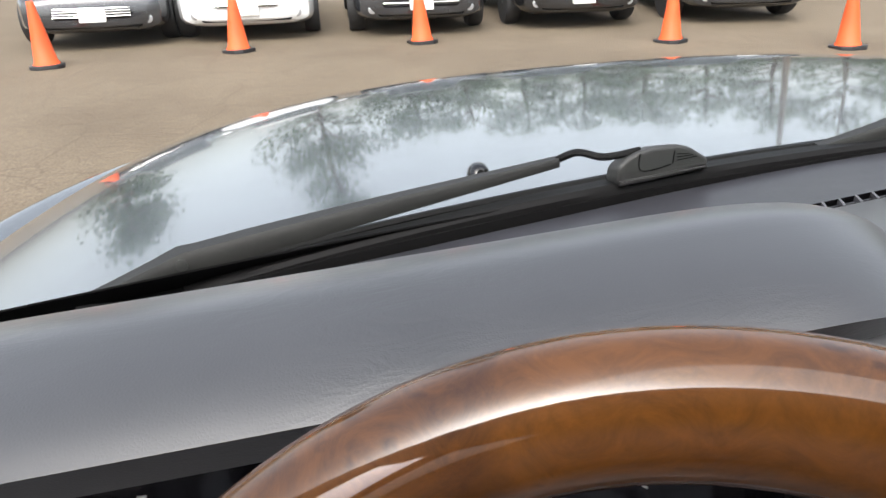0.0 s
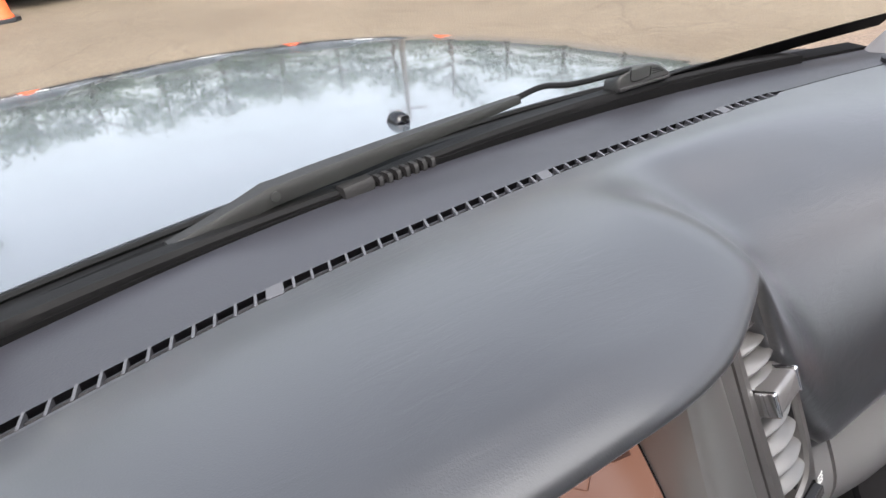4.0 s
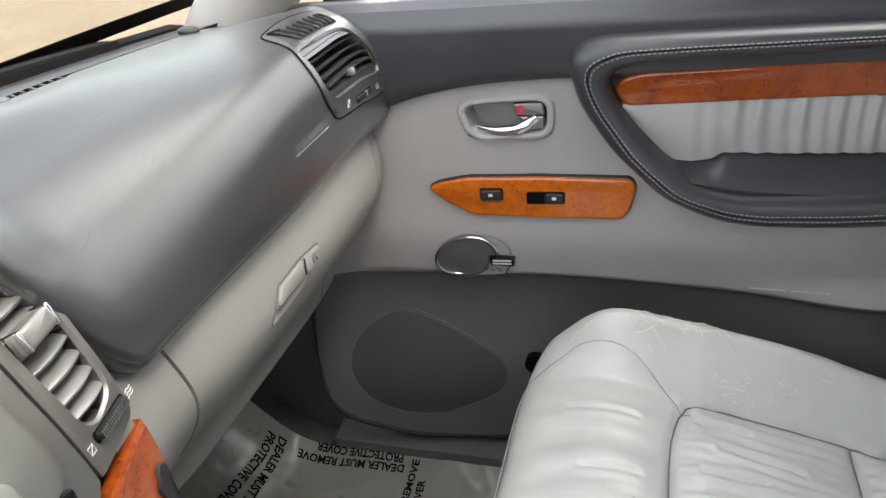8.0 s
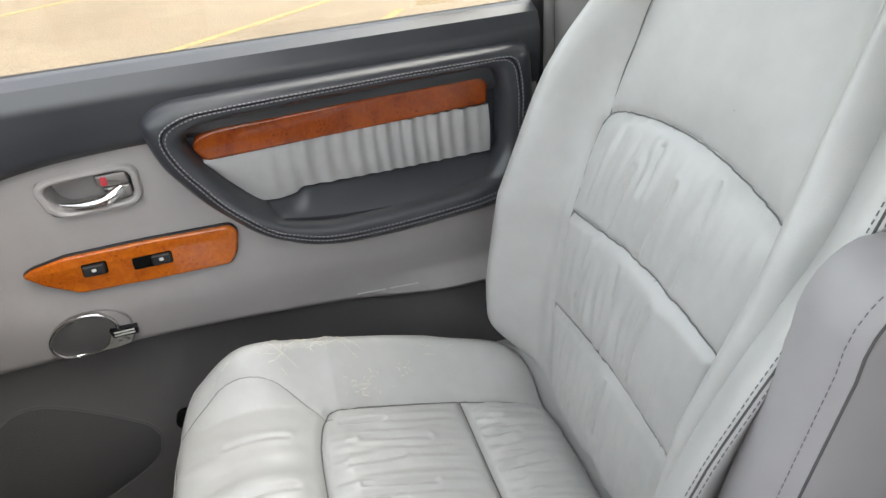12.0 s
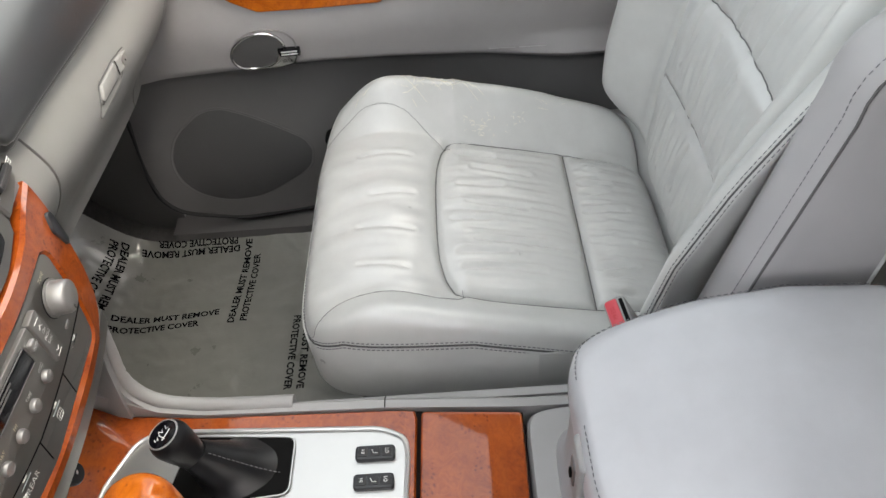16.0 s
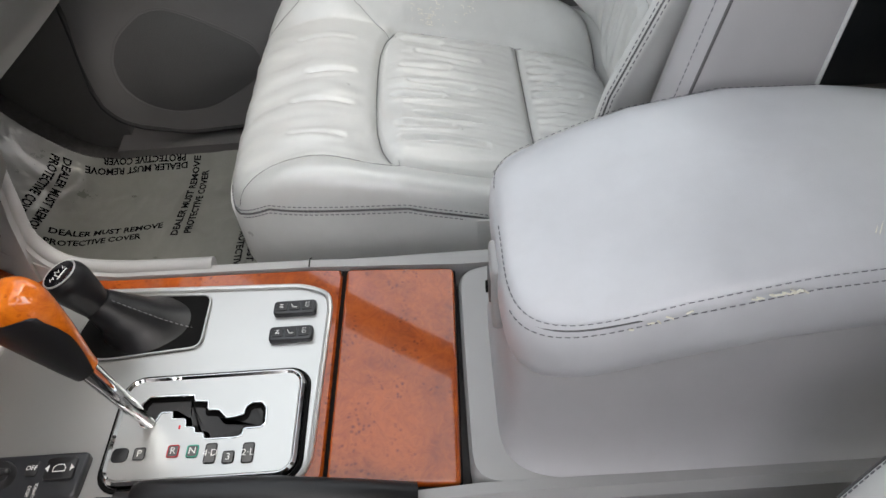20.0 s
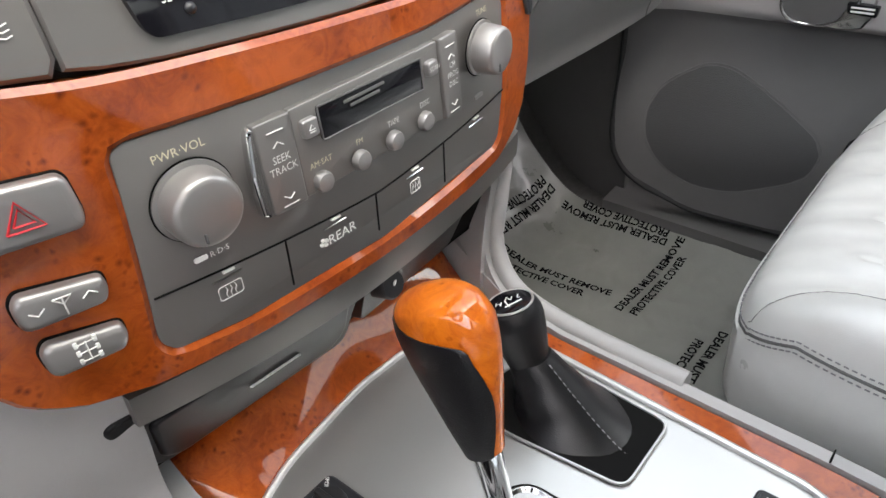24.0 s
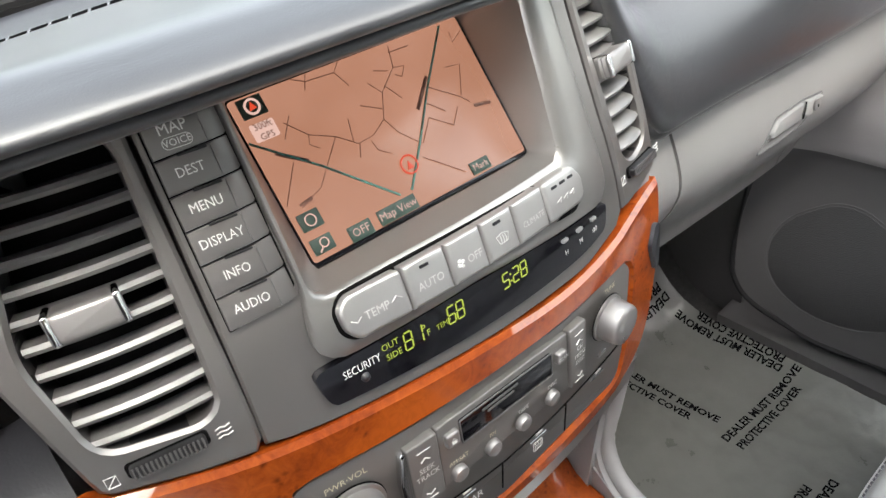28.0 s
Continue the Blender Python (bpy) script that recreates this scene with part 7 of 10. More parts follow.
BRAKE = thing("hand_brake", (-0.14, -0.36, -0.36), "black leather hand brake lever", "hand brake")
part("brake_grip", tube(smooth_path([(-0.1345, -0.199, -0.330), (-0.1350, -0.230, -0.329), (-0.1365, -0.30, -0.331), (-0.1385, -0.36, -0.338), (-0.139, -0.41, -0.35)], 6), [0.0130, 0.0142] + [0.0150] * 12 + [0.0145] * 11, 18), "leather_black", BRAKE, "black grained leather grip")
part("release_button", tube([(-0.1343, -0.183, -0.3305), (-0.1345, -0.200, -0.330)], 0.0075, 16), "black", BRAKE)
part("brake_well", box(-0.141, -0.32, -0.364, 0.030, 0.26, 0.012, 0.004), "void", BRAKE)

# ---- armrest box ----
M["worn"] = surface("worn_leather_patch", (0.72, 0.69, 0.58), 0.7)
ARM = thing("armrest_box", (-0.02, -0.66, -0.66), "grey leather centre armrest on a grey bin", "armrest")


def superbox(cx, cy, sx, sy, p, n=72):
    out = []
    for k in range(n):
        a = 2 * math.pi * k / n
        c, s = math.cos(a), math.sin(a)
        out.append((cx + sx * math.copysign(abs(c) ** (2 / p), c), cy + sy * math.copysign(abs(s) ** (2 / p), s)))
    return out


def arm_z(x, y):
    return -0.1325 - 0.009 * ((x + 0.015) / 0.1) ** 2 - 0.012 * ease(-0.72, -0.86, y) - 0.046 * ease(-0.70, -0.475, y) ** 1.5


def sides_of(ring_):
    """The run of a ring round the back of the pad, without its front face."""
    n = len(ring_)
    k0 = max(range(n), key=lambda k: ring_[k].y)
    run = [ring_[(k0 + k) % n] for k in range(n)]
    return [p for p in run if p.y < -0.4865]


pad_rings = []
for h, g in ((-0.070, -0.016), (-0.067, -0.007), (-0.057, -0.001), (-0.042, 0.001), (-0.026, 0.001), (-0.0125, -0.0003), (-0.0055, -0.0035), (-0.0015, -0.009), (0.0005, -0.018), (0.001, -0.034), (0.001, 0.80), (0.001, 0.55), (0.001, 0.30), (0.001, 0.02)):
    ring_ = superbox(-0.015, -0.6655, 0.103 + g, 0.182 + g, 5.4) if g < 0.01 else superbox(-0.015, -0.6655, 0.069 * g, 0.148 * g, 5.4)
    pad_rings.append([Vector((x + -0.013 * ease(-0.6, -0.85, y) * (x + 0.015) / 0.103, y, arm_z(x, y) + h)) for x, y in ring_])
part("armrest_pad", rings(pad_rings), "leather_arm", ARM, "smooth grey leather armrest pad, scuffed along its seam")
for row, lift in ((5, 0.0012), (6, 0.0012)):
    part("seam_stitching", stitches([p + Vector((0, 0, 0.001)) + (p - Vector((-0.02, -0.665, p.z))).normalized() * 0.0006 for p in sides_of(pad_rings[row])], 0.0034, 0.0022, 0.00045), "thread_dark", ARM)
mid_seam = [a.lerp(b, 0.5) + (a - Vector((-0.02, -0.665, a.z))).normalized() * 0.0003 for a, b in zip(sides_of(pad_rings[5]), sides_of(pad_rings[6]))]
part("seam_line", tube(mid_seam, 0.0010, 5), "seam", ARM)
part("bin_body", rings([[Vector((x, y, z)) for x, y in superbox(-0.015, -0.664 - 0.004 * k, 0.082 + 0.003 * k + 0.02 * ease(3, 5, k), 0.178 + 0.004 * k + 0.008 * ease(2, 5, k), 7)] for k, z in enumerate((-0.20, -0.25, -0.30, -0.335, -0.353, -0.362, -0.68))]), "leather_side", ARM, "grey moulded bin")
part("foot_flange", rings([[Vector((x, y, z)) for x, y in superbox(-0.008, -0.70, 0.1205 + g, 0.2465 + g, 14)] for z, g in ((-0.70, 0.0), (-0.364, 0.0), (-0.358, -0.003), (-0.3565, -0.02))]), "grey", CONSOLE)
part("catch_plate", box(-0.030, -0.4835, -0.228, 0.034, 0.010, 0.065, 0.004), "grey", ARM)
catch = part("lid_catch", box(-0.028, -0.4790, -0.229, 0.016, 0.004, 0.026, 0.0015), "grey_dark", ARM, "black lid catch")
part("catch_lug", box(-0.028, -0.4765, -0.232, 0.006, 0.003, 0.008, 0.0008), "void", catch)
random.seed(5)
for (x, y, n) in ((-0.1172, -0.648, 18), (-0.1172, -0.582, 5)):
    flecks = []
    for k in range(n):
        yy = y + random.gauss(0, 0.010)
        flecks.append(tube([(x - 0.0012, yy, arm_z(x, yy) - 0.009 + random.gauss(0, 0.0012)), (x - 0.0012, yy + random.uniform(0.002, 0.005), arm_z(x, yy) - 0.009 + random.gauss(0, 0.0012))], 0.0007, 4))
    part("worn_patch", join(*flecks), "worn", ARM, "pale worn patch on the seam")
part("scratch", join(*[tube([(-0.090 + 0.001 * k, -0.708 + 0.002 * k, arm_z(-0.09, -0.70) + 0.0002), (-0.079 + 0.002 * k, -0.715 + 0.0015 * k, arm_z(-0.08, -0.70) + 0.0002)], 0.0003, 4) for k in range(2)]), "worn", ARM)

M["grille"] = surface("speaker_mesh", (0.054, 0.054, 0.055), 0.6, grain=0.8, grain_size=0.0022, kind="leather", mottle=0.03)
M["mirror"] = surface("mirror_silver", (0.85, 0.86, 0.86), 0.02, metal=1.0, mottle=0.0, rough_var=0.01)
M["note"] = pane("note_film", (0.95, 0.93, 0.88), 0.3)
M["film"] = surface("grey_protective_film", (0.185, 0.187, 0.174), 0.30, grain=0.16, grain_size=0.02, coat=0.15, mottle=0.08, mottle_size=0.05)
# Bench leather darkened: the low light behind the front seats is in its colour.
M["leather_rear_shaded"] = surface("shaded_rear_leather", (0.075, 0.075, 0.078), 0.45, grain=0.2, grain_size=0.0013, kind="leather", mottle=0.08)
M["kick"] = surface("grey_kick_plastic", (0.095, 0.093, 0.092), 0.55, grain=0.3, grain_size=0.001, mottle=0.06)
# Door vinyl darkened for the lower panel: shade below the ridge as colour.
M["grey_door_shaded"] = surface("shaded_door_vinyl", (0.100, 0.098, 0.098), 0.5, grain=0.25, grain_size=0.001, mottle=0.06)

# ---- passenger door ----
DOOR = thing("passenger_door", (0.75, -0.35, -0.6), "grey passenger door with charcoal padded armrest and burl wood", "car door")


def door_x(y, z):
    """The inner face: it leans out to the rear, steps back below the ridge and swells again over the pocket."""
    x = 0.736 - 0.055 * (y + 0.1) * (1 if y < -0.1 else 0.3)
    r = -0.292 - 0.03 * ease(-0.15, -0.65, y)
    x += 0.030 * ease(r + 0.004, r - 0.022, z) * ease(0.16, -0.16, y) - 0.035 * ease(-0.33, -0.52, z)
    x -= 0.022 * ease(-0.42, -0.62, y) * ease(-0.28, -0.34, z) * ease(-0.80, -0.70, y) * 1.2
    x -= 0.010 * math.exp(-((z + 0.235) / 0.05) ** 2)
    x -= 0.02 * ease(0.06, 0.15, y) * ease(-0.1, -0.3, z)
    return x


def on_door(u, v, h):
    """A point of the door's inner face: u along the car, v its height, h proud of it."""
    return Vector((door_x(u, v) - h, u, v))


def ridge(y):
    return -0.292 - 0.03 * ease(-0.15, -0.65, y) - 0.005


def without(data, keep_out):
    """A skin without the faces whose middle lies in an outline of the door's face."""
    vs_, fs_ = data
    kept = []
    for f_ in fs_:
        cy_, cz_ = sum(vs_[k][1] for k in f_) / len(f_), sum(vs_[k][2] for k in f_) / len(f_)
        inside_ = False
        for a_, b_ in zip(keep_out, keep_out[1:] + keep_out[:1]):
            if (a_[1] > cz_) != (b_[1] > cz_) and cy_ < a_[0] + (b_[0] - a_[0]) * (cz_ - a_[1]) / (b_[1] - a_[1]):
                inside_ = not inside_
        if not inside_:
            kept.append(f_)
    return vs_, kept


CUP_HOLE = [(-0.104, -0.045), (-0.214, -0.040), (-0.2135, -0.088), (-0.112, -0.090)]
part("door_panel", without(sheet(lambda s, t: on_door(0.15 - 0.905 * s, (ridge(0.15 - 0.905 * s) - 0.004) * t, 0), 150, 70, 0.03, (1, 0, 0)), CUP_HOLE), "grey_door", DOOR, "grey moulded door panel")
door_front = curve_of([(-0.597, 0.0), (-0.585, 0.05), (-0.562, 0.098), (-0.53, 0.127), (-0.483, 0.142), (-0.42, 0.148), (-0.28, 0.15)])


def lower_pt(s, t):
    z = ridge(0.15 - 0.905 * s) - 0.004 + (-0.596 - ridge(0.15 - 0.905 * s)) * t
    yf = door_front(z)
    return on_door(yf - (yf + 0.755) * s, z, 0)


part("lower_panel", sheet(lower_pt, 110, 60, 0.03, (1, 0, 0)), "grey_door_shaded", DOOR, "lower door panel, its grey darkened as shade below the ridge, with map pocket")
# charcoal cap under the window
cap_low = curve_of([(-0.85, -0.03), (-0.30, -0.02), (-0.228, -0.018), (-0.126, -0.023), (-0.06, -0.034), (-0.017, -0.047), (0.06, -0.075), (0.15, -0.10)])


def door_cap(s, t):
    y = 0.17 - 0.923 * s
    lo = cap_low(y)
    prof = [(0.055, 0.060), (0.040, 0.072), (0.015, 0.078), (-0.008, 0.070), (-0.018, 0.050), (-0.018, 0.02), (-0.014, lo + 0.01), (-0.008, lo + 0.002), (0.004, lo)]
    k = t * (len(prof) - 1)
    i = min(int(k), len(prof) - 2)
    a, b = prof[i], prof[i + 1]
    dx, z = a[0] + (b[0] - a[0]) * (k - i), a[1] + (b[1] - a[1]) * (k - i)
    return (door_x(y, 0.0) + dx, y, z)


part("window_cap", sheet(door_cap, 60, 32, 0.006, (1, 0, 0)), "pad", DOOR, "charcoal vinyl cap below the window")
part("window_seal", tube([(door_x(y, 0) + 0.056, y, 0.066) for y in (0.12, -0.2, -0.5, -0.75)], 0.006, 8), "rubber", DOOR)

oval = rounded([(-0.233, 0.016), (-0.262, 0.036), (-0.34, 0.038), (-0.60, 0.039), (-0.738, 0.038), (-0.742, -0.03), (-0.738, -0.175), (-0.70, -0.194), (-0.55, -0.204), (-0.46, -0.204), (-0.405, -0.194), (-0.345, -0.163), (-0.285, -0.100), (-0.246, -0.04)], 0.02, 5)
opening = rounded([(-0.281, -0.018), (-0.292, -0.004), (-0.32, 0.002), (-0.55, 0.010), (-0.680, 0.011), (-0.690, -0.02), (-0.688, -0.105), (-0.665, -0.136), (-0.55, -0.147), (-0.44, -0.150), (-0.385, -0.138), (-0.335, -0.10), (-0.298, -0.05)], 0.02, 5)


def bearings_of(o, c, n):
    out = []
    for k in range(n):
        a = 2 * math.pi * k / n
        d = Vector((math.cos(a), math.sin(a)))
        best = 0
        for i in range(len(o)):
            p, q = Vector(o[i - 1]) - c, Vector(o[i]) - c
            e = q - p
            den = d.x * e.y - d.y * e.x
            if abs(den) < 1e-12:
                continue
            t = (p.x * e.y - p.y * e.x) / den
            w = (p.x * d.y - p.y * d.x) / den
            if t > best and -1e-9 <= w <= 1 + 1e-9:
                best = t
        out.append(c + d * best)
    return out


OC = Vector((-0.49, -0.07))
o_out, o_in = bearings_of(oval, OC, 180), bearings_of(opening, OC, 180)


def door_flat(u, v, h):
    return Vector((0.736 - 0.055 * (u + 0.1) - h, u, v))


cushion = []
for s, h in ((0.0, -0.02), (0.0, 0.004), (0.03, 0.018), (0.10, 0.030), (0.22, 0.037), (0.40, 0.0405), (0.47, 0.0405), (0.50, 0.0385), (0.53, 0.0405), (0.70, 0.040), (0.86, 0.035), (0.96, 0.024), (1.0, 0.010), (1.0, -0.02)):
    row = []
    for a, b in zip(o_out, o_in):
        p = a.lerp(b, s)
        sag = 0.012 * ease(-0.06, -0.15, p.y) * ease(0.0, 0.5, s)
        row.append(door_flat(p.x, p.y, h + sag))
    cushion.append(row)
part("armrest_surround", rings(cushion, caps=False), "pad", DOOR, "charcoal leather surround, double stitched")
for s in (0.44, 0.56):
    part("stitching", stitches([door_flat(*a.lerp(b, s), 0.0412 + 0.012 * ease(-0.06, -0.15, a.lerp(b, s).y) * ease(0.0, 0.5, s)) for a, b in list(zip(o_out, o_in)) + [(o_out[0], o_in[0])]], 0.0036, 0.0020, 0.0008, (0, 0, 0)), "thread", DOOR, "pale grey stitching")
part("recess", plate(opening, door_flat, 0.004, -0.004, 0.0005), "pad", DOOR)
part("wood_insert", plate(rounded([(-0.288, -0.030), (-0.296, -0.016), (-0.32, -0.010), (-0.50, -0.0045), (-0.668, -0.003), (-0.677, -0.012), (-0.676, -0.042), (-0.30, -0.050)], 0.008, 4), door_flat, 0.016, 0.0, 0.005, 4), "wood", DOOR, "glossy burl wood strip")


pleat_low = curve_of([(-0.69, -0.1126), (-0.50, -0.112), (-0.43, -0.1105), (-0.412, -0.1105), (-0.402, -0.116), (-0.390, -0.1195), (-0.368, -0.1195), (-0.354, -0.115), (-0.3195, -0.079), (-0.297, -0.052)])
open_low = curve_of([(-0.69, -0.143), (-0.56, -0.153), (-0.46, -0.150), (-0.382, -0.1385), (-0.339, -0.123), (-0.30, -0.08)])


def pleats(s, t):
    y = -0.298 - 0.380 * s
    z1, z0 = -0.045, pleat_low(y)
    amp = 0.0030 * ease(0.14, 0.34, s) * (1 - ease(0.94, 1.0, s))
    w = math.sin(s * 118 + 2.4 * math.sin(s * 9) + 0.5 * math.sin(t * 4)) + 0.5 * math.sin(s * 63 + 1.0 + t)
    return door_flat(y, z1 + (z0 - z1) * t, 0.011 + 0.005 * math.sin(t * 3.0) + amp * w * (0.95 - 0.45 * t))


part("pleated_panel", sheet(pleats, 220, 12, 0.004, (1, 0, 0)), "pleat", DOOR, "pleated grey leather panel")


def arm_shelf(s, t):
    y = -0.325 - 0.365 * s
    return door_flat(y, pleat_low(y) - 0.001 + (open_low(y) + 0.003 - pleat_low(y)) * t ** 1.7, 0.004 + 0.036 * t)


part("arm_shelf", sheet(arm_shelf, 60, 16, 0.012, (0.3, 0, -1)), "pad", DOOR, "smooth charcoal arm shelf")

# handle
hb = rounded([(-0.098, -0.050), (-0.112, -0.040), (-0.150, -0.0365), (-0.207, -0.0355), (-0.219, -0.046), (-0.2185, -0.082), (-0.206, -0.092), (-0.122, -0.0935), (-0.106, -0.080)], 0.008, 4)
hi = rounded([(-0.109, -0.054), (-0.118, -0.047), (-0.150, -0.045), (-0.202, -0.044), (-0.209, -0.050), (-0.2085, -0.078), (-0.200, -0.0845), (-0.128, -0.086), (-0.116, -0.076)], 0.006, 4)
HC = Vector((-0.16, -0.065))
hbb, hbi = bearings_of(hb, HC, 72), bearings_of(hi, HC, 72)
HANDLE = part("handle_bezel", rings([[on_door(*a.lerp(b, s), h) for a, b in zip(hbb, hbi)] for s, h in ((0, -0.004), (0.02, 0.004), (0.25, 0.0075), (0.6, 0.0080), (0.9, 0.006), (1.0, 0.0), (1.0, -0.034))], caps=False), "grey_door", DOOR, "grey bezel round the door handle")
part("handle_cup", plate([tuple(p) for p in hbi], lambda u, v, h: on_door(u, v, h - 0.032), 0.0, -0.004, 0.0004), "grey_door", HANDLE, "shaded finger cup")
part("pull_lever", tube(smooth_path([on_door(-0.119, -0.0785, -0.004), on_door(-0.143, -0.0815, 0.003), on_door(-0.170, -0.0805, 0.005), on_door(-0.184, -0.0750, 0.003), on_door(-0.196, -0.0690, -0.002)], 8), [0.0030 + 0.0026 * math.sin(math.pi * k / 36) + 0.0018 * k / 32 for k in range(33)], 12, flat=1.2), "chrome", HANDLE, "polished chrome door lever")
part("lever_body", plate(rounded([(-0.172, -0.0645), (-0.206, -0.0645), (-0.2055, -0.082), (-0.185, -0.083)], 0.003, 3), on_door, 0.001, -0.02, 0.003, 3), "knob", HANDLE)
lock = part("lock_knob", plate(rounded([(-0.168, -0.047), (-0.205, -0.0465), (-0.2065, -0.0635), (-0.169, -0.0625)], 0.003, 3), on_door, 0.003, -0.02, 0.003, 3), "knob", HANDLE, "satin lock knob with a red mark")
part("red_mark", plate(rrect(0.0075, 0.0120, 0.002, 3, -0.178, -0.055), on_door, 0.0036, 0.001, 0.0005), "red_plastic", lock, "bright red mark")
# switches
sp = rounded([(-0.052, -0.158), (-0.066, -0.151), (-0.106, -0.1430), (-0.20, -0.1425), (-0.309, -0.1455), (-0.3175, -0.157), (-0.311, -0.185), (-0.300, -0.199), (-0.20, -0.1975), (-0.112, -0.194), (-0.075, -0.176)], 0.006, 4)
part("switch_rim", plate([(a + (a + 0.19) * 0.008, b + (b + 0.171) * 0.05) for a, b in sp], on_door, 0.006, -0.01, 0.002), "black", DOOR)
SWP = part("switch_plate", plate(sp, on_door, 0.0105, -0.01, 0.004, 4), "wood_light", DOOR, "glossy light burl wood switch plate")
for (u, v, w, h, mark) in ((-0.1365, -0.1650, 0.027, 0.014, 0), (-0.2060, -0.1700, 0.046, 0.0135, 1)):
    part("switch_well", plate(rrect(w + 0.003, h + 0.003, 0.003, 4, u, v), on_door, 0.0108, 0.006, 0.0003), "void", SWP)
    k = part("rocker_switch", plate(rrect(w if not mark else 0.024, h, 0.003, 4, u - (0.011 if mark else 0), v), on_door, 0.0160 if not mark else 0.0145, 0.006, 0.002, 3), "button", SWP, "black rocker switch")
    part("switch_mark", plate(rrect(0.0055, 0.0042, 0.001, 3, u - (0.011 if mark else 0), v + 0.001), on_door, 0.0163 if not mark else 0.0148, 0.012, 0.0002), "white_ink", k)
# tweeter
TW = part("tweeter_ring", tube([on_door(-0.0950 + 0.043 * math.cos(a) - 0.006 * math.sin(a), -0.2620 + 0.033 * math.sin(a) - 0.010 * math.cos(a) * 0.3, 0.004) for a in [2 * math.pi * k / 48 for k in range(48)]], [0.0026] * 48, 10, closed=True), "chrome", DOOR, "chrome ring of the tweeter")
part("tweeter_grille", plate([(-0.0950 + 0.042 * math.cos(a) - 0.006 * math.sin(a), -0.2620 + 0.032 * math.sin(a) - 0.010 * math.cos(a) * 0.3) for a in [2 * math.pi * k / 48 for k in range(48)]], on_door, 0.003, -0.004, 0.001), "grey_dark", TW)
part("chrome_fin", plate(rounded([(-0.118, -0.283), (-0.128, -0.262), (-0.152, -0.262), (-0.158, -0.272), (-0.148, -0.290), (-0.125, -0.297), (-0.098, -0.2965)], 0.005, 4), on_door, 0.006, -0.002, 0.003, 4), "chrome", TW, "chrome fin")
part("outer_ring", tube([on_door(-0.104 + 0.052 * math.cos(a), -0.2610 + 0.036 * math.sin(a) - 0.006 * math.cos(a), 0.001) for a in [2 * math.pi * k / 40 for k in range(40)]], 0.0016, 8, closed=True), "knob", TW)
badge = part("badge", plate(rounded([(-0.1270, -0.2580), (-0.1620, -0.2600), (-0.1610, -0.2730), (-0.1290, -0.2715)], 0.002, 3), on_door, 0.0095, 0.0, 0.001), "gloss_black", TW, "small black badge")
for dv in (0.0025, -0.0025):
    part("badge_bar", plate(rrect(0.026, 0.0026, 0.0008, 2, -0.1450, -0.2655 + dv), on_door, 0.0099, 0.009, 0.0002), "white_ink", badge)
part("trim_dash", tube([on_door(-0.462, -0.3035, 0.002), on_door(-0.505, -0.3045, 0.002)], 0.0010, 5), "silver", DOOR)
part("trim_dash", tube([on_door(-0.512, -0.3045, 0.002), on_door(-0.556, -0.3050, 0.002)], 0.0010, 5), "silver", DOOR)
# loudspeaker low on the door
si = rounded([(0.0886, -0.4134), (0.1013, -0.4448), (0.0964, -0.4846), (0.0728, -0.5271), (0.0259, -0.5523), (-0.036, -0.5532), (-0.1036, -0.521), (-0.1309, -0.5028), (-0.1395, -0.468), (-0.1264, -0.4484), (-0.0826, -0.420), (-0.0354, -0.3925), (0.0036, -0.3736), (0.0371, -0.3746), (0.0746, -0.3997)], 0.025, 4)
so = inset(si, -0.004)
SC = Vector((-0.01, -0.47))
s1, s2 = bearings_of(so, SC, 90), bearings_of(si, SC, 90)
SPK = part("speaker_pod", rings([[on_door(*a.lerp(b, s), h) for a, b in zip(s1, s2)] for s, h in ((-0.6, -0.002), (0.0, 0.0006), (0.5, 0.0004), (0.9, -0.0025), (1.0, -0.005))], caps=False), "seam", DOOR, "dark grey loudspeaker pod")


def grille(s, t):
    k = int(round(s * 60)) % 60
    p = SC.lerp(s2[int(k * 1.5)], t)
    return on_door(p.x, p.y, 0.0005 + 0.004 * (1 - t ** 4))


part("speaker_grille", sheet(grille, 60, 10, 0.003, (1, 0, 0)), "grille", SPK, "dark grey loudspeaker mesh")
part("pocket_mouth", lathe([(0.016, -0.012), (0.016, 0.001), (0.013, 0.002), (0.001, 0.0)], on_door(-0.1815, -0.452, 0.010), (-1, 0, 0), 20), "void", DOOR, "dark mouth of the map pocket")
part("door_gap", tube(smooth_path([on_door(y, z, -0.004) for y, z in ((0.152, -0.20), (0.151, -0.37), (0.144, -0.483), (0.129, -0.532), (0.100, -0.564), (0.05, -0.588), (0.0, -0.600), (-0.13, -0.602), (-0.45, -0.602))], 6), 0.006, 8), "rubber", DOOR)
for sx in (1, -1):
    part("kick_panel", slab([[(sx * 0.745, y, z) for y in (0.145, 0.25, 0.56)] for z in (-0.045, -0.3, -0.72)], 0.02, (sx, 0, 0)), "kick", CAR, "grey kick panel")
part("sill_trim", slab([[(0.70, y, -0.622), (0.79, y, -0.615)] for y in (0.16, -0.2, -0.8)], 0.03, (0, 0, -1)), "grey_dark", CAR)

# ---- door mirror ----
MIRROR = thing("door_mirror", (0.93, 0.03, 0.06), "silver-rimmed door mirror reflecting the lot", "car mirror")
mn = Vector((-0.62, -0.78, 0.05)).normalized()
mu = Vector((0, 0, 1)).cross(mn).normalized()
mv = mn.cross(mu)


def on_mirror(u, v, h):
    return Vector((1.005, 0.05, 0.125)) + mu * u + mv * v + mn * h


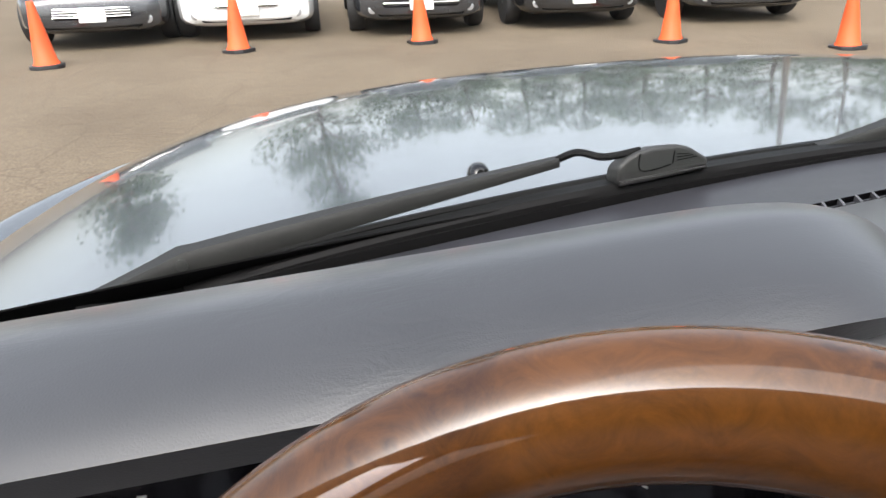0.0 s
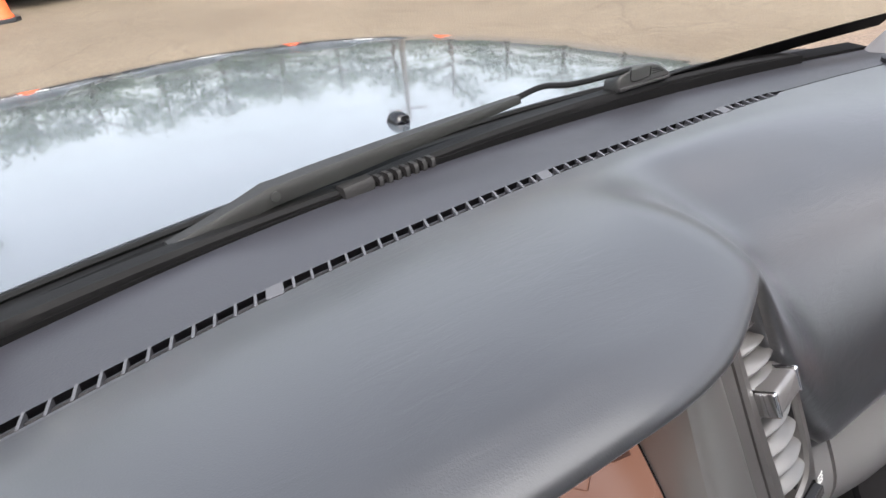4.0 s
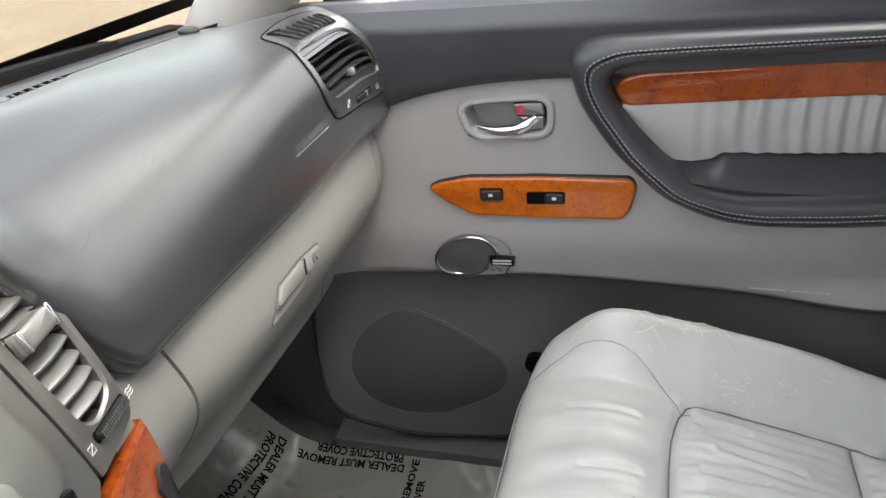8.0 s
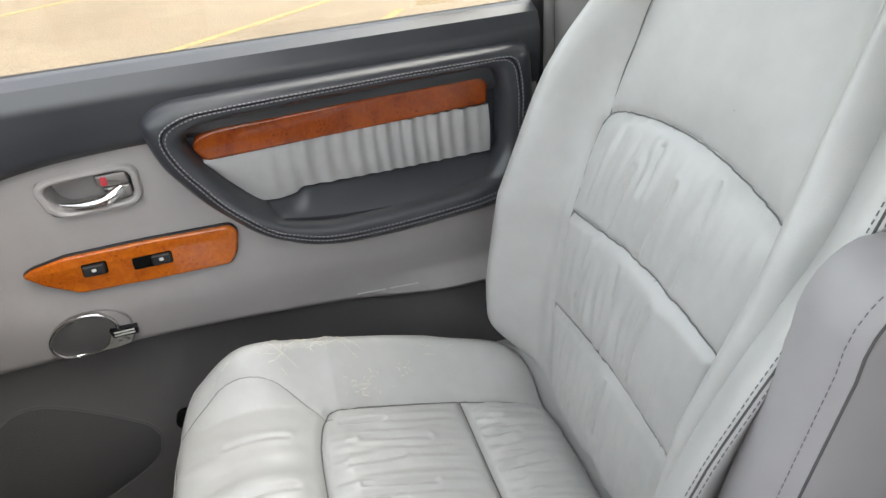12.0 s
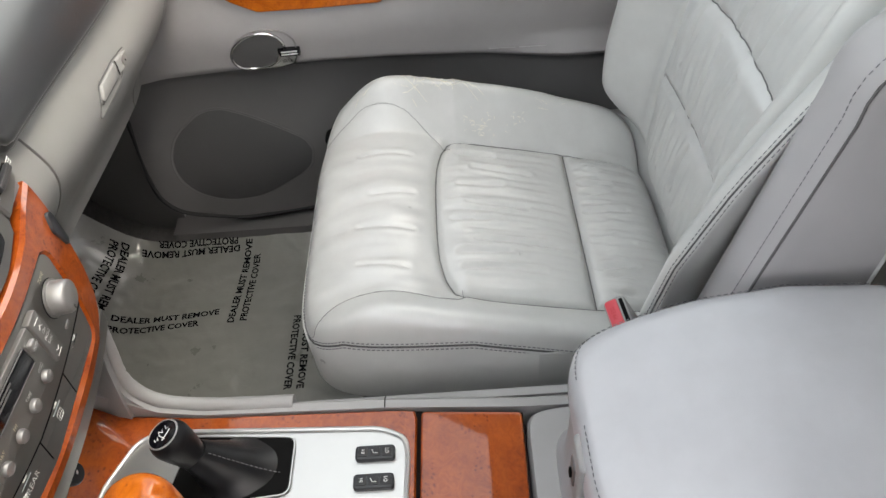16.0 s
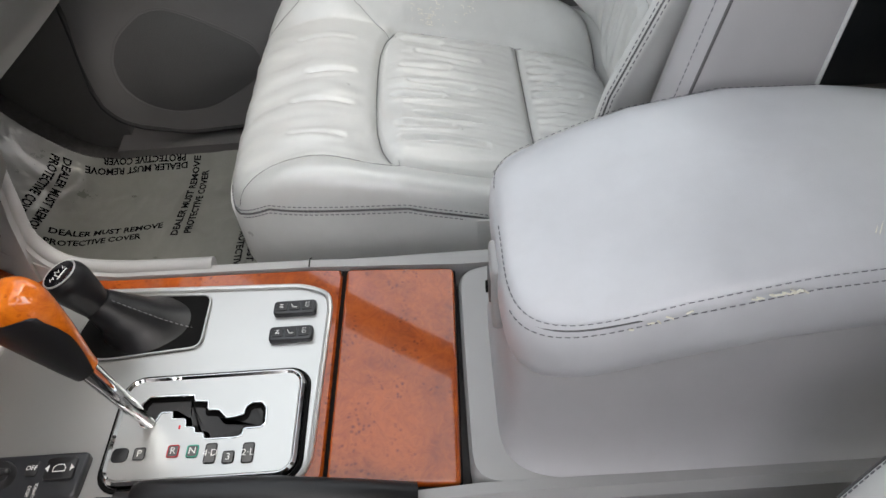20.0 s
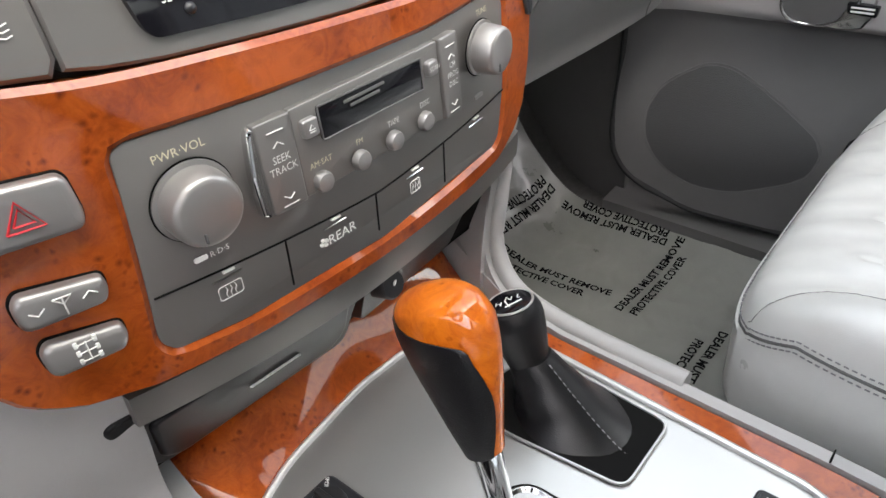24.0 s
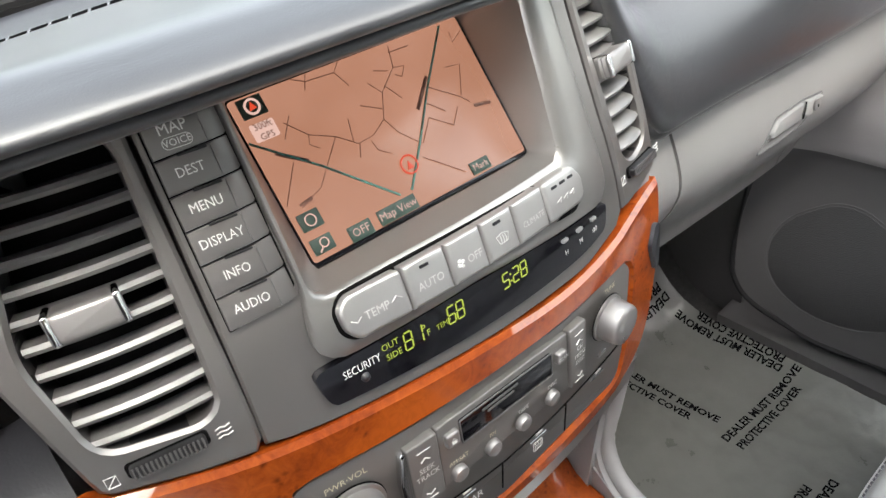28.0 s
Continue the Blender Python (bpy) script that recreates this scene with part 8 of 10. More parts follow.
mo = rrect(0.20, 0.165, 0.045, 8)
part("mirror_housing", rings([[on_mirror(u * k, v * k, h) for u, v in mo] for k, h in ((1.0, 0.006), (1.05, 0.002), (1.07, -0.02), (1.0, -0.06), (0.75, -0.09), (0.3, -0.10))]), "silver", MIRROR, "silver mirror housing")
part("mirror_rim", tube([on_mirror(u, v, 0.011) for u, v in inset(mo, 0.004)], 0.006, 8, closed=True), "black", MIRROR, "black inner rim")
part("mirror_glass", plate(inset(mo, 0.006), on_mirror, 0.012, 0.002, 0.001), M["mirror"], MIRROR, "mirror glass")
part("mirror_foot", tube([(0.85, 0.085, 0.05), (0.94, 0.075, 0.065)], [0.026, 0.022], 12), "black", MIRROR)
# small note on the window
NOTE = thing("window_note", (0.79, -0.645, 0.1), "small clear warning note with a red heading on the window", "sticker")


def on_window(u, v, h):
    t = (v - 0.04) / 0.54
    return Vector((0.80 - 0.13 * t * t - 0.0025 - h, u, v))


part("note_film", plate(rrect(0.094, 0.020, 0.001, 2, -0.645, 0.0975), on_window, 0.0003, -0.0004, 0.0001), M["note"], NOTE)
part("heading_bar", plate(rrect(0.026, 0.0032, 0.0004, 2, -0.645, 0.1035), on_window, 0.0007, 0.0, 0.0001), "red_ink", NOTE)
for k in range(2):
    part("print_bar", plate(rrect(0.06 - 0.01 * k, 0.0014, 0.0003, 2, -0.645, 0.098 - 0.0045 * k), on_window, 0.0007, 0.0, 0.0001), "red_ink", NOTE)

# ---- seats ----
def polyline_distance(px, py, lines):
    """Distance of every point to the nearest of the polylines."""
    best = np.full(px.shape, 9.0)
    for line in lines:
        for (ax, ay), (bx, by) in zip(line, line[1:]):
            dx, dy = bx - ax, by - ay
            t = np.clip(((px - ax) * dx + (py - ay) * dy) / (dx * dx + dy * dy + 1e-12), 0, 1)
            best = np.minimum(best, np.hypot(px - ax - t * dx, py - ay - t * dy))
    return best


def soft_noise(px, py, sx, sy, seed):
    return np.array([noise.noise(Vector((a / sx, b / sy, seed))) for a, b in zip(px.ravel(), py.ravel())]).reshape(px.shape)


def step(a, b, x):
    t = np.clip((x - a) / (b - a), 0, 1)
    return t * t * (3 - 2 * t)


def arc_line(points, n=5):
    return [(p.x, p.y) for p in smooth_path([(a, b, 0) for a, b in points], n)]


def grid_skin(X, Y, Z, tail):
    """A net of points closed below by further rings along its rim."""
    nv, nu = X.shape
    vs = [(X[j, i], Y[j, i], Z[j, i]) for j in range(nv) for i in range(nu)]
    fs = [(j * nu + i, j * nu + i + 1, (j + 1) * nu + i + 1, (j + 1) * nu + i) for j in range(nv - 1) for i in range(nu - 1)]
    rim = [i for i in range(nu)] + [j * nu + nu - 1 for j in range(1, nv)] + [(nv - 1) * nu + i for i in range(nu - 2, -1, -1)] + [j * nu for j in range(nv - 2, 0, -1)]
    last = rim
    for move in tail:
        ring = []
        for r in rim:
            vs.append(move(*vs[r]))
            ring.append(len(vs) - 1)
        n = len(rim)
        for k in range(n):
            fs.append((last[k], ring[k], ring[(k + 1) % n], last[(k + 1) % n]))
        last = ring
    fs.append(tuple(last))
    return vs, fs, rim


def squircle(nu, nv, p):
    u, v = np.meshgrid(np.linspace(-1, 1, nu), np.linspace(-1, 1, nv))
    r = np.maximum(np.abs(u), np.abs(v))
    q = (np.abs(u) ** p + np.abs(v) ** p) ** (1 / p)
    k = np.where(q > 1e-9, r / np.maximum(q, 1e-9), 1)
    return u * k, v * k, r


def folded_armrest(seat):
    """A padded armrest folded up beside the backrest: a flat flank inside a welted edge, rolled front and rounded head."""
    def front(z):
        return -0.620 - 0.205 * (z + 0.30)

    def rear(z):
        return -0.750 - 0.085 * ease(-0.30, 0.06, z) * 0.25
    outline = [(front(z), z) for z in [-0.33 + 0.03 * k for k in range(12)]]
    a, b = Vector(outline[-1]), Vector((rear(0.03), 0.012))
    for k in range(1, 13):
        w_ = math.pi * k / 13
        c_, h_ = (a + b) / 2, Vector(((a - b).x / 2, 0))
        outline.append((c_.x + h_.x * math.cos(w_), a.y + (b.y - a.y) * (1 - math.cos(w_)) / 2 + 0.058 * math.sin(w_) ** 0.8))
    outline += [(rear(z), z) for z in [0.0 - 0.033 * k for k in range(11)]]
    x0, wide = 0.102, 0.062

    def place_(u, v, h):
        return Vector((x0 + wide / 2 - h, u, v))
    o_ = outline if area(outline) > 0 else outline[::-1]
    sec = []
    for h, d_ in ((-0.031, 0.014), (-0.028, 0.004), (-0.016, -0.004), (0.0, -0.007), (0.016, -0.005), (0.027, -0.001), (0.0305, 0.003)):
        sec.append([place_(u, v, h) for u, v in inset(o_, d_)])
    pad_ = part("folded_armrest", rings(sec), "leather_side", seat, "grey vinyl armrest folded up beside the backrest")
    part("armrest_flank", rings([[place_(u, v, h) for u, v in inset(o_, d_)] for h, d_ in ((0.028, 0.0035), (0.0300, 0.0045), (0.0312, 0.008), (0.0318, 0.020))]), "leather_side", pad_, "smooth flat flank")
    groove = [place_(u, v, 0.0302) for u, v in inset(o_, 0.0036)]
    part("welt", tube(groove, 0.0013, 6, closed=True), "seam", pad_, "dark welted seam")
    part("rear_piping", tube([p for p in groove if p.y < -0.735 or p.z > 0.045], 0.0021, 6), "white_piping", pad_, "pale piping on the back edge")
    part("edge_stitching", stitches([p for p in [place_(u, v, 0.0215) for u, v in inset(o_, -0.0034)] if p.y > -0.735 and p.z > -0.32], 0.0035, 0.0024, 0.0005, (0, 0, 0)), "thread_dark", pad_)


def build_seat(cx, name, label, side, worn):
    """side: +1 where the door is to the right of the seat."""
    seat = thing(name, (cx, -0.5, -0.66), label, "car seat", group="front seats")
    # cushion, in a frame where x runs towards the door
    a, b, r = squircle(151, 161, 6)
    lx, ly = a * 0.232, -0.44 + b * 0.248          # across, along
    gx = lx + 0.428                                  # as on the passenger's side
    ins_r, ins_l = 0.5735, 0.2655
    line_r = arc_line([(ins_r - 0.065, -0.368), (ins_r - 0.018, -0.380), (ins_r - 0.001, -0.41), (ins_r, -0.561), (0.560, -0.70)])
    line_l = arc_line([(ins_l + 0.065, -0.368), (ins_l + 0.018, -0.380), (ins_l + 0.001, -0.41), (ins_l, -0.561), (0.280, -0.70)])
    front = arc_line([(ins_l + 0.065, -0.368), (0.37, -0.366), (0.42, -0.3655), (0.47, -0.366), (ins_r - 0.065, -0.368)])
    cross = [(ins_l, -0.561), (ins_r, -0.561)]
    horn_r = arc_line([(0.547, -0.389), (0.594, -0.331), (0.604, -0.271), (0.596, -0.238), (0.58, -0.195)])
    horn_l = arc_line([(0.275, -0.395), (0.252, -0.388), (0.256, -0.311), (0.247, -0.25), (0.225, -0.212)])
    seams = [line_r, line_l, front, cross, horn_r, horn_l]
    d = polyline_distance(gx, ly, seams[:4])
    dh = polyline_distance(gx, ly, seams[4:])
    inside = step(ins_l - 0.01, ins_l + 0.01, gx) * step(ins_r + 0.01, ins_r - 0.01, gx) * step(-0.35, -0.37, ly)
    z = -0.352 - 0.24 * np.clip(-0.40 - ly, 0, 1) + 0.02 * np.exp(-((ly + 0.30) / 0.07) ** 2)
    z += np.where(gx > 0.5735, 0.066, 0.030) * step(-0.008, 0.072, np.where(gx > 0.42, gx - ins_r, ins_l - gx)) * step(-0.14, -0.30, ly) * (0.55 + 0.45 * step(-0.70, -0.45, ly)) 
    z += np.where(gx > 0.5735, 0.020, 0.016) * step(-0.55, -0.70, ly) * step(0.0, 0.04, np.where(gx > 0.42, gx - ins_r, ins_l - gx))
    z += 0.012 * (1 - np.exp(-d / 0.028)) - 0.0065 * np.exp(-(d / 0.0042) ** 2) - 0.0018 * np.exp(-(dh / 0.003) ** 2)
    fold = soft_noise(gx, ly, 0.012, 0.16, 3.0)
    z += inside * 0.0030 * (fold + 0.7 * soft_noise(gx, ly, 0.007, 0.06, 21.0)) * step(0.0, 0.04, d)
    fold2 = soft_noise(gx, ly, 0.026, 0.07, 8.0)
    z += 0.0040 * np.clip(fold2, -0.3, 1) * step(0.50, 0.40, np.abs(gx - 0.40) * 3.2) * (1 - inside) * step(-0.38, -0.33, ly)
    creases = [[(0.31, -0.40), (0.315, -0.45), (0.312, -0.50)], [(0.335, -0.395), (0.34, -0.46)], [(0.36, -0.42), (0.358, -0.50), (0.362, -0.55)], [(0.395, -0.39), (0.40, -0.45)], [(0.43, -0.41), (0.426, -0.49)],
               [(0.465, -0.40), (0.47, -0.46)], [(0.505, -0.42), (0.50, -0.50)], [(0.535, -0.40), (0.538, -0.45)], [(0.33, -0.575), (0.335, -0.625)], [(0.38, -0.575), (0.378, -0.63)], [(0.44, -0.575), (0.445, -0.635)], [(0.50, -0.575), (0.497, -0.62)],
               [(0.30, -0.33), (0.305, -0.27)], [(0.37, -0.335), (0.375, -0.265)], [(0.44, -0.335), (0.437, -0.28)], [(0.52, -0.33), (0.523, -0.26)]]
    dc = polyline_distance(gx, ly, creases)
    z += (0.5 + 0.3 * inside) * (0.0018 * np.exp(-((dc - 0.007) / 0.005) ** 2) - 0.0030 * np.exp(-(dc / 0.0036) ** 2))
    pin = inside * np.exp(-((ly + 0.600) / 0.022) ** 2)
    z += pin * 0.0055 * soft_noise(gx, ly, 0.007, 0.03, 5.0)
    seam_z = -0.331 - 0.045 * (-0.20 - ly)
    roll = 1 - np.sqrt(np.clip(1 - (np.clip(r - 0.80, 0, 1) / 0.2) ** 2.2, 0, 1))
    z += (np.minimum(z - 0.030, seam_z) - z) * roll
    a_c, ly_keep, z_keep = a, ly, z
    wx = cx + side * lx
    tail = [lambda x, y, q: (x + (x - cx) * 0.006, y + (y + 0.44) * 0.006, q - 0.010),
            lambda x, y, q: (x + (x - cx) * 0.022, y + (y + 0.44) * 0.018, -0.375),
            lambda x, y, q: (x + (x - cx) * 0.020, y + (y + 0.44) * 0.014, -0.446),
            lambda x, y, q: (cx + (x - cx) * 0.92, -0.44 + (y + 0.44) * 0.92, -0.452)]
    vs, fs, rim = grid_skin(wx, ly, z, tail)
    cush = part("cushion", (vs, fs), "leather", seat, "grey leather seat cushion, creased" + (" and cracked on the outer bolster" if worn else ""))
    me = cush.data
    fix_normals(me)
    edge = [Vector(vs[k]) for k in rim]
    out = [Vector(((p.x - cx), (p.y + 0.44), 0)).normalized() for p in edge]
    for dz, push in ((-0.006, 0.0022), (-0.016, 0.0034)):
        part("cushion_stitching", stitches([p + o * push + Vector((0, 0, dz)) for p, o in zip(edge, out)], 0.0035, 0.0022, 0.0008), "thread_dark", cush)
    part("cushion_piping", tube([p + o * 0.0022 + Vector((0, 0, -0.011)) for p, o in zip(edge, out)], 0.0013, 6, closed=True), "seam", cush)

    def nearest(px, py, gx_, gy_, val):
        j = np.argsort((gx_ - px) ** 2 + (gy_ - py) ** 2, axis=None)[:4]
        return float(val.ravel()[j].mean())

    def seam_tube(name, line, gx_, gy_, val, put_, parent_, r_=0.0008):
        pts_ = [(p.x, p.y) for p in smooth_path([(u_, v_, 0) for u_, v_ in line], 4)]
        part(name, tube([put_(u_, v_, nearest(u_, v_, gx_, gy_, val)) for u_, v_ in pts_], r_, 5), "leather_seam", parent_)

    for line_ in seams:
        seam_tube("cushion_seam", line_, gx, ly, z, lambda u_, v_, q_: (cx + side * (u_ - 0.428), v_, q_ + 0.0004), cush, 0.0009 if line_ is not horn_r and line_ is not horn_l else 0.0004)
    part("seat_base", box(cx, -0.45, -0.56, 0.36, 0.40, 0.18, 0.03), "grey_dark", seat, "dark grey seat base")
    # backrest
    a, b, r = squircle(151, 181, 5)
    gx = a * 0.245 + 0.428
    h = b * 0.385 - 0.02                             # height of the front skin
    back_y = np.interp(h, [-0.41, -0.386, -0.25, -0.126, 0.01, 0.12, 0.25, 0.37], [-0.668, -0.678, -0.690, -0.712, -0.766, -0.812, -0.866, -0.915])
    k3 = np.ones(9) / 9
    tl, tr = (0.572, 0.008), (0.2555, 0.008)
    vr = arc_line([(0.552, -0.41), (0.556, -0.25), (0.562, -0.126), (0.5735, -0.045), (0.568, -0.010), (0.54, 0.004)])
    vl = arc_line([(0.27, -0.41), (0.266, -0.25), (0.262, -0.126), (0.2525, -0.045), (0.258, -0.010), (0.29, 0.004)])
    top_line = arc_line([(0.29, 0.004), (0.35, 0.014), (0.415, 0.018), (0.48, 0.014), (0.54, 0.004)])
    c1 = arc_line([(0.262, -0.118), (0.415, -0.108), (0.562, -0.122)])
    c2 = arc_line([(0.266, -0.250), (0.415, -0.238), (0.557, -0.248)])
    up_r = [(0.568, -0.010), (0.588, 0.10), (0.591, 0.20), (0.592, 0.29), (0.592, 0.40)]
    up_l = [(0.258, -0.010), (0.243, 0.10), (0.240, 0.20), (0.239, 0.29), (0.238, 0.40)]
    low_r = arc_line([(0.5735, -0.03), (0.585, -0.20), (0.583, -0.41)])
    d = polyline_distance(gx, h, [vr, vl, top_line, c1, c2, up_r, up_l])
    y = back_y.copy()
    outer = np.where(gx > 0.42, gx - 0.575, 0.253 - gx)
    y += 0.055 * step(0.0, 0.06, outer) * step(0.30, 0.02, h) * step(-0.42, -0.30, h)
    y += 0.016 * step(0.275, 0.225, gx)
    y += 0.010 * (1 - np.exp(-d / 0.03)) - 0.0060 * np.exp(-(d / 0.0044) ** 2)
    within = step(0.25, 0.27, gx) * step(0.575, 0.555, gx) * step(0.04, 0.02, h)
    fold = soft_noise(gx, h, 0.013, 0.14, 12.0)
    y += within * 0.0032 * (fold + 0.7 * soft_noise(gx, h, 0.008, 0.07, 33.0)) * step(0.0, 0.04, d)
    creases = [[(0.40, -0.02), (0.405, -0.06), (0.415, -0.105)], [(0.35, 0.0), (0.345, -0.05), (0.352, -0.10)], [(0.47, -0.03), (0.478, -0.10)], [(0.43, -0.125), (0.425, -0.18), (0.432, -0.235)],
               [(0.36, -0.13), (0.365, -0.21)], [(0.50, -0.125), (0.497, -0.19)], [(0.40, -0.255), (0.405, -0.32)], [(0.47, -0.255), (0.465, -0.33)], [(0.445, 0.0), (0.44, -0.045)]]
    dc = polyline_distance(gx, h, creases)
    y += within * (0.0022 * np.exp(-((dc - 0.008) / 0.006) ** 2) - 0.0036 * np.exp(-(dc / 0.0036) ** 2))
    y -= 0.050 * (1 - np.sqrt(np.clip(1 - (np.clip(r - 0.84, 0, 1) / 0.16) ** 2.2, 0, 1)))
    wx = cx + side * (gx - 0.428) * (1 - 0.22 * step(-0.02, 0.24, h))
    tail = [lambda x, q, t: (x + (x - cx) * 0.010, q - 0.020, t), lambda x, q, t: (x + (x - cx) * 0.02, q - 0.045, t), lambda x, q, t: (cx + (x - cx) * 0.96, q - 0.075, t), lambda x, q, t: (cx + (x - cx) * 0.72, q - 0.125, t * 0.97)]
    vs, fs, rim = grid_skin(wx, y, h, tail)
    bk = part("backrest", (vs, fs), "leather", seat, "grey leather backrest with pleated insert")
    fix_normals(bk.data)
    for line_ in (vr, vl, top_line, c1, c2, up_r, up_l):
        line_ = [q_ for q_ in line_ if -0.37 < q_[1] < 0.30]
        if len(line_) > 1:
            seam_tube("backrest_seam", line_, gx, h, y, lambda u_, v_, q_: (cx + side * (u_ - 0.428) * (1 - 0.22 * ease(-0.02, 0.24, v_)), q_ + 0.0004, v_), bk)
    edge = [Vector(vs[k]) for k in rim]
    out = [Vector(((p.x - cx), 0, p.z + 0.02)).normalized() for p in edge]
    for dy, push in ((-0.004, 0.0018), (-0.012, 0.0030)):
        part("backrest_stitching", stitches([p + o * push + Vector((0, dy, 0)) for p, o in zip(edge, out)], 0.0035, 0.0022, 0.0008, (0, 0, 0)), "thread_dark", bk)
    part("backrest_piping", tube([p + o * 0.0028 + Vector((0, -0.040, 0)) for p, o in zip(edge, out)], 0.0016, 6, closed=True), "seam", bk)
    part("rear_piping", tube([p + (p - Vector((cx, p.y, 0))) * 0.004 + Vector((0, -0.060, 0)) for p in edge], 0.0024, 6, closed=True), "white_piping", bk, "pale piping on the back edge")
    # padded flank beside the console
    fl, lead = [], []
    for k in range(33):
        zz = -0.395 + 0.70 * k / 32
        ys = float(np.interp(zz, [-0.40, -0.30, -0.20, -0.104, -0.047, 0.0, 0.034, 0.096, 0.19, 0.31], [-0.580, -0.578, -0.599, -0.636, -0.665, -0.691, -0.713, -0.744, -0.800, -0.880]))
        if side < 0:
            ys -= 0.25 * max(0.0, zz + 0.20)
        by = float(np.interp(zz, [-0.41, -0.386, -0.25, -0.126, 0.01, 0.12, 0.25, 0.37], [-0.668, -0.678, -0.690, -0.712, -0.766, -0.812, -0.866, -0.915]))
        pts_ = [(0.276, ys - 0.006), (0.2735, ys - 0.001), (0.268, ys + 0.0015), (0.258, ys + 0.0005), (0.235, ys - 0.016), (0.205, by + 0.5 * max(0.0, ys - by - 0.02)), (0.180, by - 0.004), (0.185, by - 0.04), (0.235, by - 0.055), (0.252, ys - 0.065), (0.264, ys - 0.035), (0.272, ys - 0.015)]
        sq = 1 - 0.10 * step(0.02, 0.28, zz)
        fl.append([Vector((p.x, p.y, zz)) for p in smooth_path([(cx - side * u * sq, v, 0) for u, v in pts_], 3, closed=True)])
    fk = part("side_bolster", rings(fl), "leather", seat, "raised grey leather side bolster, double stitched along its edge")
    fix_normals(fk.data)
    part("bolster_seam", tube([r_[3] + Vector((0, 0.0002, 0)) for r_ in fl], 0.0010, 5), "seam", fk)
    for k_ in (1, 5):
        part("bolster_stitching", stitches([r_[k_] + Vector((-side * 0.0003, 0.0004, 0)) for r_ in fl], 0.0035, 0.0024, 0.0006, (0, 0, 0)), "thread_dark", fk)
    if side > 0:
        folded_armrest(seat)
    part("headrest", rings([[Vector((cx + x, -0.92 + yy - 0.02 * k, 0.42 + 0.035 * k)) for x, yy in superbox(0, 0, 0.13 - 0.02 * (k in (0, 4)), 0.05 - 0.015 * (k in (0, 4)), 4, 36)] for k in range(5)]), "leather", seat, "grey leather headrest")
    for sx in (-1, 1):
        part("headrest_post", tube([(cx + sx * 0.06, -0.925, 0.34), (cx + sx * 0.06, -0.93, 0.43)], 0.006, 10), "chrome", seat)
        part("post_guide", box(cx + sx * 0.06, -0.915, 0.355, 0.05, 0.035, 0.014, 0.005), "grey_dark", seat)
    if worn:
        random.seed(11)
        cracks = []

        def skin_z(x, y_):
            j = int(np.argmin((wx_c - x) ** 2 + (ly_c - y_) ** 2))
            return float(z_c[j])
        wx_c, ly_c, z_c = (cx + side * (a_c * 0.232)).ravel(), ly_keep.ravel(), z_keep.ravel()
        for (x0, y0, n, spread, long_) in ((0.640, -0.36, 16, 0.03, 0.032), (0.625, -0.32, 5, 0.02, 0.016), (0.592, -0.440, 40, 0.012, 0.007), (0.600, -0.49, 9, 0.012, 0.006), (0.615, -0.545, 4, 0.010, 0.016), (0.635, -0.41, 6, 0.02, 0.02)):
            for k in range(n):
                x, y_ = x0 + random.gauss(0, spread * 0.5), y0 + random.gauss(0, spread)
                ang = random.uniform(0, math.pi)
                pts = []
                for q in range(5):
                    pts.append(Vector((x, y_, skin_z(x, y_) + 0.0004)))
                    ang += random.gauss(0, 0.45)
                    x += math.cos(ang) * long_ / 4 * 0.5
                    y_ += math.sin(ang) * long_ / 4
                cracks.append(tube(pts, random.uniform(0.0003, 0.0006), 4))
        for k in range(14):
            x, y_ = 0.632 + random.uniform(-0.010, 0.012), -0.325 - 0.0075 * k
            turn_ = radians(random.choice((38, -42)) + random.gauss(0, 9))
            pts = []
            for q in range(7):
                pts.append(Vector((x, y_, skin_z(x, y_) + 0.0004)))
                x += math.sin(turn_) * 0.0042 + random.gauss(0, 0.0006)
                y_ -= math.cos(turn_) * 0.0052
            cracks.append(tube(pts, 0.00042, 4))
        tagged(part("cracks", join(*cracks), "crack", cush), "pale cracks in the leather", kind="stuff")
    return seat


M["leather_seam"] = surface("leather_seam", (0.17, 0.17, 0.168), 0.6)
M["white_piping"] = surface("pale_piping", (0.55, 0.55, 0.54), 0.45, mottle=0.02)
build_seat(0.428, "passenger_seat", "grey leather front passenger seat with creased cushion", 1, True)
driver = build_seat(-0.435, "driver_seat", "grey leather driver seat beside the armrest", -1, False)
driver.location += Vector((-0.036, -0.090, 0))

# belt buckle beside the cushion
BUCKLE = thing("belt_buckle", (0.165, -0.56, -0.40), "grey belt buckle with a red press button", "seat belt buckle")
bd = Vector((-0.10, 0.45, 0.88)).normalized()
bu = Vector((1, 0.1, 0)).normalized()
bv = bd.cross(bu).normalized()


def on_buckle(u, v, h):
    return Vector((0.153, -0.552, -0.258)) + bu * u + bv * v + bd * h


part("buckle_body", rings([[on_buckle(u * k, v * k, h) for u, v in rrect(0.042, 0.024, 0.007, 4)] for h, k in ((-0.10, 0.8), (-0.07, 0.92), (-0.01, 1.0), (-0.002, 0.97), (0.0, 0.90))]), "grey", BUCKLE, "pale grey buckle housing")
k = part("press_button", plate(rrect(0.034, 0.013, 0.002, 4, 0, 0.003), on_buckle, 0.002, -0.006, 0.001), "red_plastic", BUCKLE, "red press button")
text("PRESS", 0.0045, "red_ink", k, on_buckle, 0, 0.003, name="lettering", lift=0.0024)
part("tongue_slot", plate(rrect(0.030, 0.004, 0.001, 3, 0, -0.0075), on_buckle, 0.0008, -0.004, 0.0002), "void", BUCKLE)
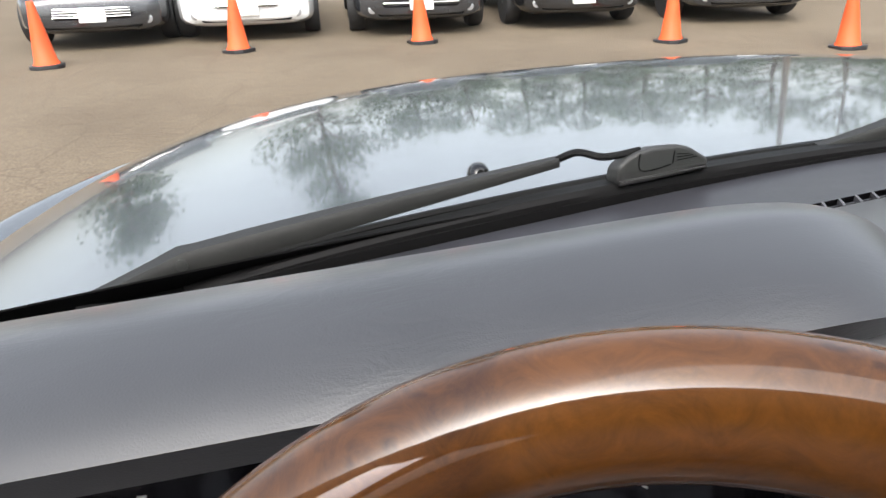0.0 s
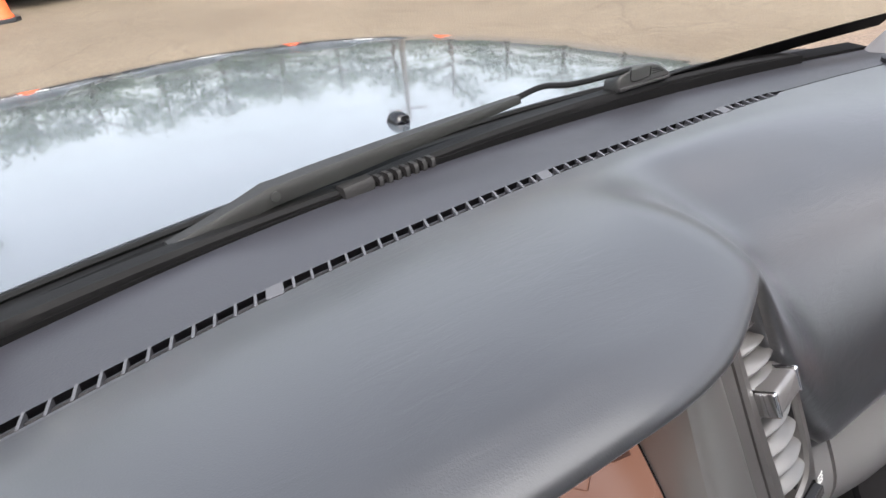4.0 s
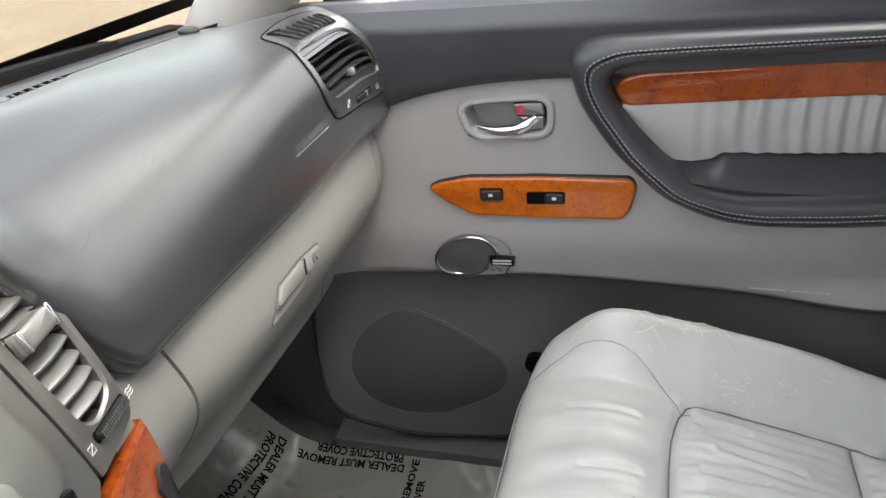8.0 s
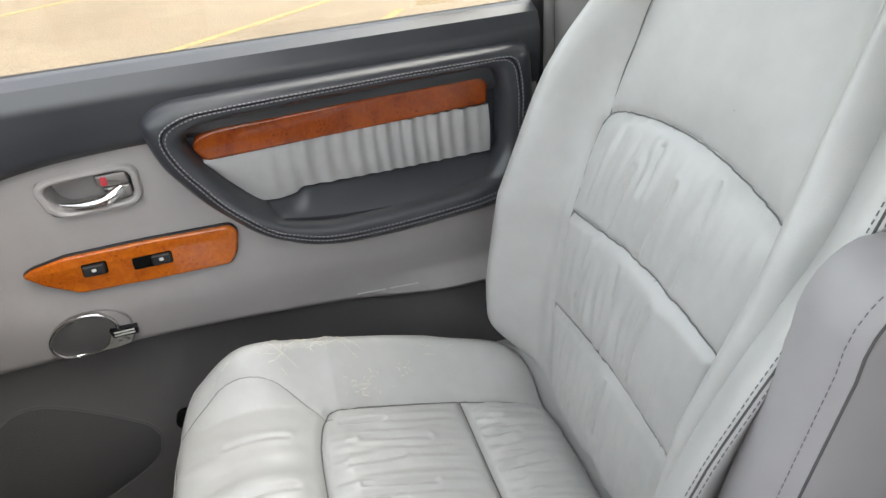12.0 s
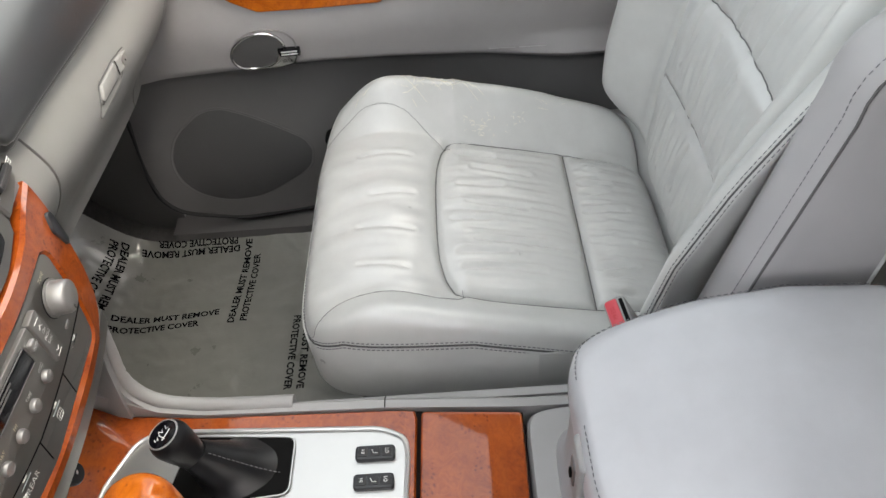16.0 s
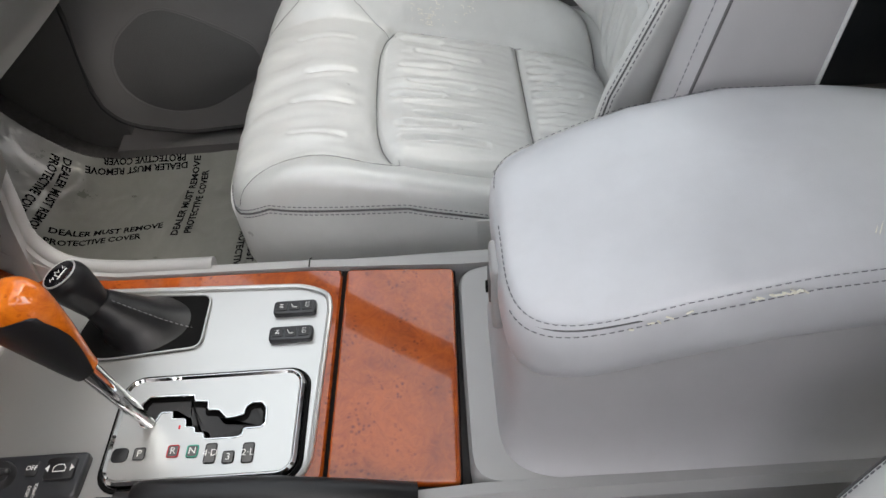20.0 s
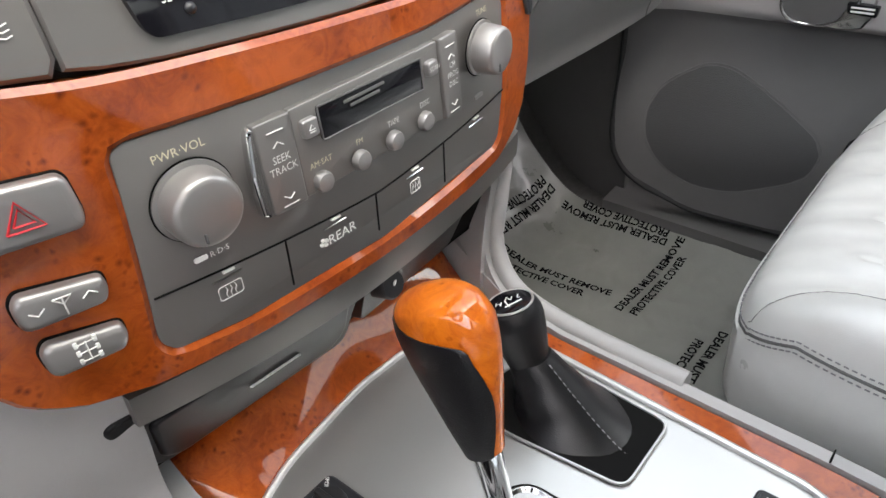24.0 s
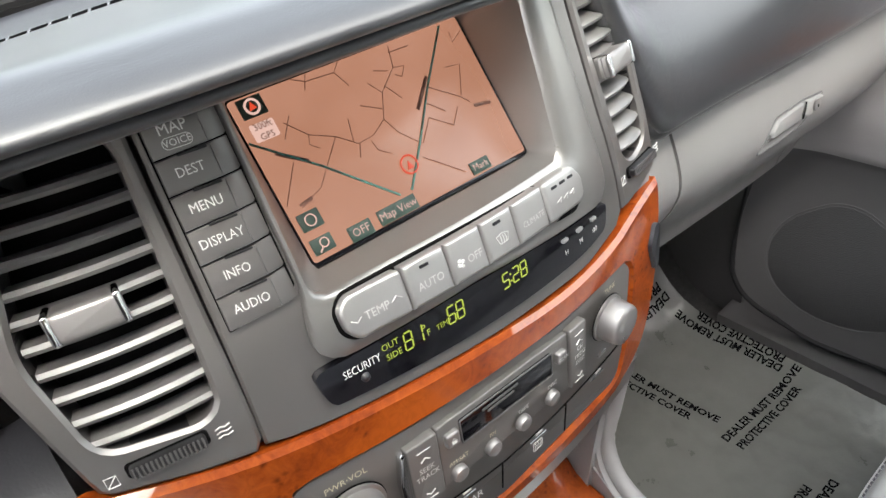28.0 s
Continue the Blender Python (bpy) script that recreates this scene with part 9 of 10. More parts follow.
part("buckle_stalk", tube([(0.150, -0.60, -0.35), (0.155, -0.63, -0.46)], 0.014, 10, flat=0.5), "black", BUCKLE)
part("seat_slide", box(0.66, -0.665, -0.41, 0.03, 0.06, 0.05, 0.006), "silver", thing("seat_recliner", (0.66, -0.66, -0.45), "bright recliner lever bracket beside the seat", "seat part"))

# ---- floor film and the space behind the seats ----
def floor_z(x, y):
    return -0.668 + 0.045 * ease(0.62, 0.76, x) + 0.30 * ease(0.16, 0.50, y) ** 1.3


FILM = thing("floor_film", (0.45, 0.05, -0.67), "wrinkled clear protective film with black print on the passenger floor", "floor cover")


def film_pt(s, t):
    x, y = 0.155 + 0.60 * s, -0.22 + 0.58 * t
    w = 0.0030 * noise.noise(Vector((x * 14, y * 9, 1.0))) + 0.0016 * noise.noise(Vector((x * 40, y * 30, 2.0)))
    w += 0.0014 * (1 - abs(noise.noise(Vector((x * 18 + y * 7, y * 26 - x * 5, 5.0)))) * 2.2) ** 3
    curl = 0.008 * ease(0.90, 1.0, t) * (0.6 + 0.4 * math.sin(s * 17))
    return Vector((x, y, floor_z(x, y) + 0.004 + w + curl))


part("film_sheet", sheet(lambda s, t: film_pt(0.905 * s, t), 130, 130, 0.001), "film", FILM, "shiny grey film")
part("floor_mat", sheet(lambda s, t: Vector((0.15 + 0.62 * s, -0.24 + 0.72 * t, floor_z(0.15 + 0.62 * s, -0.24 + 0.72 * t) - 0.022)), 40, 48, 0.02), "carpet", CAR)


def on_film(u, v, h):
    s, t = (u - 0.155) / 0.60, (v + 0.22) / 0.58
    return film_pt(min(1, max(0, s)), min(0.9, max(0, t))) + Vector((0, 0, h)) if t < 0.9 else Vector((u, v, floor_z(u, v) + 0.006 + h))


PRINT = ("DEALER MUST REMOVE", "PROTECTIVE COVER")
for spots in (((0.526, 0.144, -85.5), (0.503, 0.162, -84)), ((0.600, 0.020, -3.5), (0.586, 0.000, -2)), ((0.676, 0.126, 91.5), (0.693, 0.114, 90)),
              ((0.588, 0.252, 176.5), (0.602, 0.271, 174)), ((0.452, -0.115, 180), (0.436, -0.094, 180))):
    for line, (u, v, turn) in zip(PRINT, spots):
        text(line, 0.0122, "ink_matt", FILM, on_film, u, v, turn=turn, name="print_line", lift=0.0014, bold=0.045, squeeze=1.06 if line is PRINT[0] else 0.99)


REAR = thing("rear_seat", (0, -1.5, -0.66), "rear bench seat, its grey leather darkened for the low light behind", "car seat")
part("bench_cushion", rings([[Vector((x, y, z)) for x, y in superbox(0.0, -1.49, 0.70 - g, 0.28 - g, 7, 80)] for k, (z, g) in enumerate(((-0.62, 0.03), (-0.50, 0.0), (-0.40, 0.0), (-0.35, 0.02), (-0.335, 0.06)))]), "leather_rear_shaded", REAR)
part("bench_back", slab([[(x, -1.74 - 0.25 * t, -0.36 + 0.62 * t) for x in (-0.70, -0.3, 0.3, 0.70)] for t in (0, 0.3, 0.7, 1)], 0.12, (0, -1, 0)), "leather_rear_shaded", REAR)
part("bench_frame", box(0.36, -1.23, -0.56, 0.05, 0.06, 0.10, 0.01), "black", REAR)
RD = thing("rear_door", (0.8, -1.3, -0.6), "dark grey rear door lining", "car door")
part("rear_lining", slab([[(0.79 + dx, y, z) for y in (-0.90, -1.3, -1.84)] for z, dx in ((0.06, 0.0), (-0.2, -0.03), (-0.35, -0.02), (-0.40, 0.02), (-0.62, 0.0))], 0.03, (1, 0, 0)), "dash_soft", RD)
part("rear_door_pocket", box(0.755, -1.27, -0.47, 0.02, 0.08, 0.05, 0.015), "black", RD)
part("rear_carpet", slab([[(x, y, -0.655) for x in (-0.8, -0.2, 0.2, 0.8)] for y in (-0.62, -1.0, -1.9)], 0.02, (0, 0, -1)), "rear_carpet", CAR)
part("rear_lining_left", slab([[(-0.79 + dx, y, z) for y in (-0.90, -1.3, -2.7)] for z, dx in ((0.06, 0.0), (-0.62, 0.0))], 0.03, (-1, 0, 0)), "grey_dark", CAR)
part("rear_lining_right", slab([[(0.79, y, z) for y in (-1.86, -2.7)] for z in (0.06, -0.62)], 0.03, (1, 0, 0)), "grey_dark", CAR)
part("driver_lining", slab([[(-0.80 + dx, y, z) for y in (0.2, -0.3, -0.85)] for z, dx in ((0.04, 0.0), (-0.2, 0.03), (-0.62, 0.0))], 0.03, (-1, 0, 0)), "grey_dark", CAR)

# ---- wipers and nozzles ----
M["wiper_rust"] = surface("worn_wiper_plastic", (0.012, 0.0118, 0.011), 0.6, grain=0.3, mottle=0.35, mottle_size=0.012)


def base_pt(x, dy=0.0, dz=0.0):
    """Along the foot of the glass."""
    return Vector((x, glass_y(x) - 0.016 + dy, 0.0905 - 0.030 * (abs(x) / 0.74) ** 2.4 + dz))


def bar(path, wide, high):
    """A flat channel along a path, with bevelled upper edges."""
    pts = [Vector(p) for p in path]
    sec = []
    for i, p in enumerate(pts):
        d = (pts[min(i + 1, len(pts) - 1)] - pts[max(i - 1, 0)]).normalized()
        a = d.cross(Vector((0, 0, 1))).normalized()
        w, h = wide[i] / 2, high[i]
        sec.append([p + a * u * w + Vector((0, 0, v * h)) for u, v in ((-1, 0), (-1, 0.7), (-0.7, 1), (0.7, 1), (1, 0.7), (1, 0))])
    return rings(sec)


def wiper(pivot, hinge, knee, neck, x_cap, cap_high, blade, label):
    w = thing("windscreen_wiper", pivot, label, "wiper", group="wipers on the cowl")
    pv, hg, kn, nk = Vector(pivot), Vector(hinge), Vector(knee), Vector(neck)
    part("arm_head", bar([pv, pv.lerp(hg, 0.3), pv.lerp(hg, 0.7), hg, hg + (kn - hg) * 0.04], [0.012, 0.013, 0.015, 0.019, 0.018], [0.008, 0.009, 0.011, 0.013, 0.0125]), "wiper_rust", w, "weathered wiper arm head")
    part("hinge_pin", lathe([(0.0035, 0), (0.0035, 0.0015), (0.001, 0.002)], hg + Vector((0.002, -0.0095, 0.007)), (0, -1, 0.1), 14), "wiper_cap", w)
    part("wiper_arm", bar([hg.lerp(kn, k / 6) for k in range(7)], [0.018, 0.018, 0.017, 0.015, 0.013, 0.011, 0.009], [0.0125, 0.0125, 0.0115, 0.0105, 0.009, 0.0075, 0.006]), "wiper_rust", w, "black channel-shaped wiper arm")
    cap_mid = base_pt(x_cap, -0.003, 0.012)
    part("wiper_rod", tube(smooth_path([kn + Vector((0, 0, 0.004)), kn.lerp(nk, 0.45) + Vector((0, 0, 0.0065)), nk, cap_mid + Vector((-0.016, -0.007, cap_high - 0.006))], 6), 0.0026, 8), "wiper", w)
    d = (base_pt(x_cap + 0.02) - base_pt(x_cap - 0.02)).normalized()
    foot = base_pt(x_cap, -0.007, 0.0075)

    def on_cap(u, v, h):
        return foot + d * u + Vector((0.10, -1, 0.25)).normalized() * h + Vector((0, 0, v))
    q = cap_high / 0.024
    cap_line = rounded([(-0.034, 0.000), (-0.0355, 0.006), (-0.0345, 0.0145 * q), (-0.028, 0.0195 * q), (-0.020, 0.0225 * q), (-0.008, 0.0240 * q), (0.010, 0.0230 * q), (0.020, 0.0195 * q), (0.033, 0.0105 * q), (0.0345, 0.008), (0.0335, 0.002)], 0.003, 3)
    cap = part("blade_connector", plate(cap_line, on_cap, 0.007, -0.010, 0.004, 4), "wiper_cap", w, "grey plastic blade connector")
    part("connector_skirt", plate(rounded([(-0.0335, 0.0008), (-0.0345, 0.0045), (0.032, 0.0055), (0.0335, 0.0028)], 0.001, 2), on_cap, 0.0082, 0.004, 0.001, 2), "wiper_cap", cap)
    part("connector_seam", tube(smooth_path([on_cap(u, v, 0.0071) for u, v in ((-0.0195, 0.0205 * q), (-0.0200, 0.0120 * q), (-0.0165, 0.0085 * q), (-0.006, 0.0085 * q), (0.004, 0.0100 * q))], 4), 0.0005, 5), "void", cap)
    part("connector_seam", tube([on_cap(0.0065, 0.0190 * q, 0.0071), on_cap(0.0055, 0.0105 * q, 0.0071)], 0.0005, 5), "void", cap)
    for k in range(3):
        part("connector_groove", tube([on_cap(0.0085, 0.0120 * q + 0.0022 * k, 0.0071), on_cap(0.024 - 0.003 * k, 0.0125 * q + 0.0014 * k, 0.0070)], 0.0004, 5), "void", cap)
    x0, x1 = blade
    n = 40
    spine = [base_pt(x0 + (x1 - x0) * k / n, -0.003, 0.0) for k in range(n + 1)]
    part("wiper_blade", bar(spine, [0.017] * (n + 1), [0.004 + 0.007 * math.sin(math.pi * k / n) ** 0.5 for k in range(n + 1)]), "wiper", w, "black flat wiper blade")
    part("blade_rubber", bar([p + Vector((0, -0.009, -0.006)) for p in spine], [0.004] * (n + 1), [0.010] * (n + 1)), "void", w)
    return w


wiper((-0.556, 0.178, 0.078), (-0.504, 0.210, 0.085), (-0.263, 0.264, 0.109), (-0.236, 0.246, 0.117), -0.196, 0.024, (-0.50, 0.10), "weathered black wiper with a grey connector resting at the glass foot")
wiper((-0.060, 0.281, 0.092), (0.012, 0.288, 0.101), (0.239, 0.292, 0.113), (0.300, 0.288, 0.115), 0.385, 0.022, (0.075, 0.62), "black wiper with a ribbed blade end resting at the glass foot")
END = thing("blade_end_cap", (0.10, 0.27, 0.095), "grey ribbed end piece of the wiper blade", "wiper")
part("end_block", bar([base_pt(0.060, -0.012, 0.001), base_pt(0.085, -0.012, 0.002)], [0.012, 0.012], [0.009, 0.009]), "wiper_rust", END)
for k in range(7):
    part("end_rib", bar([base_pt(0.090 + 0.008 * k, -0.012, 0.001), base_pt(0.0935 + 0.008 * k, -0.012, 0.001)], [0.011, 0.011], [0.0075, 0.0075]), "wiper_rust", END)
for x, y in ((-0.297, 0.374), (0.204, 0.427)):
    nz = thing("washer_nozzle", (x, y, bonnet_z(x, y)), "small black washer nozzle on the bonnet", "washer nozzle", group="washer nozzles")
    zz = bonnet_z(x, y)
    part("nozzle_body", rings([[Vector((x + u, y + v, zz + h)) for u, v in superbox(0, 0, 0.0085 * k, 0.011 * k, 3, 24)] for h, k in ((-0.004, 1.1), (0.001, 1.1), (0.004, 1.0), (0.0075, 0.8), (0.0098, 0.45), (0.0102, 0.05))]), "gloss_black", nz)
    part("nozzle_jet", lathe([(0.003, 0), (0.003, 0.0015), (0.001, 0.0018)], (x, y - 0.0100, zz + 0.0045), (0, -1, 0.3), 10), "void", nz)
    part("nozzle_jet", lathe([(0.002, 0), (0.002, 0.0015), (0.001, 0.0018)], (x + 0.0045, y - 0.0085, zz + 0.005), (0.4, -1, 0.3), 10), "void", nz)

# ---- cones on the lot ----
M["cone"] = surface("orange_cone", (0.72, 0.10, 0.018), 0.55, mottle=0.12, mottle_size=0.15)


def cone(x, y, turn, lean=0.0):
    z = ground_z(x, y)
    c = thing("traffic_cone", (x, y, z), "orange traffic cone on a black base before the parked cars", "traffic cone", group="cones before the parked cars")
    ca, sa = math.cos(turn), math.sin(turn)
    part("base", plate(rounded([(0.18, 0.1), (0.1, 0.18), (-0.1, 0.18), (-0.18, 0.1), (-0.18, -0.1), (-0.1, -0.18), (0.1, -0.18), (0.18, -0.1)], 0.02, 3), lambda u, v, h: Vector((x + u * ca - v * sa, y + u * sa + v * ca, z + h)), 0.035, -0.01, 0.008), "black", c, "black rubber base")
    part("body", lathe([(0.145, 0.03), (0.140, 0.05), (0.125, 0.07), (0.085, 0.36), (0.042, 0.66), (0.038, 0.70), (0.030, 0.71), (0.026, 0.68)], (x, y, z), (lean, 0, 1), 24), "cone", c, "orange plastic body")


for x, y, a in ((-3.76, 8.69, 0.3), (-1.72, 9.21, 0.9), (0.54, 9.26, 0.2), (3.49, 8.48, 0.6), (5.16, 7.52, 0.1)):
    cone(x + 0.13, y, a, 0.02 if a > 0.5 else -0.02)

# ---- parked cars ----
M["car_dark"] = surface("dark_grey_car_paint", (0.045, 0.047, 0.052), 0.25, metal=0.4, coat=1.0, mottle=0.02)
M["car_white"] = surface("white_car_paint", (0.62, 0.63, 0.63), 0.3, coat=1.0, mottle=0.02)
M["car_black"] = surface("black_car_paint", (0.012, 0.012, 0.013), 0.2, coat=1.0, mottle=0.02)
M["car_glass"] = surface("tinted_glass", (0.015, 0.018, 0.018), 0.06, mottle=0.0, rough_var=0.02)
M["lamp_glass"] = surface("headlamp", (0.42, 0.43, 0.44), 0.15, metal=0.5, mottle=0.1, mottle_size=0.05)
M["rim"] = surface("alloy", (0.42, 0.42, 0.42), 0.35, metal=0.8)


def parked_car(x, y, yaw, paint, label, high=1.45, grille=(0.42, 0.20, 0.52), nose=0.72):
    """A car whose front faces this one; its nose at (x, y)."""
    car = thing("parked_car", (x, y + 2.2, ground_z(x, y + 2)), label, "car", group="row of parked cars")
    ca, sa = math.cos(yaw), math.sin(yaw)
    slope = (ground_z(x, y + 4) - ground_z(x, y)) / 4
    z0 = ground_z(x, y + 0.9) - 0.9 * slope

    def w(u, v, h):
        return Vector((x + u * ca - v * sa, y + u * sa + v * ca, z0 + h + slope * v + -0.034 * u))

    def loft(stations, p=5, n=32):
        sec = []
        for v, half, lo, hi in stations:
            ring = []
            for k in range(n):
                a = 2 * math.pi * k / n
                c, s = math.cos(a), math.sin(a)
                uu = half * math.copysign(abs(c) ** (2 / p), c)
                hh = (lo + hi) / 2 + (hi - lo) / 2 * math.copysign(abs(s) ** (2 / p), s)
                bulge = 0.06 * uu * uu if v < 0.3 else 0
                ring.append(w(uu * (1 - 0.10 * ease(0.6, 1.0, hh)), v + bulge, hh))
            sec.append(ring)
        return rings(sec)
    body = part("body", loft([(0.0, 0.66, 0.30, nose - 0.12), (0.05, 0.80, 0.24, nose - 0.03), (0.2, 0.86, 0.20, nose + 0.04), (0.6, 0.89, 0.20, nose + 0.13), (1.15, 0.90, 0.20, nose + 0.22), (2.4, 0.91, 0.20, nose + 0.26), (3.8, 0.90, 0.20, nose + 0.27), (4.4, 0.84, 0.25, nose + 0.22), (4.55, 0.70, 0.32, nose + 0.05)]), paint, car)
    b0 = nose + 0.18
    part("cabin_glass", loft([(1.05, 0.66, b0 - 0.05, b0 + 0.02), (1.75, 0.62, b0 - 0.05, high - 0.04), (3.1, 0.62, b0 - 0.05, high - 0.04), (3.95, 0.62, b0 - 0.05, b0 + 0.10)], 4), "car_glass", car, "dark tinted glass")
    part("roof", plate(rounded([(-0.56, 1.72), (0.56, 1.72), (0.58, 3.25), (-0.58, 3.25)], 0.12, 4), lambda u, v, h: w(u, v, high - 0.06 + h - 0.06 * u * u), 0.05, 0.0, 0.02), paint, car)

    def front(u, h, proud):
        return w(u, 0.012 + 0.13 * u * u + 0.14 * ease(nose - 0.22, nose - 0.02, h) - proud, h)
    gw, gh, gz = grille
    g = part("grille", plate(rounded([(-gw, gz - gh / 2), (gw, gz - gh / 2), (gw * 1.1, gz + gh / 2), (-gw * 1.1, gz + gh / 2)], 0.04, 4), front, 0.03, -0.08, 0.004), "void", car, "dark grille")
    for k in range(4):
        part("grille_bar", tube([front(gw * (-1 + q / 5), gz - gh * 0.3 + gh * 0.2 * k, 0.034) for q in range(11)], 0.008, 6), "chrome" if k in (0, 3) else "satin", g)
    part("lower_intake", plate(rrect(1.15, 0.13, 0.05, 4, 0, 0.335), front, 0.025, -0.06, 0.004), "void", car)
    part("number_plate", plate(rrect(0.31, 0.15, 0.01, 3, 0, 0.42), front, 0.05, 0.0, 0.004), "white_ink", car)
    for sx in (-1, 1):
        part("headlamp", plate(rounded([(sx * 0.47, nose - 0.20), (sx * 0.74, nose - 0.17), (sx * 0.78, nose - 0.05), (sx * 0.52, nose - 0.09)], 0.035, 4), front, 0.035, -0.12, 0.015), "lamp_glass", car, "clear headlamp")
        part("fog_lamp", lathe([(0.055, -0.05), (0.055, 0.03), (0.04, 0.036), (0.001, 0.038)], front(sx * 0.64, 0.36, 0.0), (sx * 0.1, -1, 0), 18), "lamp_glass", car)
        part("wing_mirror", rings([[w(sx * (0.98 + 0.03 * math.sin(k)), 1.45 + 0.05 * k, b0 + 0.06) + Vector((0.10 * math.cos(a), 0, 0.07 * math.sin(a))) * q for a in [math.pi * m_ / 8 for m_ in range(16)]] for k, q in ((0, 0.4), (0.6, 1.0), (2, 1.0), (2.4, 0.7))]), paint, car)
        for v in (0.92, 3.62):
            wheel_ = part("tyre", lathe([(0.20, -0.10), (0.31, -0.105), (0.33, -0.07), (0.33, 0.07), (0.31, 0.105), (0.20, 0.10)], w(sx * 0.84, v, 0.33), (sx, 0, 0), 28), "rubber", car, "black tyre")
            part("rim", lathe([(0.205, 0.06), (0.20, 0.10), (0.12, 0.085), (0.04, 0.10), (0.001, 0.10)], w(sx * 0.84, v, 0.33), (sx, 0, 0), 20), "rim", wheel_)
    return car


parked_car(-3.35, 9.75, 0.12, "car_dark", "dark grey parked car with pale headlamps", 1.42, (0.45, 0.16, 0.46), 0.68)
parked_car(-1.50, 9.85, 0.05, "car_white", "white parked saloon with a slim grille", 1.42, (0.40, 0.10, 0.50), 0.68)
parked_car(0.75, 9.75, 0.0, "car_dark", "dark parked car with a large chrome grille", 1.48, (0.50, 0.28, 0.52), 0.76)
parked_car(2.95, 9.75, -0.03, "car_black", "black parked car with a low front", 1.44, (0.44, 0.12, 0.52), 0.70)
parked_car(5.30, 9.60, -0.10, "car_dark", "dark grey parked wagon at the end of the row", 1.52, (0.46, 0.18, 0.54), 0.76)

# ---- trees behind the cars ----
M["leaf"] = surface("leaf_green", (0.045, 0.075, 0.030), 0.7, mottle=0.5, mottle_size=0.9)
M["bark"] = surface("bark", (0.10, 0.08, 0.06), 0.9, grain=1.0, grain_size=0.05, mottle=0.3, mottle_size=0.2)


def tree_data(seed, high, spread, bare):
    rng = random.Random(seed)
    wood, tips = [], []
    trunk = [(0.12 * rng.uniform(-1, 1) * k / 4, 0.12 * rng.uniform(-1, 1) * k / 4, high * 0.8 * k / 6) for k in range(7)]
    wood.append(tube(trunk, [0.20 * (1 - k / 7.5) for k in range(7)], 8))
    for k in range(34):
        f = rng.uniform(bare, 1.0)
        a = rng.uniform(0, 2 * math.pi)
        reach = spread * (0.35 + 0.75 * math.sin(math.pi * min(1, (f - bare) / (1 - bare) * 0.8 + 0.18))) * rng.uniform(0.6, 1.1)
        p0 = Vector((0, 0, high * 0.8 * f * 0.9))
        p1 = p0 + Vector((math.cos(a) * reach, math.sin(a) * reach, high * 0.12 * rng.uniform(0.2, 1.4)))
        mid = p0.lerp(p1, 0.5) + Vector((0, 0, 0.15))
        wood.append(tube([p0, mid, p1], [0.06, 0.04, 0.015], 5))
        tips += [p1, mid, p0.lerp(p1, 0.75)]
    vs, fs = [], []
    for t in tips:
        for q in range(34):
            c = t + Vector((rng.gauss(0, 0.36), rng.gauss(0, 0.36), rng.gauss(0, 0.26)))
            u = Vector((rng.gauss(0, 1), rng.gauss(0, 1), rng.gauss(0, 1))).normalized()
            v = u.orthogonal().normalized()
            s = rng.uniform(0.07, 0.17)
            n = len(vs)
            vs += [c - u * s, c + v * s * 0.6, c + u * s, c - v * s * 0.6]
            fs.append((n, n + 1, n + 2, n + 3))
    return join(*wood), (vs, fs)


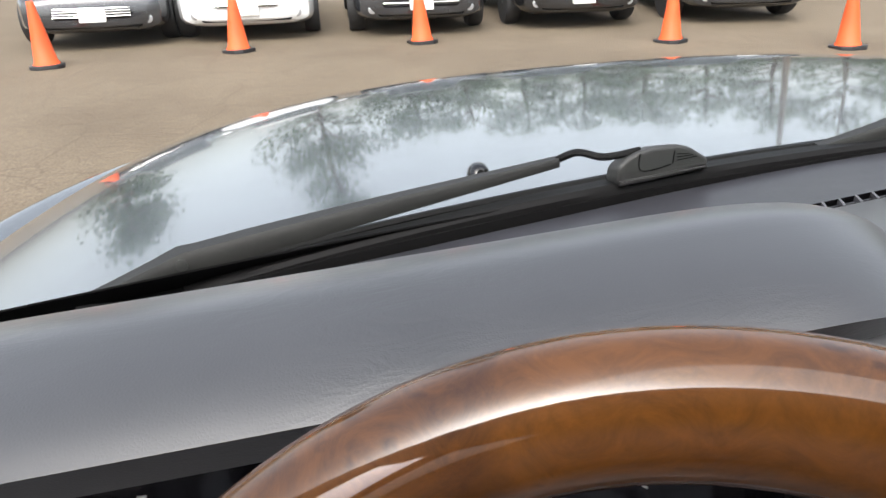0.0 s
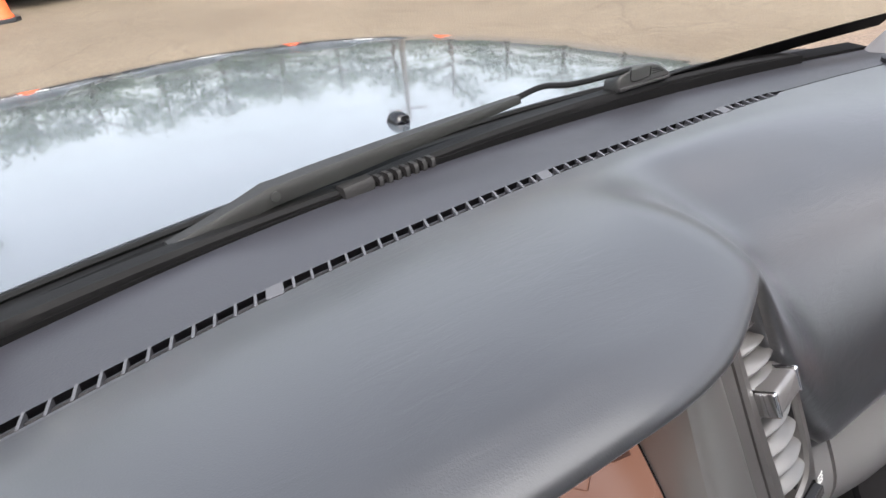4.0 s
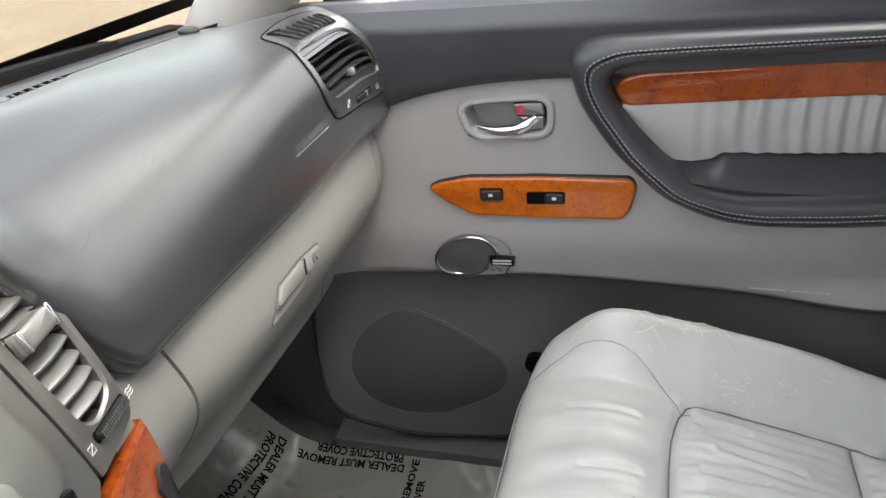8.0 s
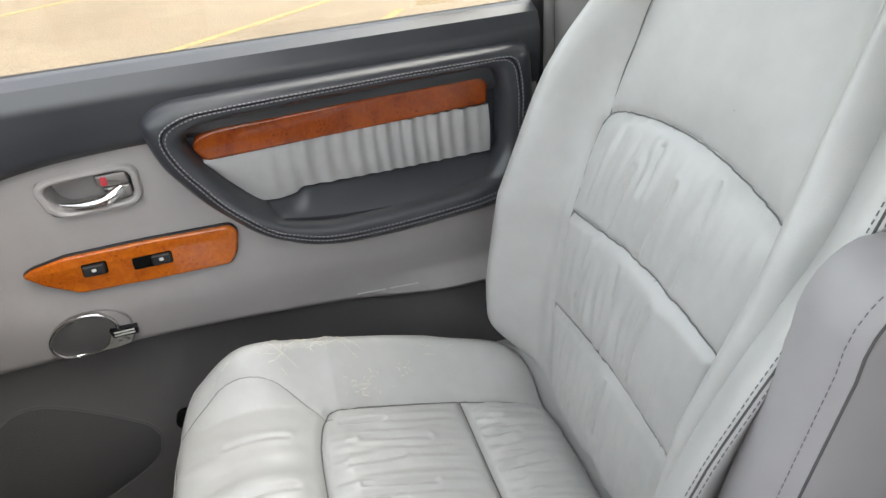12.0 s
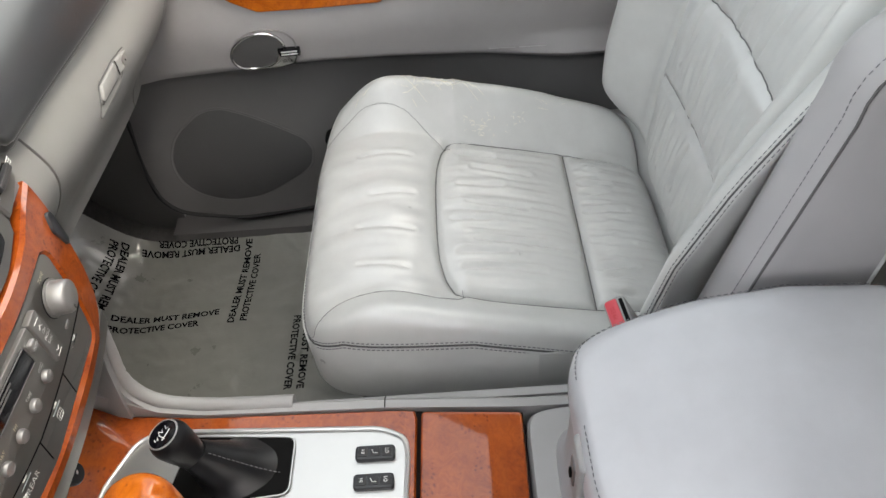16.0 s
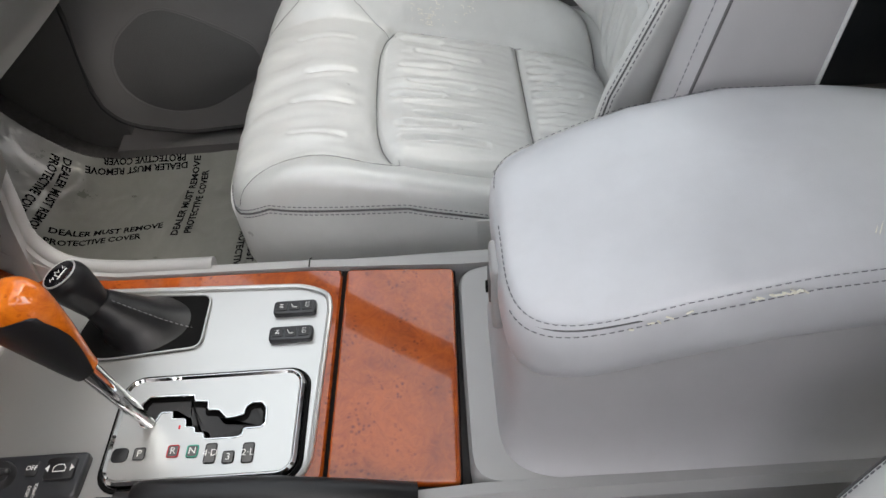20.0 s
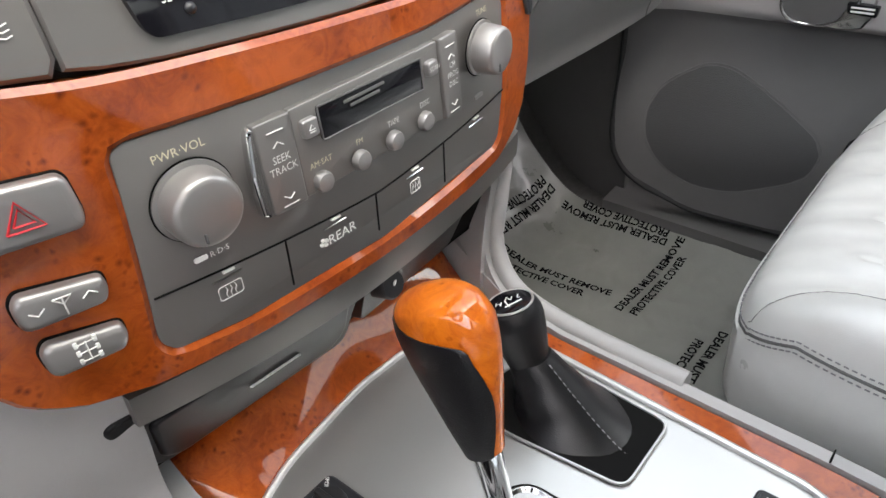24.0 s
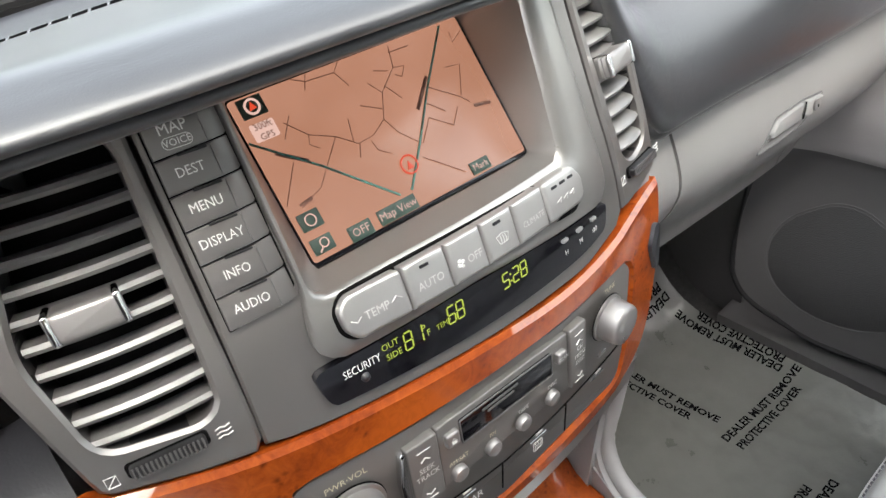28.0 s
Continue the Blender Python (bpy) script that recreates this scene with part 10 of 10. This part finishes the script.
def tree(x, y, seed, high, spread, bare, label):
    z = ground_z(x, y)
    t = thing("tree", (x, y, z), label, "tree", group="trees behind the parked cars")
    wood, crown = tree_data(seed, high, spread, bare)
    off = Vector((x, y, z - 0.05))
    part("trunk", ([Vector(v) + off for v in wood[0]], wood[1]), "bark", t, "grey-brown trunk and limbs")
    tagged(part("crown", ([v + off for v in crown[0]], crown[1]), "leaf", t, "uneven green crown"), "uneven green crown", kind="stuff")


tree(-1.9, 26.5, 1, 11.5, 2.5, 0.04, "slender green tree standing free behind the cars")
tree(-9.5, 24.0, 21, 7.0, 1.8, 0.1, "low green tree at the end of the row")
rng = random.Random(4)
for k in range(17):
    az = radians(4 + 4.6 * k)
    r = 32 + 5 * rng.random()
    tree(math.sin(az) * r, math.cos(az) * r, 30 + k, rng.uniform(8.6, 10.6) + (1.2 if 27 < 4 + 4.6 * k < 60 else 0), rng.uniform(2.6, 3.4), 0.03, "broad green tree in the row behind the lot")
POLE = thing("utility_pole", (14.5, 23.0, ground_z(14.5, 23)), "grey utility pole with a cross arm beyond the lot", "utility pole")
part("pole", tube([(14.5, 23, ground_z(14.5, 23) - 0.1), (14.5, 23, 7.6)], [0.14, 0.09], 10), "bark", POLE)
part("cross_arm", box(14.5, 23, 7.0, 1.8, 0.1, 0.12, 0.02), "bark", POLE)
# painted lines and grass beside the passenger's side
for (xa, ya), (xb, yb) in (((6.3, 0.75), (10.5, -2.9)), ((5.4, -0.65), (7.9, -2.1)), ((9.4, 2.4), (12.5, -0.2))):
    dx, dy = xb - xa, yb - ya
    n = math.hypot(dx, dy)
    st = sheet(lambda s, t, a=(xa, ya), d=(dx, dy), m=n: Vector((a[0] + d[0] * t - 0.10 * s * d[1] / m, a[1] + d[1] * t + 0.10 * s * d[0] / m, ground_z(a[0] + d[0] * t, a[1] + d[1] * t) + 0.004)), 1, 24, 0.003)
    tagged(part("painted_line", st, "paint_yellow"), "worn yellow painted bay line", "road marking", kind="structure")
tagged(part("grass_strip", sheet(lambda s, t: Vector((5.5 + 14 * s, -16 + 9 * t, ground_z(5.5 + 14 * s, -16 + 9 * t) + 0.02)), 12, 12, 0.02), "grass"), "green grass strip beside the lot", "ground", kind="structure")

finish_letters()
